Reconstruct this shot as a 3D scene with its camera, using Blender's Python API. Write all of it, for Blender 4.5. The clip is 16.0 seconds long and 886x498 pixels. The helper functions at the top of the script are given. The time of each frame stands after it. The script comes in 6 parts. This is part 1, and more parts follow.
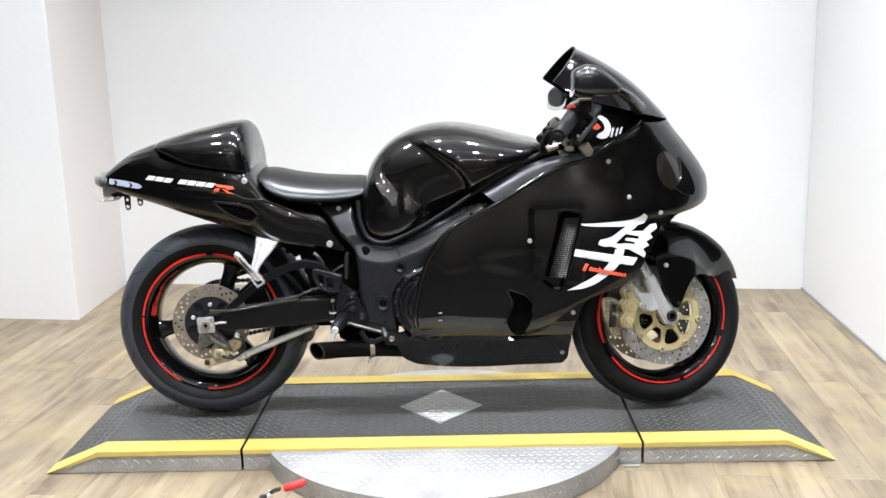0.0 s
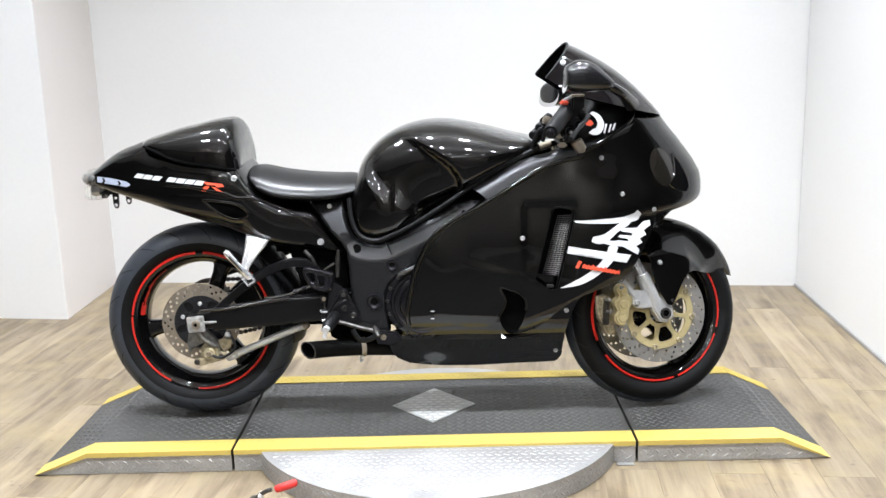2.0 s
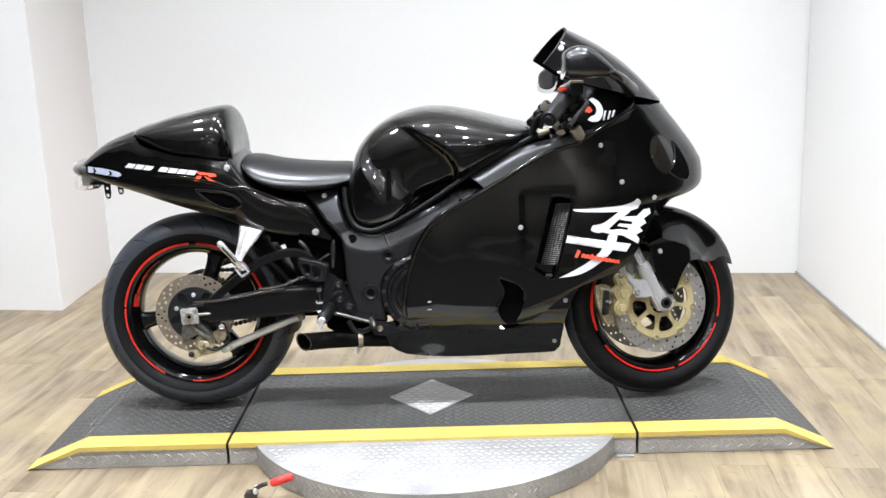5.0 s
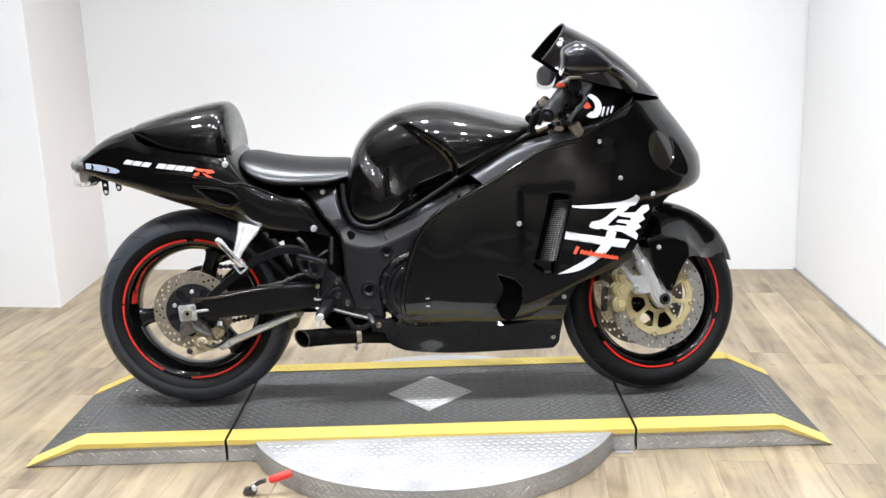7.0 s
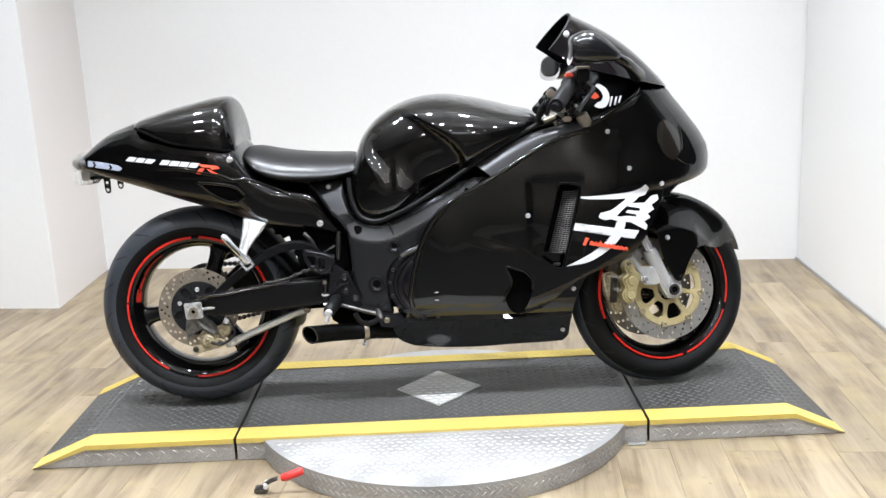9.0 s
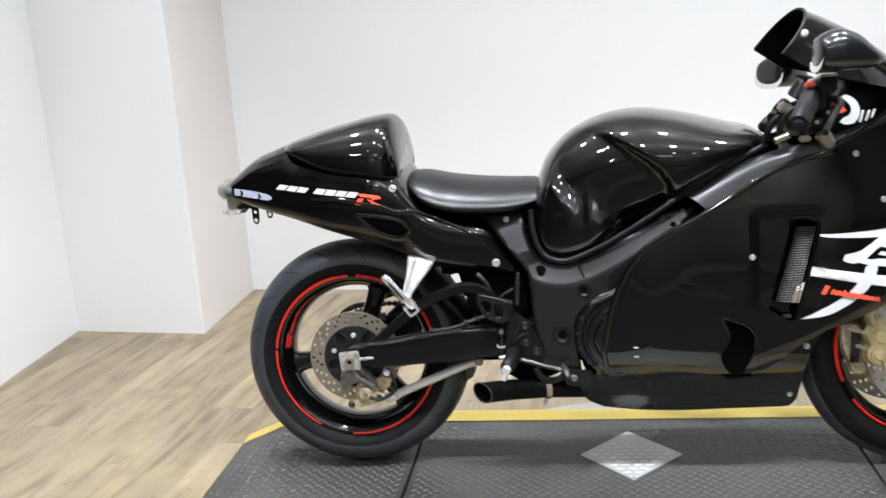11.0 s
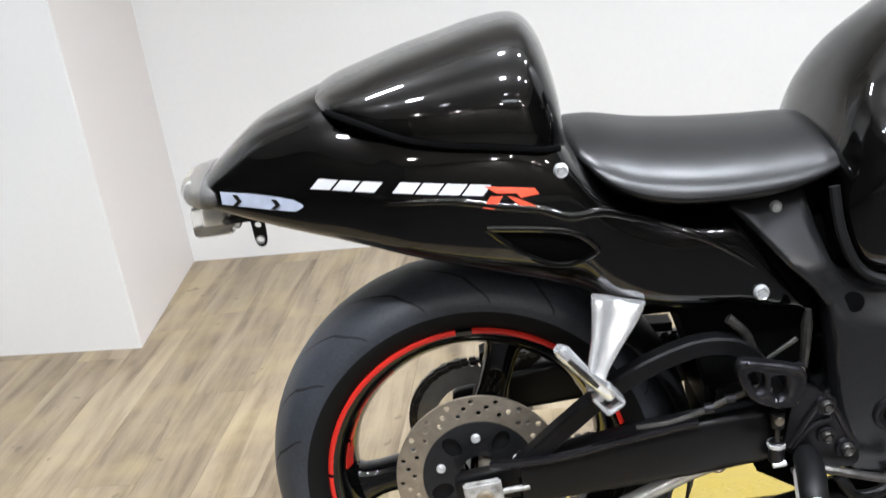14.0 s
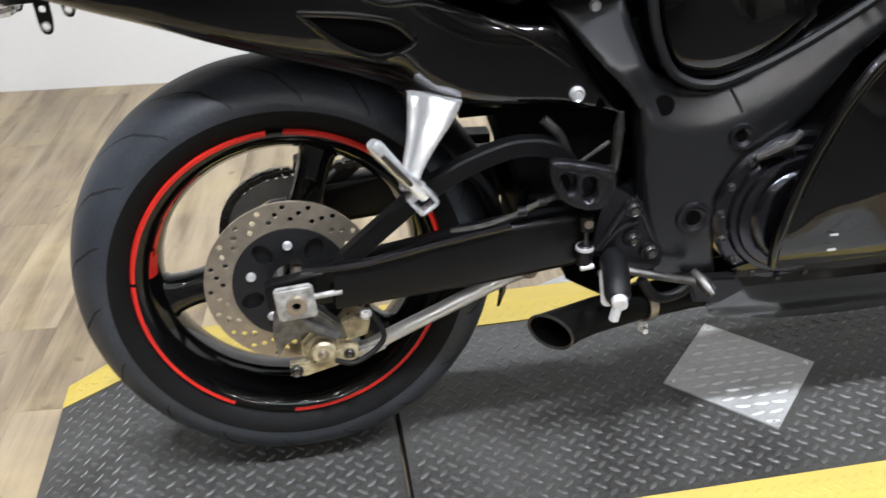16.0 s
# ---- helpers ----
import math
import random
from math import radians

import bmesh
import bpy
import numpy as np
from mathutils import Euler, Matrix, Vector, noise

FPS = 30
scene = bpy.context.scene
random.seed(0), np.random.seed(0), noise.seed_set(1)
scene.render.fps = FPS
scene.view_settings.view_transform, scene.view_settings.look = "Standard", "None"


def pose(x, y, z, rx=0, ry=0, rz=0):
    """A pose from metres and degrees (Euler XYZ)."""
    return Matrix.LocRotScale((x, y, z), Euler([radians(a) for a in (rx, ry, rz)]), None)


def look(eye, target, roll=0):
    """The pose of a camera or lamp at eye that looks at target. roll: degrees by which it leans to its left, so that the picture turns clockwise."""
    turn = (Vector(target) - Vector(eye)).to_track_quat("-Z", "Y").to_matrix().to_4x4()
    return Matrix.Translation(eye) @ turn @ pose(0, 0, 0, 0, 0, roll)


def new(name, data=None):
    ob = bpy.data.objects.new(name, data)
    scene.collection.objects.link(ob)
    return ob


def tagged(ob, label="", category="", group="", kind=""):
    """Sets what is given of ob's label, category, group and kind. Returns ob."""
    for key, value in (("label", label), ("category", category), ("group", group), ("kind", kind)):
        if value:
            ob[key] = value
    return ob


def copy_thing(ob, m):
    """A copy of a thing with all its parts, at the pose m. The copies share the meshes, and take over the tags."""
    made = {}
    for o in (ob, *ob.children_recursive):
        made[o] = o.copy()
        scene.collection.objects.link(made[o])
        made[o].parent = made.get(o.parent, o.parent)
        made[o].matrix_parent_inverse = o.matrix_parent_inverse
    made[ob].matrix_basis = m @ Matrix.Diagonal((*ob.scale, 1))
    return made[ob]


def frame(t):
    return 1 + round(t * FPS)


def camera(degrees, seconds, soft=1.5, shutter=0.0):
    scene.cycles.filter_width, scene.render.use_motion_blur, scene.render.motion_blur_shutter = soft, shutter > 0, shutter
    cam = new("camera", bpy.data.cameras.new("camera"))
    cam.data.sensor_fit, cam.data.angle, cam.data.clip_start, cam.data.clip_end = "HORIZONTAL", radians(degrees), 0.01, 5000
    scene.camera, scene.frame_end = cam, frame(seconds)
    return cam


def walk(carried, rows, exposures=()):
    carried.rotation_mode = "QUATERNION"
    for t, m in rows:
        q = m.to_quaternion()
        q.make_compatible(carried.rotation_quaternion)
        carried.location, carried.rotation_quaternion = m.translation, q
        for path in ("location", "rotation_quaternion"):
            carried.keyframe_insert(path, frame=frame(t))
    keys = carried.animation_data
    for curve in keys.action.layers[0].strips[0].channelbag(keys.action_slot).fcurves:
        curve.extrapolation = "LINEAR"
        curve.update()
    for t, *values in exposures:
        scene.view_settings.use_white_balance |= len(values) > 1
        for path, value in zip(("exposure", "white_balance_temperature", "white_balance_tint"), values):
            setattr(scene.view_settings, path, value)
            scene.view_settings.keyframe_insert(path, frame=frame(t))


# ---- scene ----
from mathutils.geometry import delaunay_2d_cdt

# ---- camera ----
cam = camera(49.6, 16.0, 1.5, 0.2)
PATH = [
    (0, (0.082, -2.958, 1.219), (0.041, -1.002, 0.804), -1.5),
    (0.5, (0.077, -2.953, 1.215), (0.029, -0.999, 0.789), -1.4),
    (1, (0.084, -2.949, 1.218), (0.045, -0.996, 0.791), -1.6),
    (1.5, (0.085, -2.944, 1.213), (0.053, -0.988, 0.798), -1.6),
    (2, (0.082, -2.933, 1.215), (0.057, -0.978, 0.794), -1.6),
    (2.5, (0.085, -2.925, 1.216), (0.059, -0.971, 0.788), -1.9),
    (3, (0.087, -2.914, 1.213), (0.066, -0.961, 0.779), -1.6),
    (3.5, (0.09, -2.903, 1.213), (0.067, -0.952, 0.773), -1.8),
    (4, (0.09, -2.894, 1.213), (0.064, -0.944, 0.771), -1.9),
    (6.5, (0.088, -2.886, 1.212), (0.066, -0.939, 0.758), -1.8),
    (7, (0.088, -2.885, 1.211), (0.067, -0.937, 0.757), -1.9),
    (7.5, (0.083, -2.877, 1.212), (0.062, -0.931, 0.748), -2.1),
    (8, (0.083, -2.873, 1.208), (0.053, -0.929, 0.739), -2.2),
    (10.3, (-0.051, -2.766, 1.193), (-0.007, -0.817, 0.742), -3.2),
    (10.5, (-0.065, -2.702, 1.215), (-0.095, -0.773, 0.687), -4.0),
    (10.6, (-0.086, -2.634, 1.213), (-0.144, -0.707, 0.681), -3.9),
    (11, (-0.118, -2.42, 1.217), (-0.398, -0.492, 0.768), -4.0),
    (11.5, (-0.267, -2.093, 1.212), (-0.601, -0.169, 0.779), -5.2),
    (12, (-0.398, -1.796, 1.217), (-0.694, 0.122, 0.732), -8.4),
    (12.5, (-0.485, -1.513, 1.229), (-0.888, 0.381, 0.731), -6.9),
    (13, (-0.614, -1.32, 1.241), (-0.775, 0.602, 0.714), -8.8),
    (13.5, (-0.668, -1.236, 1.216), (-0.708, 0.667, 0.601), -9.9),
    (14, (-0.67, -1.229, 1.181), (-0.758, 0.638, 0.47), -8.1),
    (14.5, (-0.672, -1.234, 1.129), (-0.766, 0.54, 0.21), -6.0),
    (15, (-0.683, -1.232, 1.083), (-0.737, 0.44, -0.013), -3.4),
    (15.5, (-0.687, -1.231, 1.069), (-0.667, 0.466, 0.011), -2.9),
    (16, (-0.655, -1.223, 1.08), (-0.43, 0.499, 0.089), -3.0),
]
EXPOSURES = [(0, 0), (8, 0), (10.5, -0.14), (12, -0.12), (13.5, -0.13), (14.5, -0.23), (16, -0.24)]
walk(cam, [(t, look(eye, target, roll)) for t, eye, target, roll in PATH], EXPOSURES)

# ---- world and light ----
def build_world():
    w = bpy.data.worlds.new("world")
    scene.world = w
    w.use_nodes = True
    w.node_tree.nodes["Background"].inputs["Color"].default_value = (0.9, 0.95, 1.0, 1)
    w.node_tree.nodes["Background"].inputs["Strength"].default_value = 0.05


build_world()
CEILING = 3.05
LAMP_POWER = 22.1
LAMP_SPOTS = [(x, y) for y in (-2.9, -1.1, 0.6) for x in (-1.5, -0.55, 0.4, 1.3)]


HALL_SPOTS = [(-2.4, -4.4), (-0.9, -5.2), (0.8, -4.3), (2.3, -5.0), (-1.7, -5.9), (1.6, -5.8)]


# ---- materials ----
def material(name, colour, rough=0.5, metal=0.0, vary=0.15, scale=6.0, fine=90.0, bump=0.0, coat=0.0, second=None, rough_vary=0.1, spec=0.5, per_object=0.0):
    """A surface with a coarse and a fine variation of colour and gloss, and fine relief."""
    m = bpy.data.materials.new(name)
    m.use_nodes = True
    nt = m.node_tree
    b = nt.nodes["Principled BSDF"]
    b.inputs["Metallic"].default_value = metal
    b.inputs["Specular IOR Level"].default_value = spec
    b.inputs["Coat Weight"].default_value = coat
    b.inputs["Coat Roughness"].default_value = 0.03
    tex = nt.nodes.new("ShaderNodeTexCoord")
    n1 = nt.nodes.new("ShaderNodeTexNoise")
    n1.inputs["Scale"].default_value = scale
    n1.inputs["Detail"].default_value = 5
    n2 = nt.nodes.new("ShaderNodeTexNoise")
    n2.inputs["Scale"].default_value = fine
    n2.inputs["Detail"].default_value = 3
    for n in (n1, n2):
        nt.links.new(tex.outputs["Object"], n.inputs["Vector"])
    add = nt.nodes.new("ShaderNodeMath")
    add.operation = "ADD"
    nt.links.new(n1.outputs["Fac"], add.inputs[0])
    nt.links.new(n2.outputs["Fac"], add.inputs[1])
    half = nt.nodes.new("ShaderNodeMapRange")
    half.inputs["From Min"].default_value, half.inputs["From Max"].default_value = 0.65, 1.35
    nt.links.new(add.outputs[0], half.inputs["Value"])
    mix = nt.nodes.new("ShaderNodeMix")
    mix.data_type = "RGBA"
    low = [c * (1 - vary) for c in colour]
    high = second if second else [min(1, c * (1 + vary)) for c in colour]
    mix.inputs["A"].default_value = (*low, 1)
    mix.inputs["B"].default_value = (*high, 1)
    nt.links.new(half.outputs["Result"], mix.inputs["Factor"])
    out = mix.outputs["Result"]
    if per_object:
        info = nt.nodes.new("ShaderNodeObjectInfo")
        rng = nt.nodes.new("ShaderNodeMapRange")
        rng.inputs["To Min"].default_value, rng.inputs["To Max"].default_value = 1 - per_object, 1 + per_object
        nt.links.new(info.outputs["Random"], rng.inputs["Value"])
        hsv = nt.nodes.new("ShaderNodeHueSaturation")
        nt.links.new(rng.outputs["Result"], hsv.inputs["Value"])
        nt.links.new(out, hsv.inputs["Color"])
        out = hsv.outputs["Color"]
    nt.links.new(out, b.inputs["Base Color"])
    rr = nt.nodes.new("ShaderNodeMapRange")
    rr.inputs["To Min"].default_value = max(0.02, rough - rough_vary * rough)
    rr.inputs["To Max"].default_value = min(1, rough + rough_vary * rough)
    nt.links.new(half.outputs["Result"], rr.inputs["Value"])
    nt.links.new(rr.outputs["Result"], b.inputs["Roughness"])
    if bump:
        bp = nt.nodes.new("ShaderNodeBump")
        bp.inputs["Strength"].default_value = bump
        bp.inputs["Distance"].default_value = 0.002
        nt.links.new(n2.outputs["Fac"], bp.inputs["Height"])
        nt.links.new(bp.outputs["Normal"], b.inputs["Normal"])
    return m


def wood_material(name):
    m = material(name, (0.42, 0.31, 0.2), 0.42, per_object=0.11)
    nt = m.node_tree
    b = nt.nodes["Principled BSDF"]
    tex = next(n for n in nt.nodes if n.type == "TEX_COORD")
    info = next(n for n in nt.nodes if n.type == "OBJECT_INFO")
    shift = nt.nodes.new("ShaderNodeVectorMath")
    shift.operation = "MULTIPLY_ADD"
    nt.links.new(info.outputs["Random"], shift.inputs[0])
    shift.inputs[1].default_value = (17.0, 43.0, 5.0)
    nt.links.new(tex.outputs["Object"], shift.inputs[2])
    scl = nt.nodes.new("ShaderNodeMapping")
    scl.inputs["Scale"].default_value = (19.0, 2.0, 1.0)
    nt.links.new(shift.outputs["Vector"], scl.inputs["Vector"])
    grain = nt.nodes.new("ShaderNodeTexNoise")
    grain.inputs["Scale"].default_value = 1.0
    grain.inputs["Detail"].default_value = 7
    grain.inputs["Distortion"].default_value = 0.6
    nt.links.new(scl.outputs["Vector"], grain.inputs["Vector"])
    fine = nt.nodes.new("ShaderNodeMapping")
    fine.inputs["Scale"].default_value = (160.0, 9.0, 1.0)
    nt.links.new(shift.outputs["Vector"], fine.inputs["Vector"])
    lines = nt.nodes.new("ShaderNodeTexNoise")
    lines.inputs["Scale"].default_value = 1.0
    lines.inputs["Detail"].default_value = 3
    nt.links.new(fine.outputs["Vector"], lines.inputs["Vector"])
    mixv = nt.nodes.new("ShaderNodeMath")
    mixv.operation = "MULTIPLY_ADD"
    nt.links.new(lines.outputs["Fac"], mixv.inputs[0])
    mixv.inputs[1].default_value = 0.22
    nt.links.new(grain.outputs["Fac"], mixv.inputs[2])
    ramp = nt.nodes.new("ShaderNodeValToRGB")
    e = ramp.color_ramp.elements
    e[0].position, e[0].color = 0.42, (*WOOD[0], 1)
    e[1].position, e[1].color = 0.80, (*WOOD[2], 1)
    mid = e.new(0.60)
    mid.color = (*WOOD[1], 1)
    nt.links.new(mixv.outputs[0], ramp.inputs["Fac"])
    hsv = next(n for n in nt.nodes if n.type == "HUE_SAT")
    cloud = nt.nodes.new("ShaderNodeTexNoise")
    cloud.inputs["Scale"].default_value = 6.5
    cloud.inputs["Detail"].default_value = 4
    nt.links.new(shift.outputs["Vector"], cloud.inputs["Vector"])
    patch = nt.nodes.new("ShaderNodeMapRange")
    patch.inputs["From Min"].default_value, patch.inputs["From Max"].default_value = 0.46, 0.72
    patch.inputs["To Max"].default_value = 0.55
    nt.links.new(cloud.outputs["Fac"], patch.inputs["Value"])
    stain = nt.nodes.new("ShaderNodeMixRGB")
    stain.inputs["Color2"].default_value = (0.335, 0.262, 0.140, 1)
    nt.links.new(patch.outputs["Result"], stain.inputs["Fac"])
    nt.links.new(ramp.outputs["Color"], stain.inputs["Color1"])
    speck = nt.nodes.new("ShaderNodeTexNoise")
    speck.inputs["Scale"].default_value = 21.0
    speck.inputs["Detail"].default_value = 2
    nt.links.new(shift.outputs["Vector"], speck.inputs["Vector"])
    knot = nt.nodes.new("ShaderNodeMapRange")
    knot.inputs["From Min"].default_value, knot.inputs["From Max"].default_value = 0.69, 0.76
    knot.inputs["To Max"].default_value = 0.6
    nt.links.new(speck.outputs["Fac"], knot.inputs["Value"])
    dark = nt.nodes.new("ShaderNodeMixRGB")
    dark.inputs["Color2"].default_value = (0.085, 0.060, 0.036, 1)
    nt.links.new(knot.outputs["Result"], dark.inputs["Fac"])
    nt.links.new(stain.outputs["Color"], dark.inputs["Color1"])
    nt.links.new(dark.outputs["Color"], hsv.inputs["Color"])
    bp = nt.nodes.new("ShaderNodeBump")
    bp.inputs["Strength"].default_value = 0.12
    bp.inputs["Distance"].default_value = 0.001
    nt.links.new(lines.outputs["Fac"], bp.inputs["Height"])
    nt.links.new(bp.outputs["Normal"], b.inputs["Normal"])
    return m


WOOD = ((0.118, 0.085, 0.052), (0.212, 0.163, 0.106), (0.290, 0.231, 0.154))
WALL = material("white_wall_paint", (0.80, 0.80, 0.795), 0.55, vary=0.015, scale=1.5, fine=60, bump=0.04)
# slightly darker and pinker than the other walls
PEACH = material("peach_wall_tint", (0.79, 0.755, 0.735), 0.55, vary=0.015, scale=1.5, fine=60, bump=0.04)
DARK_WALL = material("grey_wall_paint", (0.09, 0.09, 0.09), 0.6, vary=0.06, scale=1.0)
CEIL = material("ceiling_paint", (0.87, 0.87, 0.86), 0.7, vary=0.02, scale=2.0)
SKIRT = material("grey_skirting", (0.30, 0.29, 0.28), 0.5, vary=0.1)
PLANK = wood_material("oak_plank")
RIM_BLACK = material("black_gloss_rim_enamel", (0.0022, 0.0022, 0.0023), 0.07, spec=0.45, vary=0.1, fine=40)
BLACK = material("black_flake_paint", (0.0064, 0.0060, 0.0058), 0.38, metal=1.0, coat=0.95, vary=0.1, rough_vary=0.1, fine=40)
SATIN = material("black_satin_paint", (0.0045, 0.0045, 0.005), 0.34, spec=0.24, vary=0.12, bump=0.05, fine=300)
FRAME_PAINT = material("dark_grey_frame_paint", (0.047, 0.047, 0.050), 0.25, metal=0.8, spec=0.6, vary=0.02, rough_vary=0.03)
MATTE = material("black_matte_plastic", (0.0045, 0.0045, 0.005), 0.5, spec=0.28, vary=0.2, bump=0.12, fine=400)
# near-black without gloss: the shade of openings and gaps as a colour
DEEP = material("recess_shade_black", (0.0012, 0.0012, 0.0012), 0.9, spec=0.05, vary=0.2)
VINYL = material("black_seat_vinyl", (0.0035, 0.0035, 0.0038), 0.34, spec=0.42, vary=0.15, bump=0.05, fine=420)
RUBBER = material("black_tyre_rubber", (0.0042, 0.0042, 0.0045), 0.62, spec=0.18, vary=0.25, bump=0.15, fine=200, scale=14)
# paler and bluer than the sidewall: sheen from overhead light put into the colour
TREAD = material("scuffed_sheen_tread_rubber", (0.029, 0.033, 0.041), 0.48, spec=0.45, vary=0.3, bump=0.2, fine=220, scale=10)
GROOVE = material("tread_groove_rubber", (0.008, 0.008, 0.009), 0.8, vary=0.2)
RED = material("red_tape", (0.56, 0.022, 0.014), 0.3, vary=0.08)
DECAL_RED = material("red_decal", (0.84, 0.105, 0.05), 0.4, vary=0.05)
DECAL_WHITE = material("silver_white_decal", (0.74, 0.74, 0.75), 0.35, vary=0.05)
SILVER = material("silver_aluminium", (0.62, 0.62, 0.62), 0.33, metal=0.35, vary=0.12, bump=0.08, fine=160)
BRIGHT = material("bright_aluminium", (0.66, 0.66, 0.66), 0.32, metal=0.55, vary=0.10, bump=0.06, fine=160)
POLISHED = material("polished_aluminium", (0.86, 0.86, 0.87), 0.24, metal=0.75, vary=0.10, bump=0.05, fine=120)
STEEL = material("brushed_disc_steel", (0.42, 0.36, 0.285), 0.30, metal=0.8, vary=0.18, scale=18, bump=0.05)
CHROME = material("bright_bolt_steel", (0.75, 0.75, 0.75), 0.22, metal=0.6, vary=0.1)
GOLD = material("grimy_gold_anodised", (0.33, 0.275, 0.18), 0.42, metal=0.35, vary=0.3, scale=45, bump=0.12, second=(0.62, 0.54, 0.37))
DIRTY = material("dirty_aluminium", (0.30, 0.29, 0.27), 0.42, metal=0.4, vary=0.3, scale=55, bump=0.12, second=(0.60, 0.60, 0.59))
CAST_GREY = material("grimy_cast_aluminium", (0.11, 0.107, 0.10), 0.42, metal=0.5, vary=0.3, scale=50, bump=0.1, second=(0.24, 0.235, 0.225))
PALE_GOLD = material("pale_gold_anodised", (0.56, 0.47, 0.255), 0.40, metal=0.35, vary=0.12, scale=20, bump=0.06)
GRAPHITE = material("graphite_satin_paint", (0.034, 0.0335, 0.0355), 0.34, metal=0.6, vary=0.12, bump=0.02, fine=300)
MIRROR_SHELL = material("worn_black_shell", (0.010, 0.010, 0.011), 0.22, spec=0.6, vary=0.15, bump=0.03, fine=200)
FRONT_DISC = material("bright_disc_steel", (0.52, 0.50, 0.475), 0.33, metal=0.75, vary=0.12, scale=18, bump=0.05)
COVER = material("dark_cast_cover", (0.052, 0.051, 0.058), 0.2, metal=0.95, vary=0.15, bump=0.04, fine=250)
TILE = material("grey_far_floor", (0.17, 0.165, 0.16), 0.5, vary=0.08, scale=2.0, bump=0.03)
HALL_FLOOR = material("unseen_dark_floor", (0.030, 0.029, 0.029), 0.8, vary=0.2, scale=2.0, bump=0.1)
ENGINE = material("dark_engine_casting", (0.03, 0.029, 0.033), 0.3, metal=0.8, vary=0.2, bump=0.15, fine=250)
EXHAUST = material("sooty_exhaust_steel", (0.0045, 0.0043, 0.0041), 0.52, metal=0.1, spec=0.10, vary=0.4, scale=12)
CHAIN = material("oily_chain_steel", (0.10, 0.095, 0.09), 0.4, metal=0.9, vary=0.4, scale=40)
DIAL = material("white_dial", (0.8, 0.8, 0.8), 0.3, vary=0.03)
LENS = material("smoked_lamp_lens", (0.012, 0.010, 0.008), 0.08, vary=0.1, coat=0.25)
CLEAR = material("clear_lamp_lens", (0.22, 0.195, 0.16), 0.10, vary=0.45, metal=0.2, scale=40)
MIRROR = material("mirror_glass", (0.9, 0.9, 0.9), 0.02, metal=1.0, vary=0.0)
DECK = material("dark_grey_tread_plate_paint", (0.022, 0.021, 0.0195), 0.48, spec=0.35, vary=0.4, scale=5, bump=0.1, fine=120, second=(0.078, 0.075, 0.070), rough_vary=0.3)
LUG = material("worn_tread_lug_paint", (0.060, 0.060, 0.059), 0.40, metal=0.1, vary=0.3, scale=7, second=(0.115, 0.115, 0.112), rough_vary=0.3)
ALU = material("bare_tread_plate_aluminium", (0.34, 0.335, 0.325), 0.44, metal=0.4, vary=0.25, scale=9, bump=0.1, fine=150, rough_vary=0.3)
INSET = material("clean_tread_plate_aluminium", (0.40, 0.40, 0.388), 0.52, metal=0.3, vary=0.2, scale=12, bump=0.1, fine=150, rough_vary=0.3)
INSET_LUG = material("bright_tread_lug_aluminium", (0.58, 0.58, 0.565), 0.5, metal=0.2, vary=0.15, scale=30)
# colour of a light panel's reflection on the tail flank
SHEEN_BLUE = material("pale_blue_reflection", (0.52, 0.57, 0.70), 0.12, vary=0.12, metal=0.1, scale=60)
YELLOW = material("yellow_safety_paint", (0.70, 0.53, 0.12), 0.45, vary=0.2, scale=14, bump=0.12, fine=160, second=(0.50, 0.37, 0.10))
WORN_YELLOW = material("worn_yellow_paint", (0.60, 0.435, 0.06), 0.55, vary=0.3, scale=18, bump=0.15, fine=160, second=(0.40, 0.30, 0.07))
UNSEEN_GREY = material("mid_grey_wall_paint", (0.30, 0.297, 0.29), 0.6, vary=0.06, scale=1.0)
RED_GRIP = material("red_rubber_grip", (0.62, 0.03, 0.025), 0.45, vary=0.1)


def screen_material():
    m = material("smoked_windscreen", (0.005, 0.004, 0.0045), 0.05, spec=0.4, vary=0.05)
    b = m.node_tree.nodes["Principled BSDF"]
    b.inputs["Alpha"].default_value = 0.985
    return m


SCREEN = screen_material()


def lens_material():
    m = material("clear_lens_plastic", (0.94, 0.92, 0.88), 0.05, vary=0.03, scale=30)
    b = m.node_tree.nodes["Principled BSDF"]
    b.inputs["Transmission Weight"].default_value = 0.9
    b.inputs["IOR"].default_value = 1.35
    return m


GLASS = lens_material()


# ---- mesh tools ----
LEAN, LEAN_FOOT = 0.090, 0.019


def leaned(bm, half):
    """Leans a symmetric piece of bodywork towards the side stand; its right flank, half wide, keeps its line."""
    for v in bm.verts:
        v.co.y += (LEAN * v.co.z - LEAN_FOOT) * min(1.0, 1 + v.co.y / half)
    return bm


def part(name, bm, mat, parent=None, label="", xf=None, sharp=35, smooth=True, kind=""):
    """Links a bmesh as one mesh object, under a thing or a part."""
    if xf is not None:
        bm.transform(xf)
    bmesh.ops.recalc_face_normals(bm, faces=bm.faces)
    me = bpy.data.meshes.new(name)
    bm.to_mesh(me)
    bm.free()
    me.materials.append(mat)
    if smooth:
        me.polygons.foreach_set("use_smooth", [True] * len(me.polygons))
        me.set_sharp_from_angle(angle=radians(sharp))
    ob = new(name, me)
    if parent:
        ob.parent = parent
    return tagged(ob, label=label, kind=kind)


def thing(name, label, category, group="", at=(0, 0, 0), rz=0):
    ob = new(name)
    ob.empty_display_size = 0.05
    ob.matrix_basis = pose(*at, 0, 0, rz)
    return tagged(ob, label, category, group)


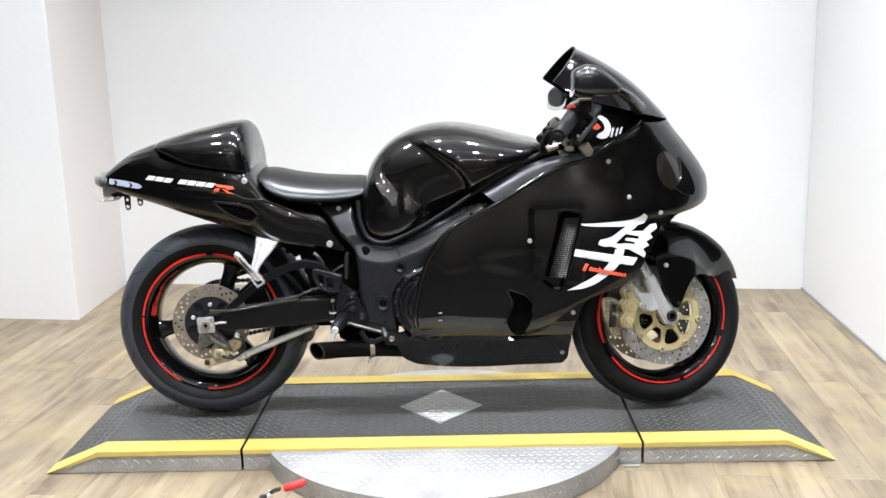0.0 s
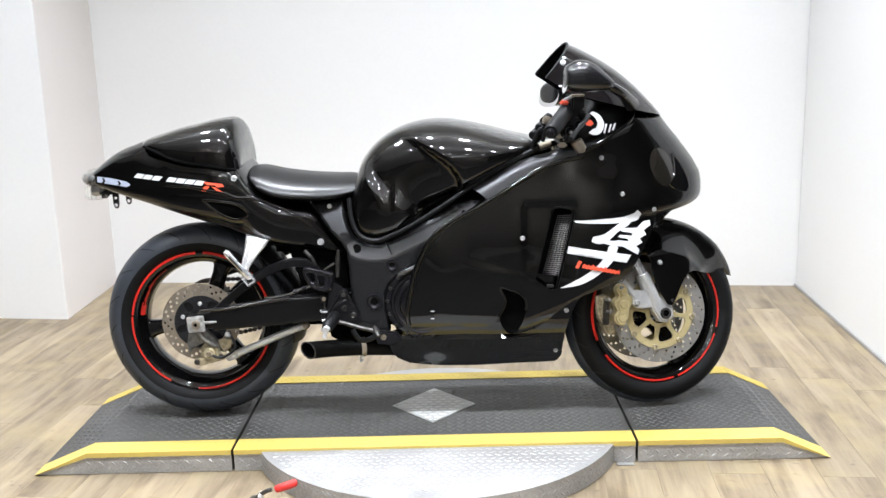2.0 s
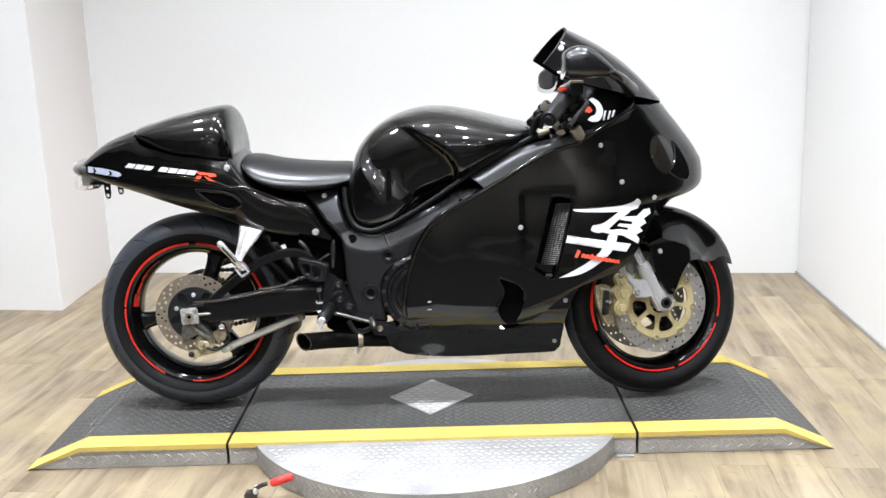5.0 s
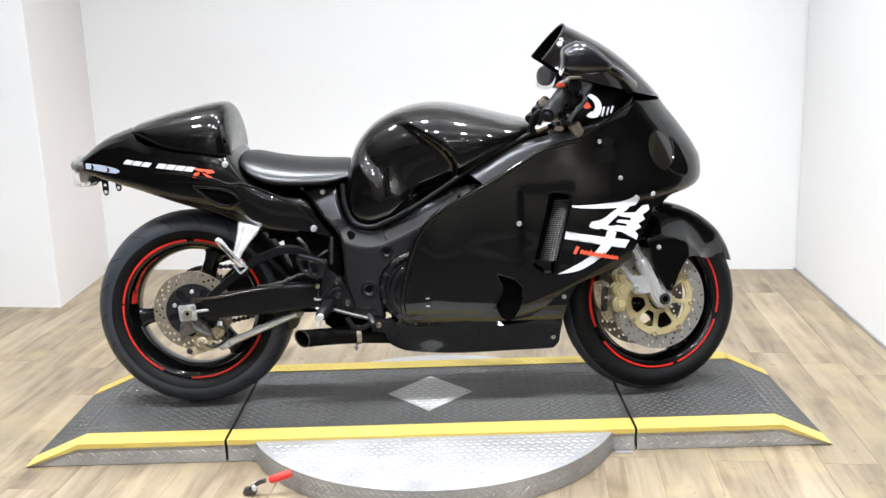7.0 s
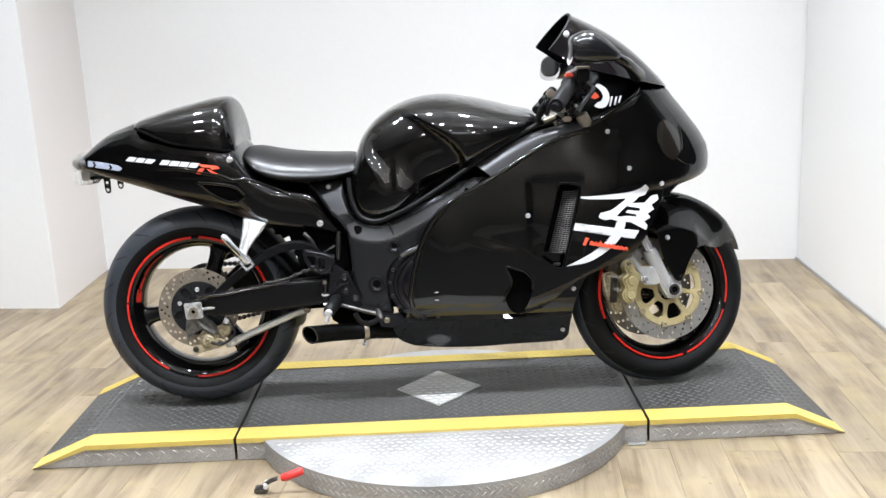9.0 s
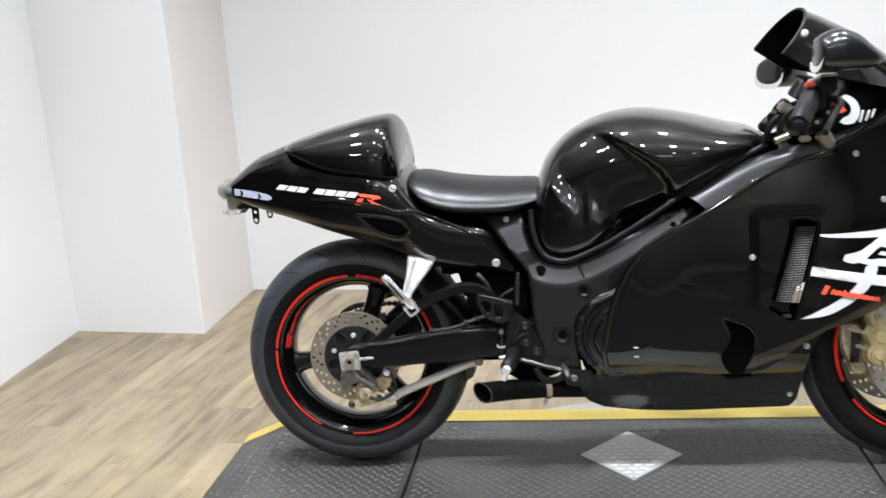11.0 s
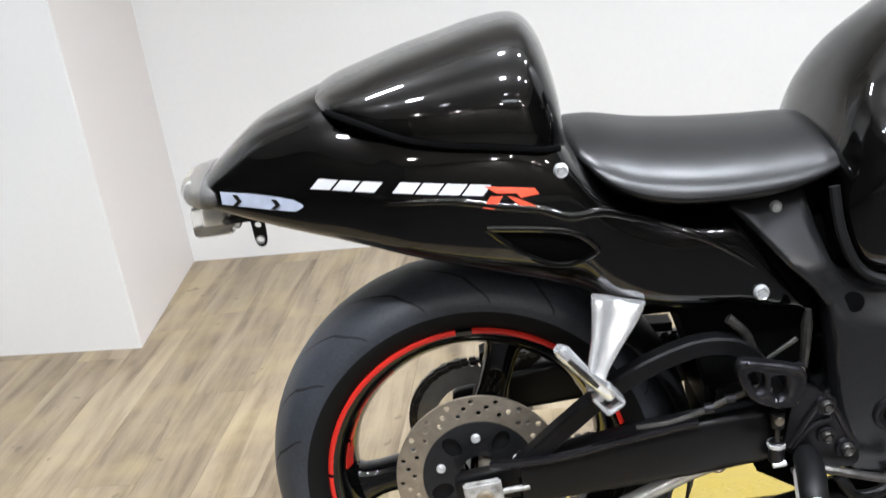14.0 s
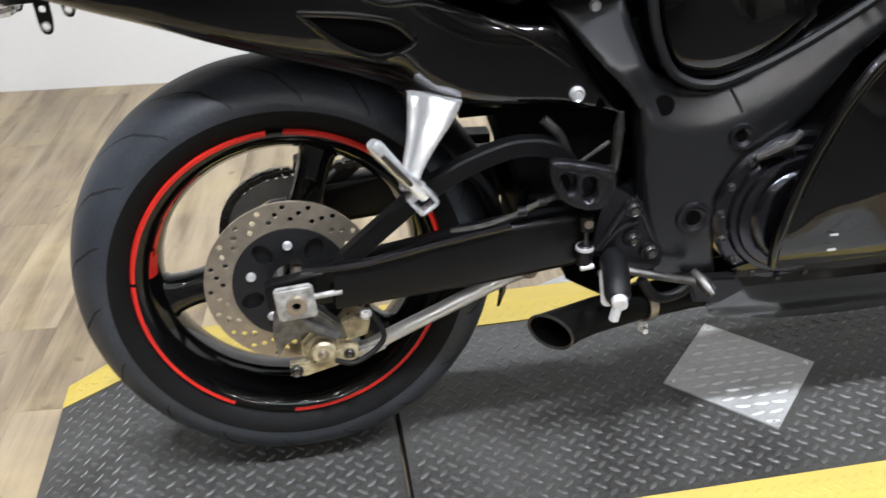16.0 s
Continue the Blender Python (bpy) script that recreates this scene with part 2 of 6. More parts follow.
def spline(pts, n, closed=False):
    """n samples of a smooth curve through the points (any number of coordinates)."""
    p = np.array(pts, float)
    k = len(p)
    seg = k if closed else k - 1
    out = []
    for s in (np.arange(n) / n * seg if closed else np.linspace(0, seg, n)):
        i = min(int(s), seg - 1)
        f = s - i
        g = (lambda j: p[j % k]) if closed else (lambda j: p[min(max(j, 0), k - 1)])
        a, b, c, d = g(i - 1), g(i), g(i + 1), g(i + 2)
        out.append(b + 0.5 * f * (c - a + f * (2 * a - 5 * b + 4 * c - d + f * (3 * (b - c) + d - a))))
    return np.array(out)


def curve_value(table, x):
    """A smooth value at x from rows of (x, value)."""
    xs = [r[0] for r in table]
    if x <= xs[0]:
        return table[0][1]
    if x >= xs[-1]:
        return table[-1][1]
    i = max(j for j in range(len(xs)) if xs[j] <= x)
    i = min(i, len(xs) - 2)
    f = (x - xs[i]) / (xs[i + 1] - xs[i])
    y = [table[min(max(j, 0), len(xs) - 1)][1] for j in (i - 1, i, i + 1, i + 2)]
    return y[1] + 0.5 * f * (y[2] - y[0] + f * (2 * y[0] - 5 * y[1] + 4 * y[2] - y[3] + f * (3 * (y[1] - y[2]) + y[3] - y[0])))


def loft(rings, closed=True, caps=True):
    bm = bmesh.new()
    vs = [[bm.verts.new(p) for p in r] for r in rings]
    m = len(rings[0])
    for a, b in zip(vs, vs[1:]):
        for i in range(m if closed else m - 1):
            j = (i + 1) % m
            bm.faces.new((a[i], a[j], b[j], b[i]))
    if caps and closed:
        bm.faces.new(vs[0])
        bm.faces.new(vs[-1])
    return bm


def power(v, e):
    return math.copysign(abs(v) ** e, v)


def body(stations, n=40, m=32, dome=False, dent=None):
    """A symmetric body along x from stations (x, top, bottom, half width, squareness[, share of the height at which it is widest])."""
    rings = []
    for row in spline(stations, n):
        x, zt, zb, w, p = row[:5]
        share = row[5] if len(row) > 5 else 0.55
        q = row[6] if len(row) > 6 else p
        ring = []
        zc = zb if dome else zb + share * (zt - zb)
        for i in range(m):
            a = math.pi * i / (m - 1) if dome else 2 * math.pi * i / m
            c, s = math.cos(a), math.sin(a)
            h = (zt - zc) if s >= 0 else (zc - zb)
            e = 2 / (p if s >= 0 else q)
            v = Vector((x, w * power(c, e), zc + h * power(s, e)))
            if dent:
                v = dent(v)
            ring.append(v)
        rings.append(ring)
    return loft(rings)


def lathe(profile, n=64, centre=(0, 0, 0), a0=0.0, a1=360.0, close_profile=True):
    """Turns a profile of (radius, y) about the y axis."""
    full = abs(a1 - a0) >= 360
    bm = bmesh.new()
    cx, cy, cz = centre
    rings = []
    for i in range(n if full else n + 1):
        a = radians(a0 + (a1 - a0) * i / n)
        rings.append([bm.verts.new((cx + r * math.cos(a), cy + y, cz + r * math.sin(a))) for r, y in profile])
    k = len(profile)
    for i in range(n):
        a, b = rings[i], rings[(i + 1) % len(rings)]
        for j in range(k if close_profile else k - 1):
            bm.faces.new((a[j], a[(j + 1) % k], b[(j + 1) % k], b[j]))
    if not full and close_profile:
        bm.faces.new(rings[0])
        bm.faces.new(rings[-1])
    return bm


def tube(path, radius, n=12, samples=0, caps=True):
    """A round bar along a path; radius may be a number or one for each point."""
    pts = [Vector(p) for p in (spline(path, samples) if samples else path)]
    rad = radius if hasattr(radius, "__len__") else [radius] * len(pts)
    if len(rad) != len(pts):
        rad = np.interp(np.linspace(0, 1, len(pts)), np.linspace(0, 1, len(rad)), rad)
    rings = []
    up = None
    for i, p in enumerate(pts):
        d = (pts[min(i + 1, len(pts) - 1)] - pts[max(i - 1, 0)]).normalized()
        if up is None:
            up = d.orthogonal().normalized()
        up = (up - d * up.dot(d)).normalized()
        side = d.cross(up)
        rings.append([p + float(rad[i]) * (math.cos(2 * math.pi * k / n) * up + math.sin(2 * math.pi * k / n) * side) for k in range(n)])
    return loft(rings, True, caps)


def plate(outline, y0, y1, bevel=0.002, seg=2):
    """An outline in x and z, as a plate between two values of y, with rounded rims."""
    bm = bmesh.new()
    f = bm.faces.new([bm.verts.new((x, y0, z)) for x, z in outline])
    r = bmesh.ops.extrude_face_region(bm, geom=[f])
    bmesh.ops.translate(bm, vec=(0, y1 - y0, 0), verts=[v for v in r["geom"] if isinstance(v, bmesh.types.BMVert)])
    if bevel:
        rim = [e for e in bm.edges if abs(e.verts[0].co.y - e.verts[1].co.y) < 1e-6]
        bmesh.ops.bevel(bm, geom=rim, offset=bevel, segments=seg, affect="EDGES", clamp_overlap=True)
    return bm


def block(size, centre=(0, 0, 0), bevel=0.003, rot=None):
    bm = bmesh.new()
    bmesh.ops.create_cube(bm, size=1)
    bm.transform(Matrix.Diagonal((*size, 1)))
    if bevel:
        bmesh.ops.bevel(bm, geom=bm.edges[:], offset=bevel, segments=2, affect="EDGES", clamp_overlap=True)
    if rot is not None:
        bm.transform(rot)
    bm.transform(Matrix.Translation(centre))
    return bm


def rod(p, q, r, n=14, bevel=0.15):
    """A round bar from p to q with slightly rounded ends."""
    p, q = Vector(p), Vector(q)
    d = q - p
    e = min(bevel * r / max(d.length, 1e-6), 0.3)
    return tube([p, p + d * e, q - d * e, q], [r * 0.82, r, r, r * 0.82], n)


def inside(x, z, poly):
    hit = False
    for (x0, z0), (x1, z1) in zip(poly, poly[1:] + poly[:1]):
        if (z0 > z) != (z1 > z) and x < (x1 - x0) * (z - z0) / (z1 - z0) + x0:
            hit = not hit
    return hit


def sheet(outline, holes=(), step=0.012, depth=lambda x, z: 0.0, thick=0.004, grid=True):
    """A panel in x and z with real openings, curved in y by depth, with thickness towards plus y."""
    pts, edges = [], []
    for loop in (outline, *holes):
        s = len(pts)
        pts += [Vector(p) for p in loop]
        edges += [(s + i, s + (i + 1) % len(loop)) for i in range(len(loop))]
    rim = np.array([(p.x, p.y) for p in pts])
    if grid:
        lo, hi = rim[: len(outline)].min(0), rim[: len(outline)].max(0)
        for x in np.arange(lo[0] + step / 2, hi[0], step):
            for z in np.arange(lo[1] + step / 2, hi[1], step):
                if ((rim - (x, z)) ** 2).sum(1).min() > (step * 0.45) ** 2 and inside(x, z, outline) and not any(inside(x, z, h) for h in holes):
                    pts.append(Vector((x, z)))
    vs, es, fs = delaunay_2d_cdt(pts, edges, [], 0, 1e-5)[:3]
    keep = []
    for f in fs:
        cx = sum(vs[i].x for i in f) / len(f)
        cz = sum(vs[i].y for i in f) / len(f)
        if inside(cx, cz, outline) and not any(inside(cx, cz, h) for h in holes):
            keep.append(f)
    bm = bmesh.new()
    front = [bm.verts.new((v.x, depth(v.x, v.y), v.y)) for v in vs]
    for f in keep:
        bm.faces.new([front[i] for i in f])
    bmesh.ops.delete(bm, geom=[v for v in bm.verts if not v.link_faces], context="VERTS")
    if thick:
        r = bmesh.ops.extrude_face_region(bm, geom=bm.faces[:])
        bmesh.ops.translate(bm, vec=(0, thick, 0), verts=[v for v in r["geom"] if isinstance(v, bmesh.types.BMVert)])
    return bm


def ring_loop(cx, cz, r, n=32, a0=0.0):
    return [(cx + r * math.cos(a0 + 2 * math.pi * i / n), cz + r * math.sin(a0 + 2 * math.pi * i / n)) for i in range(n)]


def mirrored(bm):
    bm.transform(Matrix.Diagonal((1, -1, 1, 1)))
    bmesh.ops.reverse_faces(bm, faces=bm.faces)
    return bm


def joined(*parts):
    """Several bmeshes as one."""
    out = bmesh.new()
    for b in parts:
        me = bpy.data.meshes.new("joined")
        b.to_mesh(me)
        b.free()
        out.from_mesh(me)
        bpy.data.meshes.remove(me)
    return out


def bolt(name, x, y, z, parent, r=0.006, mat=None, h=0.004, xf=None):
    """A round-headed bolt that faces minus y."""
    prof = [(0.0001, -h), (r * 0.45, -h), (r * 0.5, -h * 0.6), (r * 0.75, -h * 0.95), (r, -h * 0.4), (r, 0.002), (0.0001, 0.002)]
    return part(name, lathe(prof, 14, (x, y, z), close_profile=False), mat or CHROME, parent, xf=xf)


# ---- room ----
def wall(name, p, q, mat, z1=CEILING, thick=0.12, side=1, label=""):
    """A straight wall from p to q whose thickness lies to one side."""
    d = Vector((q[0] - p[0], q[1] - p[1], 0))
    nrm = Vector((-d.y, d.x, 0)).normalized() * thick * side
    a, b = Vector((*p, 0)), Vector((*q, 0))
    bm = bmesh.new()
    base = [bm.verts.new(v) for v in (a, b, b + nrm, a + nrm)]
    top = [bm.verts.new(v.co + Vector((0, 0, z1))) for v in base]
    bm.faces.new(base)
    bm.faces.new(top)
    for i in range(4):
        bm.faces.new((base[i], base[(i + 1) % 4], top[(i + 1) % 4], top[i]))
    ob = part(name, bm, mat, smooth=False)
    return tagged(ob, label, "wall", kind="structure")
BACK_R, BACK_L = (1.750, 1.648), (-1.745, 2.066)
PIER_F, PIER_L = (-1.731, 1.358), (-2.372, 1.450)
FRONT_R, FRONT_L = (1.33, -4.6), (-2.04, -4.6)
wall("wall_back", (1.90, 1.630), (-1.745, 2.066), WALL, side=-1, label="plain white painted wall behind the motorcycle")
wall("wall_right", (1.750, 1.640), (1.617, -0.35), WALL, side=1, label="plain white painted side wall with a grey foot line")
wall("wall_pier_side", (-1.745, 2.20), (-1.7312, 1.3645), PEACH, side=-1, thick=0.03, label="narrow white return of the wall pier")
wall("wall_pier_front", (-1.7335, 1.3585), (-2.372, 1.450), WALL, side=-1, thick=0.012, label="white painted front of the wall pier")
wall("wall_left", (-2.368, 1.60), (-2.30, 0.2), WALL, side=-1, label="plain white painted side wall")
# unseen plain walls, added to close the showroom; their greys shape the paint's reflections
wall("wall_hall_right", (1.617, -0.35), (3.4, -0.35), DARK_WALL, side=1, label="unseen grey showroom wall, added to close the room")
wall("wall_hall_left", (-3.4, 0.2), (-2.30, 0.2), DARK_WALL, side=1, label="unseen grey showroom wall, added to close the room")
wall("wall_hall_east", (3.4, 0.0), (3.4, -6.3), DARK_WALL, side=1, label="unseen grey showroom wall, added to close the room")
wall("wall_hall_west", (-3.4, 0.4), (-3.4, -6.3), DARK_WALL, side=-1, label="unseen grey showroom wall, added to close the room")
wall("wall_front", (-3.5, -6.3), (3.5, -6.3), UNSEEN_GREY, side=-1, label="unseen grey showroom wall, added to close the room")


def flat(name, corners, z0, z1, mat, label, category):
    bm = bmesh.new()
    lo = [bm.verts.new((x, y, z0)) for x, y in corners]
    hi = [bm.verts.new((x, y, z1)) for x, y in corners]
    bm.faces.new(lo)
    bm.faces.new(hi)
    for i in range(len(corners)):
        j = (i + 1) % len(corners)
        bm.faces.new((lo[i], lo[j], hi[j], hi[i]))
    return tagged(part(name, bm, mat, smooth=False), label, category, kind="structure")


ROOM = [(-3.6, -6.5), (3.6, -6.5), (3.6, 2.4), (-3.6, 2.4)]
# unseen hall floors, added and coloured for what the gloss panels mirror
flat("far_floor", [(-3.6, -6.5), (3.6, -6.5), (3.6, -3.7), (-3.6, -3.7)], -0.1, 0.002, TILE, "unseen grey floor, added at the far end of the showroom", "floor")
flat("hall_floor", [(-3.6, -3.7), (3.6, -3.7), (3.6, -0.75), (-3.6, -0.75)], -0.1, 0.004, HALL_FLOOR, "unseen dark hall floor, added to keep reflections in the paint dark", "floor")
floor = flat("floor", [(-3.6, -0.75), (3.6, -0.75), (3.6, 2.4), (-3.6, 2.4)], -0.1, -0.004, PLANK, "light oak plank floor with grey-brown grain", "floor")
flat("ceiling", ROOM, CEILING, CEILING + 0.1, CEIL, "plain white ceiling with small downlights", "ceiling")
# the dark foot line of the right wall
skirt = bmesh.new()
foot = [Vector((1.7465, 1.64, 0)), Vector((1.6135, -0.35, 0))]
side = Vector((-0.006, 0.0004, 0))
quad = [foot[0], foot[1], foot[1] + side, foot[0] + side]
lo = [skirt.verts.new(v) for v in quad]
hi = [skirt.verts.new(v + Vector((0, 0, 0.012))) for v in quad]
for i in range(4):
    skirt.faces.new((lo[i], lo[(i + 1) % 4], hi[(i + 1) % 4], hi[i]))
skirt.faces.new(hi)
tagged(part("baseboard", skirt, SKIRT, smooth=False), "thin grey foot strip along the white wall", "baseboard", kind="structure")


def ceiling_lamp():
    ob = thing("ceiling_lamp", "small round white recessed ceiling downlight, switched on", "lamp", "ceiling downlights")
    prof = [(0.082, 0.0), (0.095, -0.006), (0.108, 0.0), (0.108, 0.012), (0.082, 0.012)]
    part("trim_ring", lathe(prof, 28), CEIL, ob, xf=pose(0, 0, 0, -90, 0, 0))
    return ob


def downlight(share):
    data = bpy.data.lights.new("downlight", "AREA")
    data.shape, data.size, data.energy = "DISK", 0.16, LAMP_POWER * share
    data.color = (0.93, 0.985, 1.075)
    data.spread = radians(114)
    return data


LAMP_ROWS = {-2.9: downlight(0.58), -1.1: downlight(1.5), 0.6: downlight(1.06)}
lamp_made = None
for lx, ly in LAMP_SPOTS:
    at = pose(lx, ly, CEILING - 0.014)
    if lamp_made is None:
        lamp_made = ceiling_lamp()
        lamp_made.matrix_basis = at
    else:
        copy_thing(lamp_made, at)
    lamp = new("downlight_glow", LAMP_ROWS[ly])
    lamp.matrix_basis = pose(lx, ly, CEILING - 0.017)


GLOW = bpy.data.materials.new("lamp_glow")
GLOW.use_nodes = True
GLOW.node_tree.nodes["Principled BSDF"].inputs["Emission Color"].default_value = (1.0, 0.97, 0.92, 1)
GLOW.node_tree.nodes["Principled BSDF"].inputs["Emission Strength"].default_value = 760.0
hall_lamp = None
for lx, ly in HALL_SPOTS:
    at = pose(lx, ly, CEILING - 0.014)
    if hall_lamp is None:
        hall_lamp = ceiling_lamp()
        part("lamp_face", lathe([(0.0001, -0.002), (0.06, -0.002), (0.06, 0.002), (0.0001, 0.002)], 20, close_profile=False), GLOW, hall_lamp, "glowing lamp face", xf=pose(0, 0, 0.006, -90, 0, 0))
        hall_lamp.matrix_basis = at
    else:
        copy_thing(hall_lamp, at)


def panel_light(at):
    """A flat square ceiling light with a frosted cover in a white frame."""
    ob = thing("ceiling_panel_light", "flat white ceiling panel light, switched on", "lamp", at=at)
    for x, y, sx, sy in ((0, -0.31, 1.26, 0.03), (0, 0.31, 1.26, 0.03), (-0.615, 0, 0.03, 0.59), (0.615, 0, 0.03, 0.59)):
        part("frame_bar", block((sx, sy, 0.03), (x, y, -0.012), 0.003), CEIL, ob)
    part("frosted_cover", block((1.2, 0.59, 0.012), (0, 0, -0.010), 0.003), PANEL_GLOW, ob, "glowing frosted cover")
    return ob


PANEL_GLOW = bpy.data.materials.new("panel_glow")
PANEL_GLOW.use_nodes = True
PANEL_GLOW.node_tree.nodes["Principled BSDF"].inputs["Emission Color"].default_value = (0.86, 0.93, 1.0, 1)
PANEL_GLOW.node_tree.nodes["Principled BSDF"].inputs["Emission Strength"].default_value = 9.0
panel_light((-0.2, -4.3, CEILING - 0.004))


# ---- display platform ----
DECK_Z, NEAR, FAR = 0.066, -0.321, 0.300
SEAM_L, SEAM_R, CREST_L, CREST_R, TIP_L, TIP_R = -0.582, 0.595, -1.012, 1.018, -1.172, 1.162


def lugs(points, length=0.022, width=0.0075, height=0.0021):
    """Raised tread-plate lugs at (x, y, z, angle, slope in x), joined into one mesh."""
    verts, faces = [], []
    for x, y, z, a, sl in points:
        c, s = math.cos(a), math.sin(a)
        base = len(verts)
        for u, v, h in ((-0.5, 0, -0.0004), (-0.22, 0.5, -0.0004), (0.22, 0.5, -0.0004), (0.5, 0, -0.0004), (0.22, -0.5, -0.0004), (-0.22, -0.5, -0.0004),
                        (-0.3, 0, height), (0, 0.16, height), (0.3, 0, height), (0, -0.16, height)):
            dx, dy = u * length * c - v * width * s, u * length * s + v * width * c
            verts.append((x + dx, y + dy, z + h + dx * sl))
        faces += [[base + i for i in f] for f in ((0, 6, 1), (1, 6, 7, 2), (2, 7, 8), (2, 8, 3), (3, 8, 4), (4, 8, 9, 5), (5, 9, 6), (5, 6, 0), (1, 7, 2), (6, 9, 8, 7))]
    me = bpy.data.meshes.new("lugs")
    me.from_pydata(verts, [], faces)
    bm = bmesh.new()
    bm.from_mesh(me)
    bpy.data.meshes.remove(me)
    return bm


def deck_z(x):
    if x < CREST_L:
        return DECK_Z * (x - TIP_L) / (CREST_L - TIP_L)
    if x > CREST_R:
        return DECK_Z * (TIP_R - x) / (TIP_R - CREST_R)
    return DECK_Z


def deck_slope(x):
    return DECK_Z / (CREST_L - TIP_L) if x < CREST_L else -DECK_Z / (TIP_R - CREST_R) if x > CREST_R else 0.0


def tread(x0, x1, y0, y1, pitch=0.0295):
    out = []
    nx, ny = int((x1 - x0) / pitch), int((y1 - y0) / pitch)
    for i in range(nx):
        for j in range(ny):
            x, y = x0 + (i + 0.5) * (x1 - x0) / nx, y0 + (j + 0.5) * (y1 - y0) / ny
            if abs(x) + abs(y) < 0.15 and x0 < 0 < x1:
                continue
            out.append((x, y, deck_z(x), radians(42), deck_slope(x)))
            x, y = x + 0.5 * (x1 - x0) / nx, y + 0.5 * (y1 - y0) / ny
            if x < x1 - 0.01 and y < y1 - 0.01 and not (abs(x) + abs(y) < 0.15 and x0 < 0 < x1):
                out.append((x, y, deck_z(x), radians(-42), deck_slope(x)))
    return out


def side_profile(x0, x1):
    xs = [x0] + [c for c in (CREST_L, CREST_R) if x0 < c < x1] + [x1]
    return [(x, deck_z(x)) for x in xs]


def deck_body(x0, x1):
    top = side_profile(x0, x1)
    outline = top + [(x, 0.0015) for x, _ in reversed(top)]
    clean = [p for i, p in enumerate(outline) if p[1] > 0.002 or i >= len(top)]
    return plate(clean, NEAR + 0.003, FAR - 0.003, bevel=0)


def stripe(x0, x1, y0, y1, fold=0.002):
    """A painted edge stripe that follows the deck and covers its rim."""
    top = side_profile(x0, x1)
    bm = bmesh.new()
    rows = []
    for x, z in top:
        rows.append([bm.verts.new((x, y0, z + 0.0026)), bm.verts.new((x, y1, z + 0.0026)), bm.verts.new((x, y1, z - 0.002)), bm.verts.new((x, y0, max(0.0018, z - fold)))])
    for a, b in zip(rows, rows[1:]):
        for i in range(4):
            bm.faces.new((a[i], a[(i + 1) % 4], b[(i + 1) % 4], b[i]))
    bm.faces.new(rows[0])
    bm.faces.new(rows[-1])
    return bm


def far_lip(x0, x1):
    """The painted slope that falls from the deck's far rim to the floor side."""
    bm = bmesh.new()
    rows = []
    for x, z in side_profile(x0, x1):
        s = z / DECK_Z
        prof = ((FAR - 0.002, z + 0.0024), (FAR + 0.006, z + 0.0012), (FAR + 0.002 + 0.105 * s, 0.42 * z + 0.002), (FAR + 0.003 + 0.106 * s, 0.0015))
        rows.append([bm.verts.new((x, py, pz)) for py, pz in prof])
    for a, b in zip(rows, rows[1:]):
        for i in range(3):
            bm.faces.new((a[i], a[i + 1], b[i + 1], b[i]))
    return bm


def side_plate(x0, x1, y):
    """The bare tread-plate skirt on a long side, with its lugs."""
    top = side_profile(x0, x1)
    outline = [(x, max(z - 0.003, 0.003)) for x, z in top] + [(x, 0.002) for x, _ in reversed(top)]
    if abs(outline[0][1] - outline[-1][1]) < 0.003:
        outline = outline[:-1]
    if abs(outline[len(top) - 1][1] - 0.003) < 0.001:
        outline.pop(len(top))
    return plate(outline, y, y + 0.003, bevel=0)


def side_lugs(x0, x1, y):
    pts = []
    row = 0
    for z in (0.016, 0.034, 0.052):
        row += 1
        for x in np.arange(x0 + 0.02, x1 - 0.01, 0.036):
            xx = x + (0.018 if row % 2 else 0)
            if xx < x1 - 0.01 and z < deck_z(xx) - 0.012:
                pts.append((xx, -z, 0.0, radians(-40 if row % 2 else 40), 0.0))
    bm = lugs(pts, 0.022, 0.006, 0.0014)
    bm.transform(Matrix.Translation((0, y, 0)) @ pose(0, 0, 0, 90, 0, 0) @ Matrix.Diagonal((1, -1, 1, 1)))
    bmesh.ops.reverse_faces(bm, faces=bm.faces)
    return bm


def platform_section(name, x0, x1, label):
    ob = thing(name, label, "platform", "platform sections")
    part("deck", deck_body(x0, x1), DECK, ob, smooth=False)
    part("tread_pattern", lugs(tread(x0 + 0.006, x1 - 0.006, NEAR + 0.080, FAR - 0.067)), LUG, ob, smooth=False, kind="stuff")
    part("stripe_pattern", lugs([(x, y, z + 0.0025, a, s) for x, y, z, a, s in tread(x0 + 0.006, x1 - 0.006, NEAR + 0.006, NEAR + 0.066, 0.0215)], height=0.0009), YELLOW, ob, smooth=False, kind="stuff")
    part("stripe_pattern", lugs([(x, y, z + 0.0025, a, s) for x, y, z, a, s in tread(x0 + 0.006, x1 - 0.006, FAR - 0.056, FAR - 0.006, 0.0245)], height=0.0011), WORN_YELLOW, ob, smooth=False, kind="stuff")
    part("edge_stripe", stripe(x0, x1, NEAR - 0.0035, NEAR + 0.074, 0.012), YELLOW, ob, "worn yellow edge stripe", smooth=False)
    part("edge_stripe", stripe(x0, x1, FAR - 0.064, FAR + 0.001), WORN_YELLOW, ob, "worn yellow edge stripe", smooth=False)
    part("side_skirt", side_plate(x0, x1, NEAR), ALU, ob, "bare tread-plate side skirt", smooth=False)
    part("skirt_pattern", side_lugs(x0, x1, NEAR), ALU, ob, smooth=False, kind="stuff")
    part("far_slope", far_lip(x0, x1), WORN_YELLOW, ob, "worn yellow sloping rim", smooth=False)
    return ob


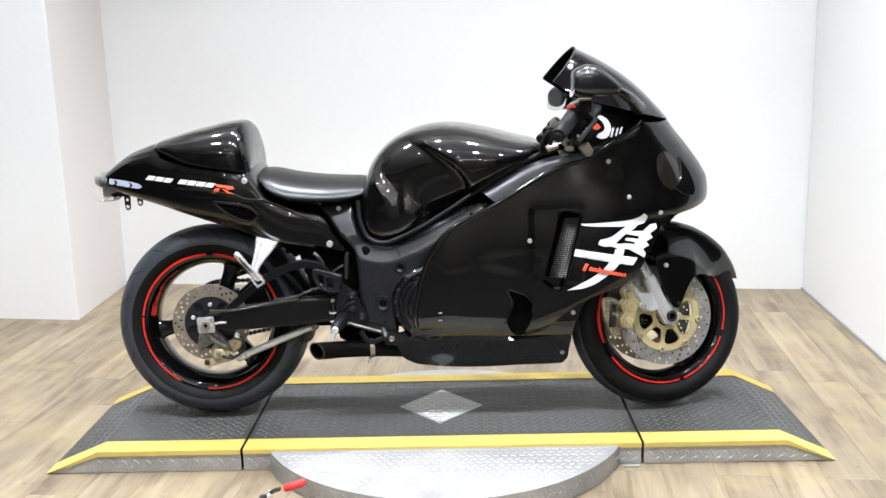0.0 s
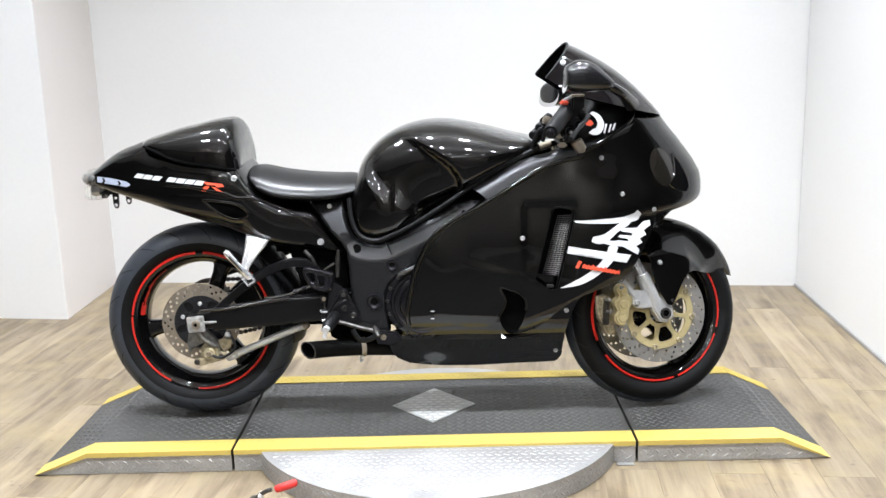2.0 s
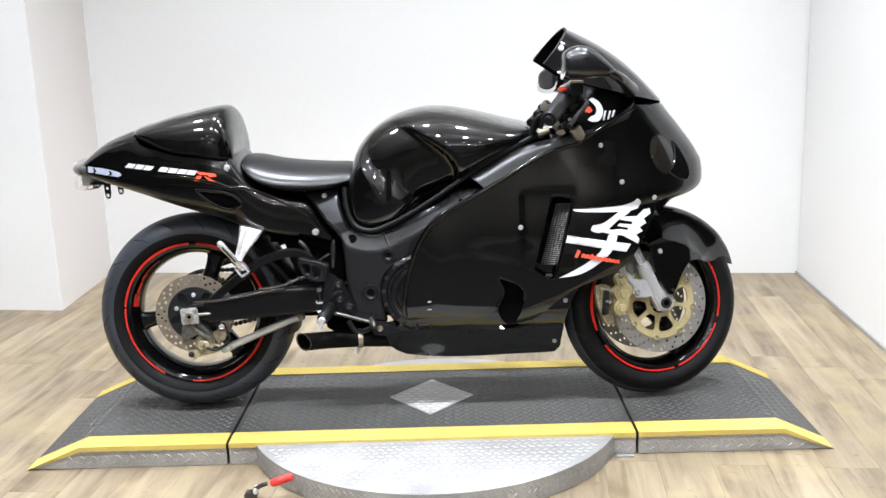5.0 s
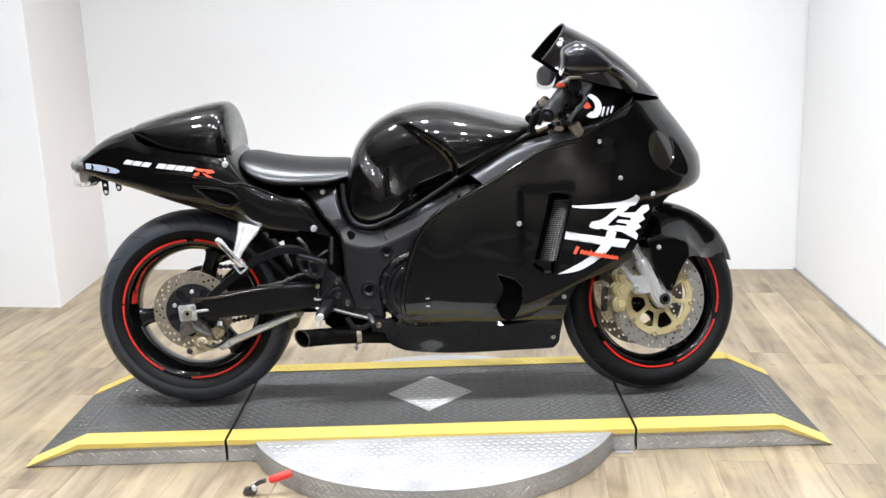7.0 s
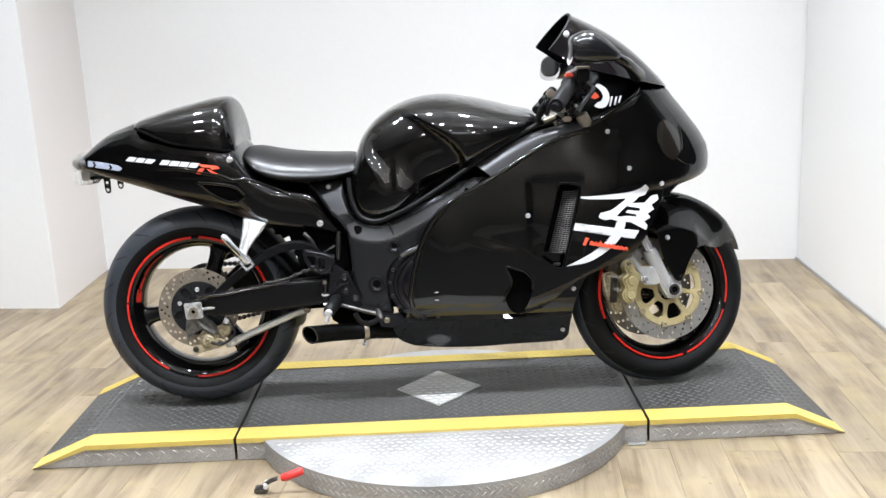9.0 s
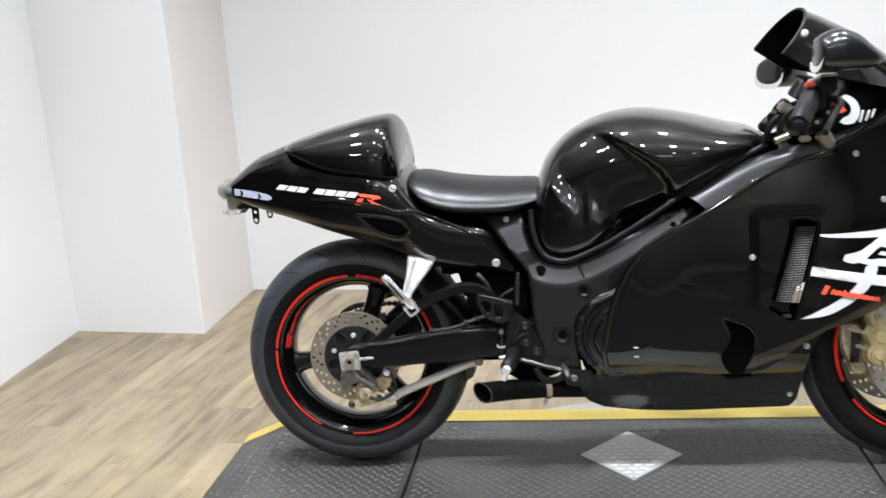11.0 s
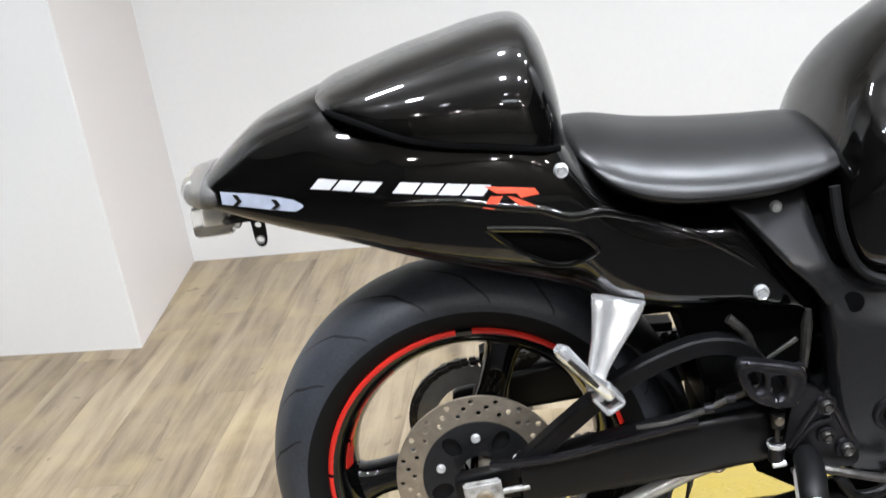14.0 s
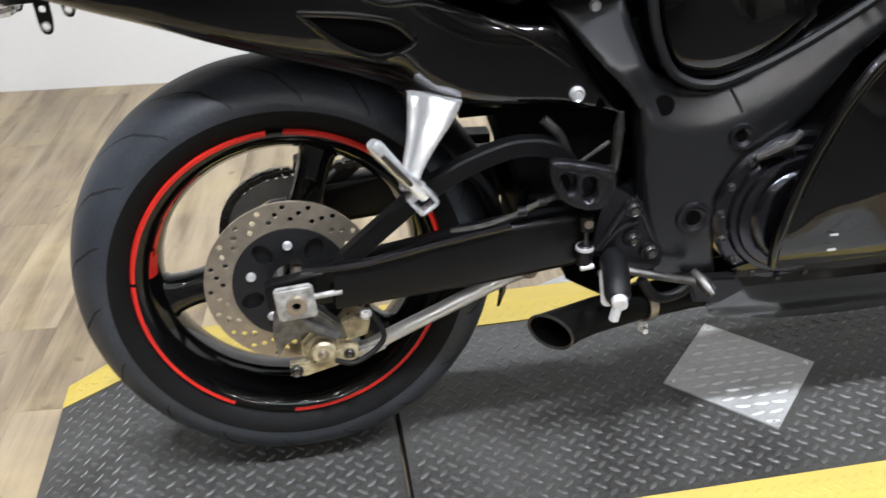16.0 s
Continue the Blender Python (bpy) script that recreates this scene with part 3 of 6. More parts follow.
platform_section("platform_ramp", TIP_L, SEAM_L - 0.006, "dark tread-plate ramp section with yellow edges on the floor")
platform_section("platform_ramp", SEAM_R + 0.006, TIP_R, "dark tread-plate ramp section with yellow edges on the floor")
middle = platform_section("platform_middle", SEAM_L + 0.002, SEAM_R - 0.002, "dark tread-plate middle section with yellow edges and a bare diamond inset")
# the bare diamond inset and its screws
diamond = [(-0.133, 0.0), (0.0, 0.15), (0.135, 0.0), (0.0, -0.148)]
bm = bmesh.new()
lo = [bm.verts.new((x, y, DECK_Z - 0.001)) for x, y in diamond]
hi = [bm.verts.new((x, y, DECK_Z + 0.003)) for x, y in diamond]
bm.faces.new(hi)
for i in range(4):
    bm.faces.new((lo[i], lo[(i + 1) % 4], hi[(i + 1) % 4], hi[i]))
inset = part("diamond_inset", bm, INSET, middle, "bare aluminium tread-plate diamond", smooth=False)
pts = []
for i in range(-6, 7):
    for j in range(-7, 8):
        x, y = i * 0.031 + (0.0155 if j % 2 else 0), j * 0.0215
        if abs(x) / 0.133 + abs(y) / 0.148 < 0.90:
            pts.append((x, y, DECK_Z + 0.003, radians(9 if j % 2 else -7), 0.0))
part("inset_pattern", lugs(pts, 0.027, 0.0075, 0.0021), INSET_LUG, inset, "bright raised lugs", smooth=False, kind="stuff")
for x, y in ((-0.118, 0), (0.12, 0), (0, 0.132), (0, -0.13)):
    part("screw", lathe([(0.0001, -0.0018), (0.004, -0.0014), (0.0045, 0)], 12, close_profile=False), CHROME, inset, xf=pose(x, y, DECK_Z + 0.003, -90, 0, 0))

# the round turntable base under the middle section
DISC_C, DISC_R, DISC_Z = (0.015, -0.088), 0.566, 0.0615
table = thing("turntable", "round bare tread-plate turntable base under the platform", "turntable")
for y0, y1, front in ((-1.0, NEAR - 0.001, True), (FAR + 0.110, 1.0, False)):
    top_z = DISC_Z if front else 0.026
    cut = y1 if front else y0
    half = math.acos(max(-1, min(1, abs(cut - DISC_C[1]) / DISC_R)))
    mid = -math.pi / 2 if front else math.pi / 2
    arc = [(DISC_C[0] + DISC_R * math.cos(mid + half * k / 40), DISC_C[1] + DISC_R * math.sin(mid + half * k / 40)) for k in range(-40, 41)]
    bm = bmesh.new()
    lo = [bm.verts.new((x, y, 0.0015)) for x, y in arc]
    hi = [bm.verts.new((x, y, top_z)) for x, y in arc]
    bm.faces.new(hi)
    bm.faces.new(lo)
    for i in range(len(arc)):
        j = (i + 1) % len(arc)
        bm.faces.new((lo[i], lo[j], hi[j], hi[i]))
    bmesh.ops.bevel(bm, geom=[e for e in bm.edges if abs(e.verts[0].co.z - top_z) < 1e-6 and abs(e.verts[1].co.z - top_z) < 1e-6], offset=0.003, segments=2, affect="EDGES")
    half_disc = part("turntable_plate", bm, ALU, table, "bare tread-plate half disc", sharp=25)
    pts = []
    for i in range(-24, 25):
        for j in range(-24, 25):
            x, y = DISC_C[0] + i * 0.025 + (0.0125 if j % 2 else 0), DISC_C[1] + j * 0.021
            if (x - DISC_C[0]) ** 2 + (y - DISC_C[1]) ** 2 < (DISC_R - 0.016) ** 2 and (y < NEAR - 0.014 if front else y > FAR + 0.124):
                pts.append((x, y, top_z, radians(28 if j % 2 else -28), 0.0))
    part("plate_pattern", lugs(pts, 0.023, 0.0066, 0.0016), ALU, half_disc, smooth=False, kind="stuff")
    rim = []
    for row, z in enumerate((0.014, 0.030, 0.046) if front else (0.012,)):
        for k in range(64):
            a = mid - half + (k + 0.5 + 0.5 * (row % 2)) * 2 * half / 64.5
            rim.append((a, z, radians(42 if row % 2 else -42)))
    vs = bmesh.new()
    for a, z, tilt in rim:
        one = lugs([(0, 0, 0, tilt, 0)], 0.021, 0.006, 0.0014)
        one.transform(Matrix.Translation((DISC_C[0] + DISC_R * math.cos(a), DISC_C[1] + DISC_R * math.sin(a), z)) @ Matrix.Rotation(a + math.pi / 2, 4, "Z") @ pose(0, 0, 0, 90, 0, 0))
        me = bpy.data.meshes.new("one")
        one.to_mesh(me)
        one.free()
        vs.from_mesh(me)
        bpy.data.meshes.remove(me)
    part("rim_pattern", vs, ALU, half_disc, smooth=False, kind="stuff")

# the red-handled lock lever beside the turntable
lever = thing("lock_lever", "red rubber-gripped steel lever on the floor beside the turntable", "lever")
part("grip", tube([(-0.420, -0.541, 0.047), (-0.415, -0.540, 0.0485), (-0.392, -0.539, 0.055), (-0.366, -0.537, 0.063), (-0.361, -0.537, 0.064)], [0.007, 0.0105, 0.0110, 0.0110, 0.007], 16), RED_GRIP, lever, "red rubber grip")
part("rod", tube([(-0.478, -0.520, 0.010), (-0.462, -0.532, 0.030), (-0.446, -0.540, 0.042), (-0.430, -0.540, 0.047)], 0.006, 10), CHAIN, lever)
part("foot", block((0.034, 0.03, 0.014), (-0.478, -0.520, 0.0085), 0.003), CHAIN, lever)
part("clevis", block((0.012, 0.030, 0.016), (-0.462, -0.531, 0.026), 0.003), SILVER, lever)

# small bracket under the right seam
bracket = thing("floor_bracket", "small flat steel bracket on the floor at the platform seam", "bracket")
part("bracket_plate", block((0.050, 0.018, 0.003), (0.562, -0.334, 0.002), 0.001), ALU, bracket)


# ---- motorcycle ----
bike = thing("motorcycle", "black sports motorcycle with red rim stripes parked on the tread-plate platform", "motorcycle", at=(0.0, 0.018, DECK_Z + 0.001))
REAR, FRONT = (-0.720, 0.0, 0.307), (0.700, 0.0, 0.290)
RAKE = radians(24.2)
STEER_P = Vector((0.797, 0, 0))
STEER_D = Vector((-math.sin(RAKE), 0, math.cos(RAKE)))
STEER = Matrix.Translation(STEER_P) @ Matrix.Rotation(radians(16), 4, STEER_D) @ Matrix.Translation(-STEER_P)
TILT = Matrix.Rotation(radians(-5.2), 4, "X") @ Matrix.Translation((0, -0.018, 0))
REAR_TILT = Matrix.Translation((REAR[0], 0, 0)) @ Matrix.Rotation(radians(2.0), 4, "Z") @ Matrix.Translation((-REAR[0], 0, 0)) @ TILT
STEER = TILT @ STEER
STEER_R = STEER @ Matrix.Translation((-0.024, 0, 0))


def wheel(name, centre, tyre_profile, rim_half, spoke_angles, arcs, label, xf=None, tread_from=0.285):
    """A three-spoke wheel about the y axis, with tyre, rim, hub, spokes and rim stripe."""
    k = 0.947
    half = tyre_profile + [(r, -y) for r, y in reversed(tyre_profile[:-1])]
    hub_w = rim_half * 0.8
    root = part(name, lathe([(0.0265, -hub_w), (0.05, -hub_w), (0.056, -hub_w + 0.008), (0.045, -0.02), (0.045, 0.02), (0.056, hub_w - 0.008), (0.05, hub_w), (0.0265, hub_w)], 40, centre), RIM_BLACK, bike, label, xf=xf)
    inner = [(0.220 * k, rim_half * 0.80), (0.220 * k, -rim_half * 0.80)]
    part("tyre", lathe(spline(half, 44).tolist() + inner[::-1], 110, centre), RUBBER, root, "black rubber tyre", xf=xf, sharp=60)
    wide = [(r + 0.0006, y) for r, y in spline(half, 60).tolist() if r > tread_from]
    part("tread_band", lathe(wide + [(r - 0.002, y) for r, y in reversed(wide)], 110, centre), TREAD, root, "scuffed tread with a grey light sheen in its colour", xf=xf, sharp=60)
    h = rim_half
    rim = [(0.2155, h * 0.85), (0.2305, h * 0.93), (0.2315, h), (0.229, h + 0.003), (0.2175, h + 0.001), (0.209, h * 0.86), (0.194, h * 0.45), (0.190, 0.0),
           (0.194, -h * 0.45), (0.209, -h * 0.86), (0.2175, -h - 0.001), (0.229, -h - 0.003), (0.2315, -h), (0.2305, -h * 0.93), (0.2155, -h * 0.85), (0.206, -h * 0.4), (0.206, h * 0.4)]
    part("rim", lathe([(r * k, y) for r, y in rim], 110, centre), RIM_BLACK, root, "black gloss rim", xf=xf, sharp=50)
    for a0, a1 in arcs:
        tape = [(0.2245, -h - 0.0030), (0.2292, -h - 0.0038), (0.2322, -h + 0.0004), (0.2312, -h + 0.001), (0.2285, -h - 0.0026), (0.2245, -h - 0.0016)]
        part("rim_stripe", lathe([(r * k, y) for r, y in tape], 40, centre, a0, a1), RED, root, "red rim stripe", xf=xf)
    for a in spoke_angles:
        rings = []
        for r, wd, th in ((0.042, 0.032, 0.030), (0.07, 0.027, 0.028), (0.11, 0.0235, 0.025), (0.15, 0.0235, 0.024), (0.172, 0.027, 0.024), (0.188, 0.042, 0.026)):
            rings.append([(r, th * power(math.sin(2 * math.pi * k / 16), 0.6), wd * power(math.cos(2 * math.pi * k / 16), 0.6)) for k in range(16)])
        part("spoke", loft(rings), RIM_BLACK, root, xf=(xf or Matrix()) @ Matrix.Translation(centre) @ Matrix.Rotation(radians(-a), 4, "Y"))
    return root


def brake_disc(centre, y, r_out, r_in, rows, parent, mat=STEEL, xf=None, label="drilled steel brake disc"):
    """A drilled brake disc; rows gives (radius, number, first angle) of the holes."""
    holes = [ring_loop(0, 0, r_in, 64)]
    for r, n, a0 in rows:
        for k in range(n):
            a = a0 + 2 * math.pi * k / n
            holes.append(ring_loop(r * math.cos(a), r * math.sin(a), 0.0041, 10))
    bm = sheet(ring_loop(0, 0, r_out, 90), holes, thick=0.005, grid=False)
    bm.transform(Matrix.Translation((centre[0], centre[1] + y, centre[2])))
    return part("brake_disc", bm, mat, parent, label, xf=xf, sharp=30)


rear_tyre = [(0.2155, 0.064), (0.228, 0.077), (0.249, 0.0850), (0.2715, 0.079), (0.292, 0.056), (0.3020, 0.027), (0.305, 0.0)]
front_tyre = [(0.2155, 0.041), (0.227, 0.050), (0.246, 0.0565), (0.264, 0.050), (0.279, 0.033), (0.2875, 0.015), (0.290, 0.0)]
rear_arcs = ((92, 173), (174.5, 240), (264, 338), (12, 86))
rear = wheel("rear_wheel", REAR, rear_tyre, 0.071, (70, 190, 310), rear_arcs, "black three-spoke wheel with a red rim stripe", xf=REAR_TILT, tread_from=0.247)
front = wheel("front_wheel", FRONT, front_tyre, 0.048, (60, 180, 300), ((-72, -22), (-16, 86), (98, 201), (215, 284)), "black three-spoke wheel with a red rim stripe", xf=STEER, tread_from=0.276)
# wide red decal blocks on the inside of the rear rim
for a0, a1, s0, s1 in ((122, 146, 0.04, 0.20), (140, 160, 0.26, 0.44), (150, 168, 0.50, 0.66), (161, 173, 0.04, 0.22), (164, 173.5, 0.28, 0.92)):
    lo, hi = [(0.1955 - 0.0095 * s, -0.0595 + 0.024 * s) for s in (s0, s1)]
    part("rim_decal", lathe([lo, hi, (hi[0] - 0.001, hi[1]), (lo[0] - 0.001, lo[1])], 12, REAR, a0, a1), RED, rear, "red streak decal", xf=REAR_TILT)


def tread_grooves(centre, prof, root, n, lead, xf=None):
    """Slanted tread grooves on both shoulders of a tyre."""
    line = spline(prof, 40)
    for sgn in (-1, 1):
        for k in range(n):
            a0 = 2 * math.pi * k / n
            left, right = [], []
            for s in np.linspace(0, 1, 9):
                r, y = line[int(16 + s * 18)]
                a = a0 + lead * s ** 1.5 + (math.pi / n if sgn > 0 else 0)
                wd = 0.0028 * math.sin(math.pi * (0.12 + 0.82 * s)) / r
                for side, da in ((left, -wd), (right, wd)):
                    side.append(Vector(((r + 0.0014) * math.cos(a + da), sgn * y, (r + 0.0014) * math.sin(a + da))) + Vector(centre))
            bm = bmesh.new()
            lv, rv = [bm.verts.new(v) for v in left], [bm.verts.new(v) for v in right]
            for i in range(8):
                bm.faces.new((lv[i], lv[i + 1], rv[i + 1], rv[i]))
            part("tread_groove", bm, GROOVE, root, xf=xf, smooth=False)


tread_grooves(REAR, rear_tyre, rear, 18, 0.36, REAR_TILT)
tread_grooves(FRONT, front_tyre, front, 16, -0.30, STEER)

# rear brake and final drive
rdisc = brake_disc(REAR, -0.082, 0.121, 0.080, ((0.113, 20, 0.0), (0.104, 20, 0.11), (0.095, 20, 0.22)), rear, xf=REAR_TILT)
carrier_holes = [ring_loop(0, 0, 0.030, 32)]
for k in range(5):
    a = radians(54 + 72 * k)
    carrier_holes.append([(0.060 * math.cos(a) + 0.017 * math.cos(b) * math.cos(a) - 0.012 * math.sin(b) * math.sin(a), 0.060 * math.sin(a) + 0.017 * math.cos(b) * math.sin(a) + 0.012 * math.sin(b) * math.cos(a)) for b in np.linspace(0, 2 * math.pi, 12, endpoint=False)])
bm = sheet(ring_loop(0, 0, 0.083, 64), carrier_holes, thick=0.004, grid=False)
bm.transform(Matrix.Translation((REAR[0], -0.0845, REAR[2])))
part("disc_carrier", bm, FRAME_PAINT, rear, "dark grey disc carrier", xf=REAR_TILT)
for k in range(5):
    a = radians(18 + 72 * k)
    bolt("disc_bolt", REAR[0] + 0.058 * math.cos(a), -0.0845, REAR[2] + 0.058 * math.sin(a), rear, 0.007, xf=REAR_TILT)
part("hub_face", lathe([(0.028, -0.0775), (0.078, -0.0775), (0.080, -0.074), (0.060, -0.060), (0.028, -0.060)], 40, REAR), MATTE, rear, "dark hub face", xf=REAR_TILT)
teeth = []
for k in range(42 * 4):
    r = (0.096, 0.099, 0.099, 0.096)[k % 4] if k % 4 in (1, 2) else 0.092
    a = 2 * math.pi * k / 168
    teeth.append((r * math.cos(a), r * math.sin(a)))
bm = sheet(teeth, [ring_loop(0, 0, 0.062, 40)], thick=0.006, grid=False)
bm.transform(Matrix.Translation((REAR[0], 0.098, REAR[2])))
part("sprocket", bm, FRONT_DISC, rear, "steel rear sprocket", xf=REAR_TILT)
chain_path = [(REAR[0] + 0.1 * math.cos(a), 0.101, REAR[2] + 0.1 * math.sin(a)) for a in np.linspace(math.pi / 2, 3 * math.pi / 2, 30)]
chain_path += [(-0.18 + 0.045 * math.cos(a), 0.101, 0.37 + 0.045 * math.sin(a)) for a in np.linspace(-math.pi / 2, math.pi / 2, 12)]
links = bmesh.new()
loop = [Vector(p) for p in chain_path]
run = []
for p, q in zip(loop, loop[1:] + loop[:1]):
    k = max(1, round((q - p).length / 0.0159))
    run += [p.lerp(q, i / k) for i in range(k)]
pieces = []
for i, p in enumerate(run):
    q = run[(i + 1) % len(run)]
    d = q - p
    rot = Matrix.Rotation(-math.atan2(d.z, d.x), 4, "Y")
    pieces.append(block((0.0185, 0.018 if i % 2 else 0.013, 0.0135), (p + q) / 2, 0.004, rot))
part("chain", joined(*pieces), CHAIN, bike, "oily steel drive chain", kind="stuff")


# swinging arm with its brace
def arm(sgn):
    rings = []
    for x, zc, h, y0, y1 in ((-0.752, 0.328, 0.016, -0.128, -0.112), (-0.744, 0.328, 0.022, -0.130, -0.110), (-0.664, 0.334, 0.026, -0.130, -0.108), (-0.660, 0.338, 0.033, -0.146, -0.104), (-0.44, 0.361, 0.042, -0.146, -0.104),
                             (-0.335, 0.367, 0.040, -0.142, -0.095), (-0.26, 0.372, 0.036, -0.12, -0.06), (-0.17, 0.386, 0.034, -0.10, -0.03)):
        yc, w = (y0 + y1) / 2, (y1 - y0) / 2
        rings.append([(x, yc + w * power(math.cos(2 * math.pi * k / 24), 0.3), zc + h * power(math.sin(2 * math.pi * k / 24), 0.3)) for k in range(24)])
    return loft(rings) if sgn < 0 else mirrored(loft(rings))


def brace(sgn):
    path = spline([(-0.665, 0.352), (-0.60, 0.408), (-0.523, 0.466), (-0.455, 0.499), (-0.395, 0.511), (-0.345, 0.490), (-0.30, 0.40)], 26)
    rings = []
    for i, (x, z) in enumerate(path):
        d = path[min(i + 1, 25)] - path[max(i - 1, 0)]
        d /= np.hypot(*d)
        rings.append([(x - d[1] * 0.0125 * u, -0.128 + 0.013 * v, z + d[0] * 0.0125 * u) for u, v in ((-1, -0.7), (-0.8, -1), (0.8, -1), (1, -0.7), (1, 0.7), (0.8, 1), (-0.8, 1), (-1, 0.7))])
    return loft(rings) if sgn < 0 else mirrored(loft(rings))


for sgn in (-1, 1):
    sw = part("swingarm", arm(sgn), SATIN, bike, "satin black swinging arm", sharp=30)
    part("arm_brace", brace(sgn), SATIN, sw, sharp=30)
    yy = 0.148 * sgn
    part("adjuster_block", block((0.052, 0.012, 0.050), (-0.713, yy, 0.329), 0.003, Matrix.Rotation(radians(-4), 4, "Y")), DIRTY, sw, "bare metal chain adjuster")
    part("axle_nut", lathe([(0.006, -0.012), (0.0125, -0.012), (0.014, -0.008), (0.014, 0.006), (0.006, 0.006)], 20, (-0.712, yy, 0.329)), STEEL, sw)
    part("axle_hole", lathe([(0.0001, -0.004), (0.0075, -0.004), (0.0075, 0.004), (0.0001, 0.004)], 18, (-0.712, yy + 0.004 * sgn, 0.329), close_profile=False), DEEP, sw)
    part("adjuster_bolt", rod((-0.695, yy * 0.97, 0.331), (-0.65, yy * 0.97, 0.335), 0.0045), DIRTY, sw)
part("arm_bridge", block((0.07, 0.19, 0.07), (-0.36, 0, 0.40), 0.012), SATIN, bike, "swinging arm cross member")
part("rear_axle", rod((-0.708, -0.145, 0.326), (-0.708, 0.145, 0.326), 0.011), STEEL, bike)
part("chain_guard", plate([(-0.70, 0.425), (-0.62, 0.452), (-0.40, 0.440), (-0.40, 0.425), (-0.62, 0.436), (-0.70, 0.412)], 0.085, 0.12, 0.002), MATTE, bike)
# shiny edge trim above the arm
part("brake_hose", tube([(-0.50, -0.139, 0.404), (-0.46, -0.141, 0.407), (-0.421, -0.141, 0.416), (-0.383, -0.141, 0.431), (-0.35, -0.138, 0.440), (-0.325, -0.13, 0.442)], 0.0042, 8, 24), CHAIN, bike, "black braided brake hose")
for x, z, r in ((-0.404, 0.4225, 0.0075), (-0.376, 0.4335, 0.0062), (-0.350, 0.440, 0.0058)):
    part("hose_clip", lathe([(0.003, -0.006), (r, -0.006), (r, 0.006), (0.003, 0.006)], 14), ENGINE, bike, xf=pose(x, -0.141, z, 0, -22, 90))
part("arm_trim", tube([(-0.70, -0.14, 0.372), (-0.62, -0.146, 0.376), (-0.52, -0.146, 0.392), (-0.42, -0.146, 0.407)], 0.006, 8, 20), COVER, bike)

# rear caliper, bracket and torque rod
cal = part("rear_caliper", plate([(-0.705, 0.205), (-0.690, 0.196), (-0.668, 0.199), (-0.655, 0.215), (-0.655, 0.243), (-0.672, 0.258), (-0.700, 0.256), (-0.716, 0.240), (-0.716, 0.218)], -0.118, -0.066, 0.006, 3), GOLD, bike, "grimy gold brake caliper")
part("caliper_piston", lathe([(0.0001, -0.012), (0.015, -0.012), (0.018, -0.008), (0.018, 0.0), (0.0001, 0.0)], 20, (-0.686, -0.119, 0.228), close_profile=False), GOLD, cal)
bolt("caliper_bolt", -0.686, -0.131, 0.228, cal, 0.008, STEEL, 0.006)
part("caliper_foot", plate([(-0.735, 0.190), (-0.715, 0.186), (-0.640, 0.205), (-0.636, 0.225), (-0.655, 0.232), (-0.70, 0.212), (-0.735, 0.208)], -0.122, -0.104, 0.003), GOLD, cal)
bolt("pin_bolt", -0.726, -0.122, 0.199, cal, 0.009, CHAIN, 0.006)
bolt("pin_bolt", -0.650, -0.122, 0.218, cal, 0.008, CHAIN, 0.006)
part("caliper_bracket", plate([(-0.742, 0.318), (-0.715, 0.318), (-0.690, 0.300), (-0.655, 0.262), (-0.650, 0.240), (-0.668, 0.246), (-0.700, 0.262), (-0.735, 0.245), (-0.748, 0.225), (-0.752, 0.26)], -0.122, -0.101, 0.003), CAST_GREY, cal, "scuffed grey caliper bracket")
part("bracket_web", tube([(-0.72, -0.118, 0.31), (-0.70, -0.125, 0.275), (-0.665, -0.12, 0.25)], 0.009, 8, 10), CAST_GREY, cal)
part("brake_pad", plate([(-0.665, 0.262), (-0.64, 0.272), (-0.615, 0.268), (-0.622, 0.242), (-0.645, 0.235)], -0.116, -0.102, 0.002), GOLD, cal)
bolt("bracket_bolt", -0.622, -0.135, 0.290, bike, 0.009, CHROME, 0.006)
part("torque_rod", tube([(-0.635, -0.100, 0.204), (-0.615, -0.100, 0.212), (-0.59, -0.098, 0.223), (-0.42, -0.09, 0.291), (-0.388, -0.09, 0.302)], [0.009, 0.0120, 0.0112, 0.0112, 0.0122], 12), BRIGHT, bike, "bare aluminium torque rod")
part("rod_clevis", block((0.045, 0.02, 0.022), (-0.618, -0.101, 0.211), 0.004, Matrix.Rotation(radians(-20), 4, "Y")), DIRTY, bike)
bolt("rod_bolt", -0.384, -0.100, 0.304, bike, 0.012, STEEL, 0.006)
part("hose", tube([(-0.62, -0.13, 0.30), (-0.60, -0.14, 0.25), (-0.64, -0.15, 0.222), (-0.67, -0.152, 0.23)], 0.004, 8, 20), MATTE, bike)


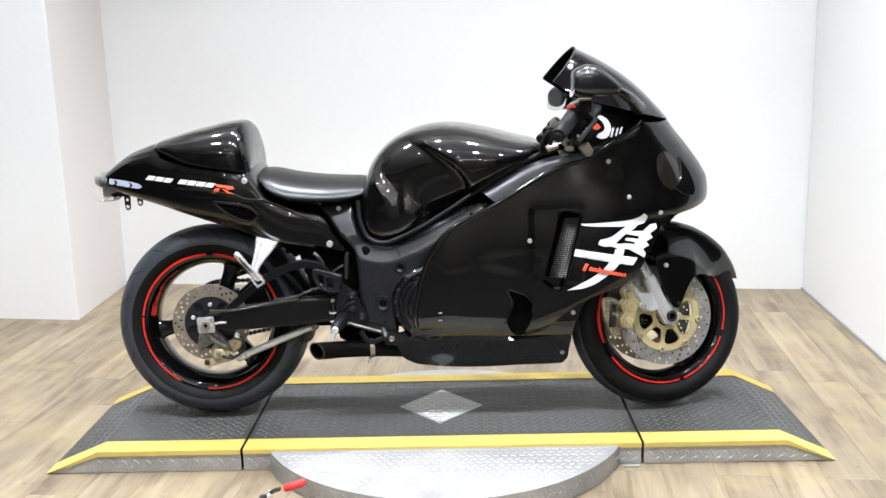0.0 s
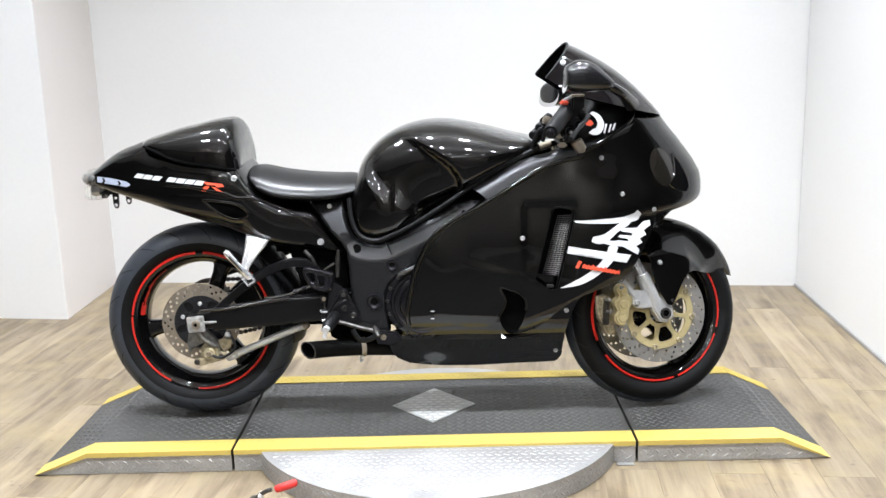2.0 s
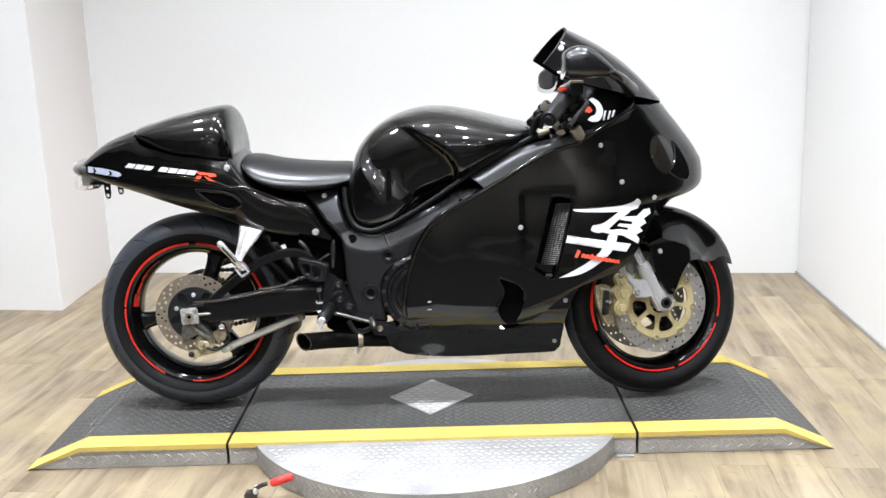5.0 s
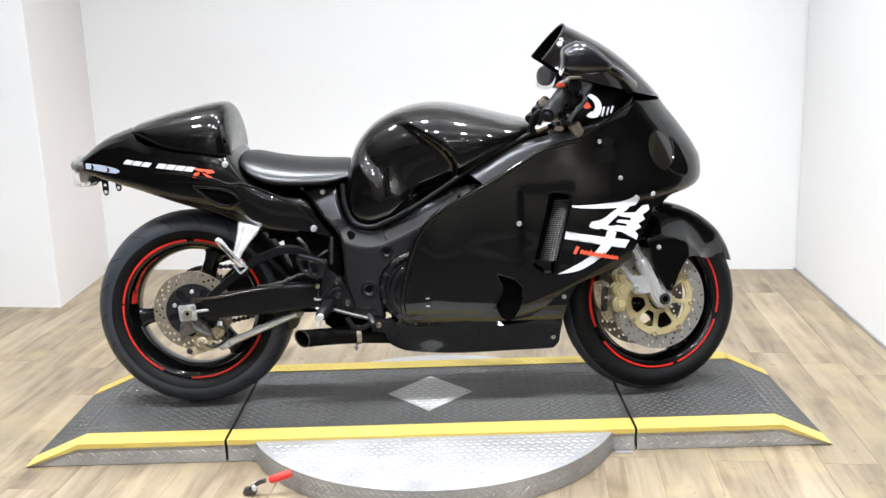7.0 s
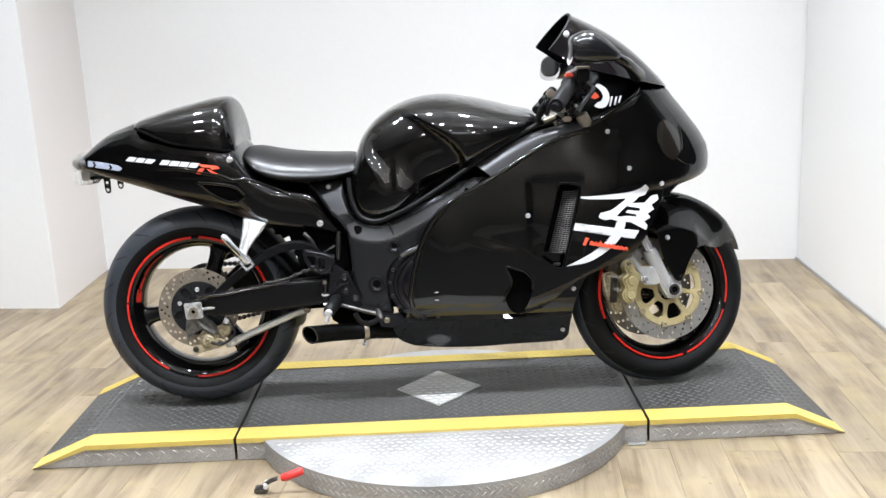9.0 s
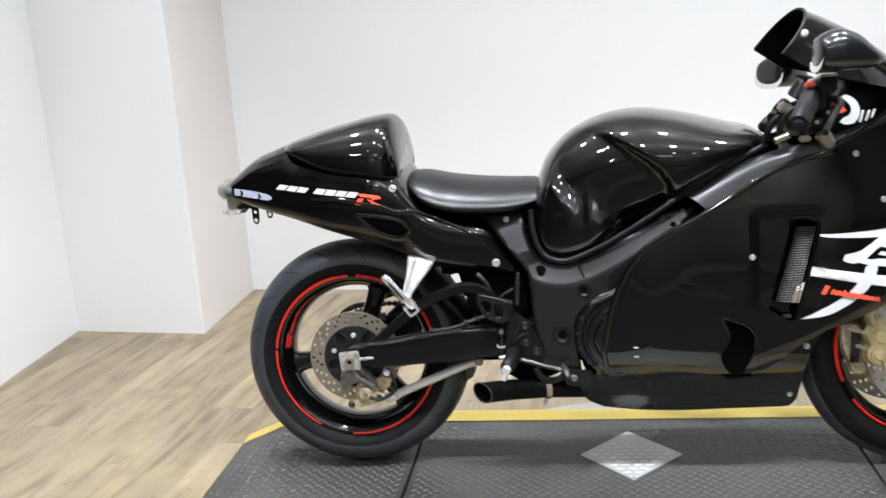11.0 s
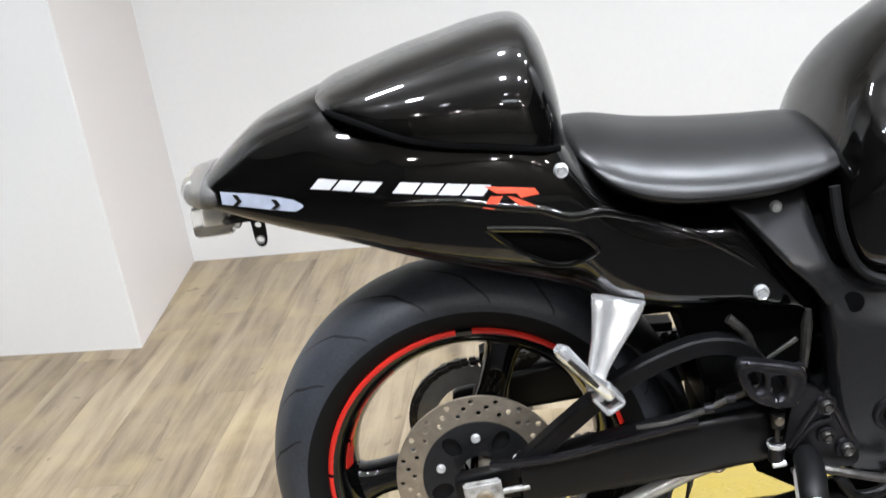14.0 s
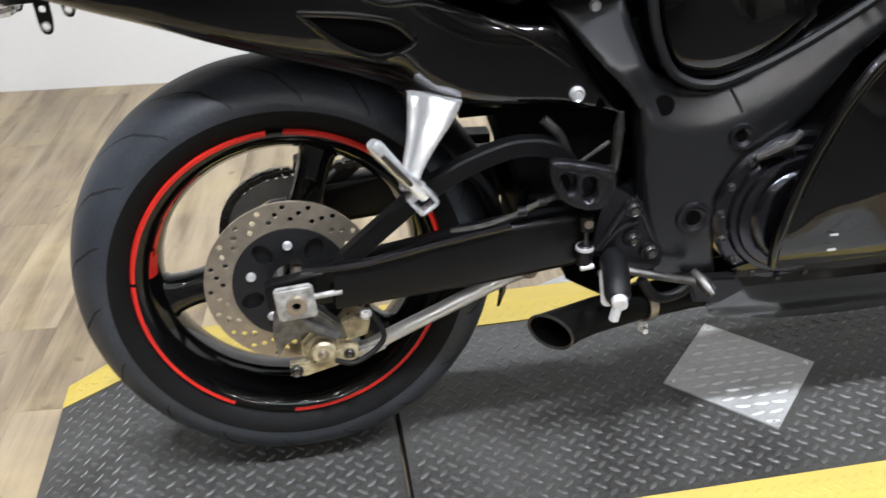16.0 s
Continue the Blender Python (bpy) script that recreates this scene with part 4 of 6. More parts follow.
# ---- bodywork ----
tail_rows = [(-1.036, 0.786, 0.744, 0.058, 2.4, 0.4, 2.0), (-1.018, 0.801, 0.737, 0.070, 2.6, 0.4, 2.5), (-0.962, 0.842, 0.720, 0.084, 2.7, 0.34, 3.4), (-0.902, 0.866, 0.702, 0.096, 2.7, 0.34, 4.0), (-0.858, 0.879, 0.688, 0.104, 2.7, 0.36, 4.0),
             (-0.818, 0.882, 0.675, 0.112, 2.5, 0.36, 4.0), (-0.790, 0.887, 0.665, 0.117, 2.4, 0.355, 4.0), (-0.747, 0.893, 0.650, 0.124, 2.4, 0.352, 3.8), (-0.629, 0.898, 0.606, 0.136, 2.4, 0.40, 3.0), (-0.585, 0.875, 0.585, 0.137, 2.4, 0.455, 2.7), (-0.552, 0.794, 0.566, 0.136, 3.2, 0.64, 2.5),
             (-0.512, 0.733, 0.556, 0.134, 4.2, 0.62, 3.2), (-0.45, 0.690, 0.550, 0.128, 5.0, 0.52, 4.5), (-0.393, 0.678, 0.542, 0.122, 5.0, 0.50, 5.0), (-0.345, 0.664, 0.535, 0.117, 5.0, 0.50, 5.0), (-0.300, 0.600, 0.529, 0.112, 4.0, 0.50, 4.5), (-0.262, 0.540, 0.524, 0.106, 2.5, 0.55, 3.0)]
tail = part("tail_fairing", leaned(body(tail_rows, 100, 72), 0.13), BLACK, bike, "black gloss tail fairing", sharp=60)
hump_rows = [(-0.866, 0.879, 0.869, 0.052, 2.2), (-0.846, 0.887, 0.866, 0.090, 2.3), (-0.806, 0.8985, 0.853, 0.1105, 2.5), (-0.755, 0.9125, 0.831, 0.1205, 2.7), (-0.705, 0.923, 0.818, 0.1265, 2.8), (-0.655, 0.934, 0.810, 0.1295, 2.8),
             (-0.608, 0.939, 0.802, 0.1315, 2.7), (-0.583, 0.931, 0.797, 0.127, 2.5), (-0.566, 0.905, 0.793, 0.116, 2.4), (-0.556, 0.856, 0.791, 0.101, 2.4), (-0.557, 0.799, 0.790, 0.085, 2.5)]
part("seat_cowl", leaned(body(hump_rows, 70, 48, dome=True), 0.13), BLACK, bike, "black gloss solo seat cowl", sharp=60)
cowl_line = [(r[0], -r[3] - 0.0012, r[2] + 0.001) for r in spline(hump_rows[1:9], 40)]
part("cowl_gap", leaned(tube(cowl_line, 0.0046, 8), 0.13), DEEP, tail)
seat_rows = [(-0.548, 0.783, 0.764, 0.060, 2.4, 0.5, 2.4), (-0.535, 0.787, 0.748, 0.098, 2.4, 0.44, 2.2), (-0.5, 0.786, 0.708, 0.127, 2.5, 0.40, 2.0), (-0.442, 0.773, 0.687, 0.137, 2.6, 0.38, 2.0), (-0.37, 0.763, 0.681, 0.137, 2.6, 0.38, 2.0), (-0.29, 0.757, 0.683, 0.128, 2.6, 0.38, 2.0), (-0.225, 0.754, 0.696, 0.112, 2.5, 0.40, 2.0), (-0.2, 0.741, 0.718, 0.092, 2.4, 0.44, 2.2)]
SEAT_FINE = np.array([r[:3] for r in seat_rows])


def padded(v):
    """The seat's flanks, drawn in towards its crown."""
    top, low = (np.interp(v.x, SEAT_FINE[:, 0], SEAT_FINE[:, k]) for k in (1, 2))
    t = max(0.0, min(1.0, (v.z - low) / (top - low)))
    return Vector((v.x, v.y * (1 - 0.38 * t ** 2.2), v.z))


part("seat", leaned(body(seat_rows, 60, 96, dent=padded), 0.14), VINYL, bike, "black vinyl rider seat", sharp=70)


def knee(v):
    """The knee hollow in each side of the tank."""
    a = radians(-32)
    dx, dz = v.x + 0.035, v.z - 0.765
    u, w = dx * math.cos(a) + dz * math.sin(a), -dx * math.sin(a) + dz * math.cos(a)
    d = (abs(u / 0.150) ** 3 + abs(w / 0.095) ** 3) ** (1 / 3)
    s = max(0.0, min(1.0, (1.0 - d) / 0.16))
    return Vector((v.x, v.y * (1 - 0.13 * s * s * (3 - 2 * s)), v.z))


tank_rows = [(-0.238, 0.690, 0.648, 0.090, 2.3, 0.45, 3.0), (-0.228, 0.722, 0.610, 0.118, 2.3, 0.45, 4.0), (-0.212, 0.766, 0.586, 0.134, 2.4, 0.45, 5.0), (-0.190, 0.811, 0.573, 0.146, 2.4, 0.45, 5.5), (-0.145, 0.858, 0.568, 0.157, 2.5, 0.47, 5.5), (-0.083, 0.894, 0.584, 0.166, 2.5, 0.50, 5.0), (-0.012, 0.913, 0.624, 0.176, 2.5, 0.52, 3.0),
             (0.057, 0.916, 0.661, 0.186, 2.5, 0.50, 3.0), (0.127, 0.906, 0.702, 0.188, 2.4, 0.48, 3.0), (0.196, 0.89, 0.746, 0.180, 2.3, 0.45, 2.8), (0.266, 0.871, 0.788, 0.158, 2.2, 0.42, 2.6), (0.318, 0.858, 0.818, 0.122, 2.1, 0.45, 2.3), (0.35, 0.834, 0.824, 0.070, 2.0, 0.5, 2.0)]
tank = part("fuel_tank", leaned(body(tank_rows, 90, 72, dent=knee), 0.17), BLACK, bike, "black gloss fuel tank", sharp=70)
part("tank_seal", tube([(-0.232, -0.112, 0.70), (-0.226, -0.124, 0.640), (-0.203, -0.134, 0.590), (-0.155, -0.141, 0.574), (-0.10, -0.147, 0.592), (-0.04, -0.152, 0.622), (0.03, -0.156, 0.664), (0.104, -0.158, 0.712), (0.22, -0.15, 0.783), (0.325, -0.125, 0.834)], 0.007, 8, 60), MATTE, bike, "black rubber edge under the tank")

# main frame and subframe
frame_line = [(-0.356, 0.680), (-0.256, 0.690), (-0.249, 0.645), (-0.237, 0.604), (-0.218, 0.580), (-0.190, 0.566), (-0.150, 0.562), (-0.10, 0.578), (0.00, 0.626), (0.165, 0.715), (0.204, 0.698), (0.172, 0.672), (0.130, 0.640), (0.05, 0.585), (-0.005, 0.520),
              (-0.05, 0.482), (-0.091, 0.466), (-0.118, 0.44), (-0.132, 0.412), (-0.132, 0.36), (-0.122, 0.288), (-0.17, 0.284), (-0.219, 0.296), (-0.228, 0.34), (-0.236, 0.40), (-0.240, 0.50), (-0.245, 0.545), (-0.262, 0.570), (-0.298, 0.61), (-0.326, 0.645)]
SPAR_TOP = spline([(-0.335, 0.684), (-0.256, 0.690), (-0.249, 0.645), (-0.237, 0.604), (-0.218, 0.580), (-0.190, 0.566), (-0.150, 0.562), (-0.10, 0.578), (0.00, 0.626), (0.165, 0.715)], 80)
FRAME_RIM = np.array(frame_line + frame_line[:1])


def rim_distance(x, z):
    a, d = FRAME_RIM[:-1], np.diff(FRAME_RIM, axis=0)
    t = np.clip((((x, z) - a) * d).sum(1) / (d * d).sum(1), 0, 1)
    return float(np.hypot(*((a + d * t[:, None]) - (x, z)).T).min())


def frame_y(x, z):
    """The spar's face: a broad bow, a falling upper flank, a rounded rim and a tip that leans in."""
    top = float(np.hypot(*(SPAR_TOP - (x, z)).T).min())
    at_tip = max(0.0, min(1.0, (-0.205 - x) / 0.03)) * max(0.0, min(1.0, (z - 0.57) / 0.03))
    flank = max(0.0, 1 - top / 0.052) ** 1.15 * (1 - 0.85 * at_tip)
    rim = max(0.0, 1 - rim_distance(x, z) / 0.009)
    tip = max(0.0, (z - 0.575) / 0.11) ** 1.15 * max(0.0, min(1.0, (-0.20 - x) / 0.04))
    return -0.1455 + 0.024 * flank + 0.007 * rim * rim + 0.30 * (x + 0.17) ** 2 + 0.10 * (z - 0.42) ** 2 + 0.056 * tip


for sgn in (-1, 1):
    bm = sheet(frame_line, [], 0.008, frame_y, 0.040)
    fr = part("main_frame", bm if sgn < 0 else mirrored(bm), FRAME_PAINT, bike, "dark grey aluminium frame spar", sharp=40)
    for x, z, r in ((-0.108, 0.499, 0.017), (-0.166, 0.386, 0.023)):
        bm = lathe([(r * 0.45, -0.001), (r * 0.7, -0.003), (r * 0.8, -0.005), (r, -0.005), (r * 1.08, -0.001), (r * 1.08, 0.004), (r * 0.45, 0.004)], 28, (x, frame_y(x, z), z))
        part("frame_boss", bm if sgn < 0 else mirrored(bm), ENGINE, fr)
        bm = lathe([(0.0001, -0.0008), (r * 0.5, -0.0008), (r * 0.5, 0.003), (0.0001, 0.003)], 20, (x, frame_y(x, z) - 0.0006, z), close_profile=False)
        part("boss_bore", bm if sgn < 0 else mirrored(bm), DEEP, fr)
    for x, z, r in ((-0.214, 0.549, 0.0135), (0.111, 0.649, 0.006)):
        bm = lathe([(0.0001, -0.0008), (r * 0.93, -0.0008), (r, 0.0), (r, 0.014), (0.0001, 0.014)], 20, close_profile=False)
        bm.transform(Matrix.Translation((x, frame_y(x, z) - 0.0022, z)) @ Matrix.Rotation(radians(-18), 4, "X") @ Matrix.Rotation(radians(-8), 4, "Z"))
        part("frame_plug", bm if sgn < 0 else mirrored(bm), DEEP, fr)
    bm = tube([(x, frame_y(x, z), z) for x, z in ((-0.124, 0.564), (-0.116, 0.548), (-0.108, 0.53))], 0.002, 6)
    part("weld_seam", bm if sgn < 0 else mirrored(bm), MATTE, fr)
# simple filler bodies in shade black, so the gaps behind the frame stay dark
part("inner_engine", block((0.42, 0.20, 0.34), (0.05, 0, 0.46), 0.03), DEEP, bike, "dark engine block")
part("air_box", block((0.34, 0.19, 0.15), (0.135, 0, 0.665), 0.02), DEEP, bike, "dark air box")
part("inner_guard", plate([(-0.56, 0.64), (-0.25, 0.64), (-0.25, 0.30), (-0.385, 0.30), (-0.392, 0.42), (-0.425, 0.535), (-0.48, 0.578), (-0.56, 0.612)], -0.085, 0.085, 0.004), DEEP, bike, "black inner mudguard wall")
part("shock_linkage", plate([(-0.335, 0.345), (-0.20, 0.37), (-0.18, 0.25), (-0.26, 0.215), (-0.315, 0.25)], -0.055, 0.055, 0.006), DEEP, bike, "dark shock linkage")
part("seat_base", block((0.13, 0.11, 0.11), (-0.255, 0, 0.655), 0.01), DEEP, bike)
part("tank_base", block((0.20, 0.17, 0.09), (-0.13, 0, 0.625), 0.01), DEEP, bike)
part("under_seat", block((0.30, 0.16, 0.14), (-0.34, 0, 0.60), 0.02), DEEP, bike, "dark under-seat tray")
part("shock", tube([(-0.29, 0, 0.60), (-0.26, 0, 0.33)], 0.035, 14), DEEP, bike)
part("rear_hugger", lathe([(0.296, -0.090), (0.300, -0.092), (0.318, -0.050), (0.322, 0.0), (0.318, 0.050), (0.300, 0.092), (0.296, 0.090), (0.314, 0.048), (0.318, 0.0), (0.314, -0.048)], 30, REAR, -12, 50), MATTE, bike, "black inner mudguard")


# ---- fairing ----
WIDTH = [(0.16, 0.114), (0.22, 0.154), (0.30, 0.195), (0.40, 0.2065), (0.50, 0.2100), (0.58, 0.2070), (0.66, 0.1965), (0.72, 0.1865), (0.80, 0.1730), (0.86, 0.1640), (0.91, 0.158), (0.96, 0.152)]
NOSE = [(0.590, 0.735), (0.612, 0.752), (0.630, 0.775), (0.646, 0.822), (0.662, 0.845), (0.680, 0.852), (0.72, 0.851), (0.756, 0.838), (0.83, 0.789), (0.907, 0.731), (0.94, 0.703)]
NOSE_R, NOSE_P = 0.40, 2.3


def ripple(x, z):
    """The slow hollows and swells of the moulded panels."""
    fade = max(0.0, min(1.0, (0.66 - x) / 0.16)) * max(0.0, min(1.0, (0.90 - z) / 0.10))
    return fade * (0.0011 * math.sin(8 * x - 10 * z + 1.2) + 0.00055 * math.sin(21 * x + 15 * z) + 0.0003 * math.sin(38 * x - 27 * z + 0.6))


def fairing_raw(x, z):
    """The half width of the fairing, as a value of y on the right side."""
    w = curve_value(WIDTH, z)
    if x > NOSE_R:
        xf = curve_value(NOSE, max(z, 0.63)) if z > 0.63 else 0.775 + (0.63 - z) * 0.3
        f = min(0.9999, (x - NOSE_R) / (xf - NOSE_R))
        w *= (1 - f ** NOSE_P) ** (1 / NOSE_P)
    else:
        back = max(0.0, (0.16 - x) / 0.24)
        w *= 1 - 0.06 * back * back
    return -w - ripple(x, z)


def fairing_y(x, z, inset=0.0):
    """The same, leaned with the machine."""
    y = fairing_raw(x, z) + inset
    return y + (LEAN * z - LEAN_FOOT) * (1 + y / 0.2)


def outline(pts, n):
    return [tuple(p) for p in spline(pts, n, closed=True)]


def corners(segments):
    """An outline out of smooth runs that meet in corners."""
    out = []
    for pts in segments:
        run = spline(pts, max(2, 6 * (len(pts) - 1))) if len(pts) > 2 else np.array(pts, float)
        for p in run[:-1]:
            out.append((float(p[0]), float(p[1])))
    return out


RIDGE = [(0.462, 0.815), (0.40, 0.802), (0.351, 0.786), (0.285, 0.752), (0.219, 0.713), (0.136, 0.668)]
mid_line = corners([
    [(0.685, 0.632), (0.462, 0.636)], [(0.462, 0.636), (0.462, 0.815)], RIDGE, [(0.136, 0.668), (0.085, 0.643), (0.035, 0.611), (0.004, 0.575), (-0.022, 0.530), (-0.044, 0.470), (-0.058, 0.410), (-0.066, 0.356), (-0.062, 0.320), (-0.045, 0.304)],
    [(-0.045, 0.304), (0.00, 0.311), (0.078, 0.320), (0.129, 0.311), (0.180, 0.318), (0.212, 0.346), (0.228, 0.392), (0.214, 0.436)],
    [(0.214, 0.436), (0.268, 0.418), (0.291, 0.388), (0.276, 0.320), (0.254, 0.283)], [(0.254, 0.283), (0.316, 0.300), (0.352, 0.326), (0.384, 0.358), (0.451, 0.400), (0.568, 0.443)],
    [(0.568, 0.443), (0.605, 0.480), (0.640, 0.535), (0.668, 0.590), (0.685, 0.632)]])
vent_line = corners([[(0.372, 0.671), (0.405, 0.668), (0.434, 0.655)], [(0.434, 0.655), (0.424, 0.610), (0.402, 0.520), (0.378, 0.430)], [(0.378, 0.430), (0.360, 0.428), (0.318, 0.457)], [(0.318, 0.457), (0.338, 0.540), (0.360, 0.625), (0.372, 0.671)]])


def both(name, maker, mat, label="", sharp=45, parent=None, smooth=True):
    """A part on the right side and its mirror image on the left; gives the right one."""
    r = part(name, maker(), mat, parent or bike, label, sharp=sharp, smooth=smooth)
    part(name, mirrored(maker()), mat, parent or bike, label, sharp=sharp, smooth=smooth)
    return r


def mid_y(x, z):
    """Side panel surface with its turned-in lower lip, the shoulder crease and the bay of the vent."""
    y = fairing_y(x, z)
    lip = 0.311 if x < 0.24 else 0.29 + max(0.0, x - 0.28) * 0.55
    u = max(0.0, min(1.2, 1 - (z - lip) / 0.045))
    y += 0.009 * u * u
    crease = 0.511 - 0.257 * (x - 0.14)
    s = max(0.0, min(1.0, (crease - z) / 0.016 + 0.5))
    y -= 0.0055 * s * s * (3 - 2 * s) * max(0.0, min(1.0, (x - 0.10) / 0.08)) * max(0.0, min(1.0, (0.30 - x) / 0.07)) * max(0.0, min(1.0, (z - 0.36) / 0.10))
    bay = max(0.0, min(1.0, (x - 0.274) / 0.022)) * max(0.0, min(1.0, (0.692 - z) / 0.022)) * max(0.0, min(1.0, (0.452 - x) / 0.016)) * max(0.0, min(1.0, (z - 0.42) / 0.10))
    y += 0.007 * bay * bay * (3 - 2 * bay)
    edge = max(0.0, min(1.0, (x + 0.06) / 0.10)) * max(0.0, min(1.0, (0.40 - x) / 0.10))
    bulge = math.exp(-((x - 0.05) / 0.09) ** 2 - ((z - 0.45) / 0.10) ** 2)
    tuck = 0.0007 * max(0.0, min(1.0, (x - 0.28) / 0.15)) * max(0.0, min(1.0, (z - 0.60) / 0.03))
    return y - edge * 0.010 * bulge + tuck


side_panel = both("side_fairing", lambda: sheet(mid_line, [vent_line], 0.011, mid_y, 0.004), BLACK, "black gloss side fairing with a radiator vent", 50)
NOSE_BACK = [(0.62, 0.446), (0.812, 0.446), (0.832, 0.475), (0.855, 0.520), (0.880, 0.565), (0.905, 0.602), (0.928, 0.618), (0.95, 0.620)]
nose_rings = []
for z in np.concatenate([np.linspace(0.590, 0.66, 14), np.linspace(0.67, 0.945, 27)]):
    xf, w = curve_value(NOSE, z), curve_value(WIDTH, z)
    if z < 0.63:
        w *= 0.80 + 0.20 * (z - 0.59) / 0.04
    ring = []
    for k in range(61):
        a = math.pi * (k / 60 - 0.5)
        px, py = NOSE_R + (xf - NOSE_R) * power(math.cos(a), 2 / NOSE_P), w * power(math.sin(a), 2 / NOSE_P)
        ring.append((px, py + ripple(px, z) * power(math.sin(a), 0.5), z))
    back = curve_value(NOSE_BACK, z) if z >= 0.628 else 0.452 + (0.628 - z) / 0.038 * 0.24
    nose_rings.append([p if p[0] > back else (back, -abs(fairing_raw(back, max(z, 0.63))) * (1 if p[1] < 0 else -1), z) for p in ring])
part("nose_fairing", leaned(loft(nose_rings, closed=False), 0.2), BLACK, bike, "black gloss nose fairing", sharp=60)

bead = [(x, mid_y(x, z) - 0.0035, z) for x, z in RIDGE + [(0.085, 0.643), (0.035, 0.611), (0.004, 0.575), (-0.022, 0.530), (-0.044, 0.470), (-0.058, 0.410), (-0.066, 0.356), (-0.062, 0.320)]]
both("panel_edge", lambda: tube(bead, 0.0072, 10, 90), BLACK, "rounded black panel edge", 60)

both("panel_seam", lambda: tube([(x + 0.013, mid_y(x + 0.013, z) - 0.0004, z - 0.004) for x, z in ((0.035, 0.611), (0.004, 0.575), (-0.022, 0.530), (-0.044, 0.470), (-0.054, 0.430))], 0.0016, 6, 40), SATIN, "thin seam along the panel edge", 60)

upper_rim = [(x, fairing_y(x, z) - 0.001, z) for x, z in ((0.40, 0.802), (0.446, 0.814), (0.475, 0.832), (0.520, 0.855), (0.565, 0.880), (0.602, 0.905), (0.617, 0.926), (0.616, 0.944))]
both("fairing_rim", lambda: tube(upper_rim, [0.0045, 0.006, 0.0065, 0.0065, 0.006, 0.005, 0.004], 10, 50), BLACK, "rounded gloss rim of the cockpit opening", 60)

# upper inner panel between the tank and the side fairing
ridge_run = spline([(0.182, 0.694)] + RIDGE[-2::-1] + [(0.52, 0.842), (0.60, 0.875)], 24)
top_run = spline([(0.128, 0.728), (0.17, 0.750), (0.221, 0.776), (0.27, 0.798), (0.321, 0.815), (0.39, 0.829), (0.453, 0.842), (0.55, 0.874), (0.62, 0.905)], 24)


def inner_panel():
    rows = []
    for s in np.linspace(0, 1, 7):
        bulge = 0.006 * math.sin(math.pi * s)
        rows.append([((1 - s) * a[0] + s * b[0], (1 - s) * (fairing_y(a[0], a[1]) + 0.002) + s * (-0.150 + 0.03 * k / 23) - bulge, (1 - s) * a[1] + s * b[1] + bulge) for k, (a, b) in enumerate(zip(ridge_run, top_run))])
    return loft(rows, closed=False)


both("inner_panel", inner_panel, GRAPHITE, "satin black upper panel", 60)

# belly pan
belly_line = corners([[(-0.135, 0.285), (-0.128, 0.25), (-0.110, 0.198), (-0.068, 0.172)], [(-0.068, 0.172), (0.02, 0.163), (0.128, 0.161), (0.25, 0.165), (0.372, 0.168), (0.392, 0.176), (0.402, 0.194)],
                      [(0.402, 0.194), (0.404, 0.235), (0.412, 0.290), (0.430, 0.350), (0.470, 0.405), (0.57, 0.45)], [(0.57, 0.45), (0.40, 0.46), (0.20, 0.47), (0.05, 0.40), (-0.02, 0.345), (-0.07, 0.31), (-0.135, 0.285)]])


def belly_y(x, z):
    y = fairing_y(x, z, 0.030 if z > 0.27 else 0.018)
    wave = 0.0012 * math.sin((x + 0.05) * 16 + (z - 0.2) * 30) * max(0.0, min(1.0, (0.30 - z) / 0.05))
    return y - wave


belly = both("belly_pan", lambda: sheet(belly_line, [], 0.011, belly_y, 0.004), BLACK, "black gloss belly pan", 50)
belly_floor = [[(x, s * 0.082, 0.168 + 0.004 * abs(s)) for s in np.linspace(-1, 1, 9)] for x in np.linspace(-0.07, 0.37, 9)]
part("belly_floor", loft(belly_floor, closed=False), BLACK, bike)
front_close = [[(0.392 + 0.02 * (1 - abs(s)) + max(0, z - 0.24) * 0.25, s * (abs(belly_y(0.40, z)) - 0.008), z) for s in np.linspace(-1, 1, 13)] for z in np.linspace(0.178, 0.31, 7)]
part("belly_front", loft(front_close, closed=False), MATTE, bike)

# radiator core in the vent: frame, fins and louvres
def radiator():
    return plate([(0.326, 0.455), (0.372, 0.432), (0.430, 0.652), (0.378, 0.668)], -0.158, -0.150, 0)


both("radiator_core", radiator, DEEP, "black radiator core")
for k in range(34):
    s = k / 33
    a, b = Vector((0.338 + 0.050 * s, -0.166, 0.444 + 0.196 * s)), Vector((0.386 + 0.041 * s, -0.172, 0.448 + 0.194 * s))
    part("radiator_fin", tube([a, b], 0.0013, 6), CHAIN, bike)
for k in range(6):
    s = k / 5
    part("radiator_tube", tube([(0.338 + 0.048 * s, -0.1645 - 0.006 * s, 0.444 + 0.004 * s), (0.388 + 0.039 * s, -0.1645 - 0.006 * s, 0.640 + 0.002 * s)], 0.0015, 6), ENGINE, bike)
part("vent_rim", tube([(x, mid_y(x, z) - 0.002, z) for x, z in ((0.366, 0.652), (0.374, 0.668), (0.404, 0.668), (0.430, 0.657), (0.424, 0.61), (0.402, 0.52), (0.379, 0.433))], 0.0042, 8, 40), BLACK, bike, "rounded gloss vent rim")
part("vent_foot", block((0.02, 0.014, 0.008), (0.362, -0.19, 0.433), 0.002), CHAIN, bike)
duct = [(0.212, 0.445), (0.278, 0.425), (0.300, 0.388), (0.284, 0.318), (0.262, 0.292), (0.232, 0.292), (0.212, 0.330), (0.226, 0.385)]
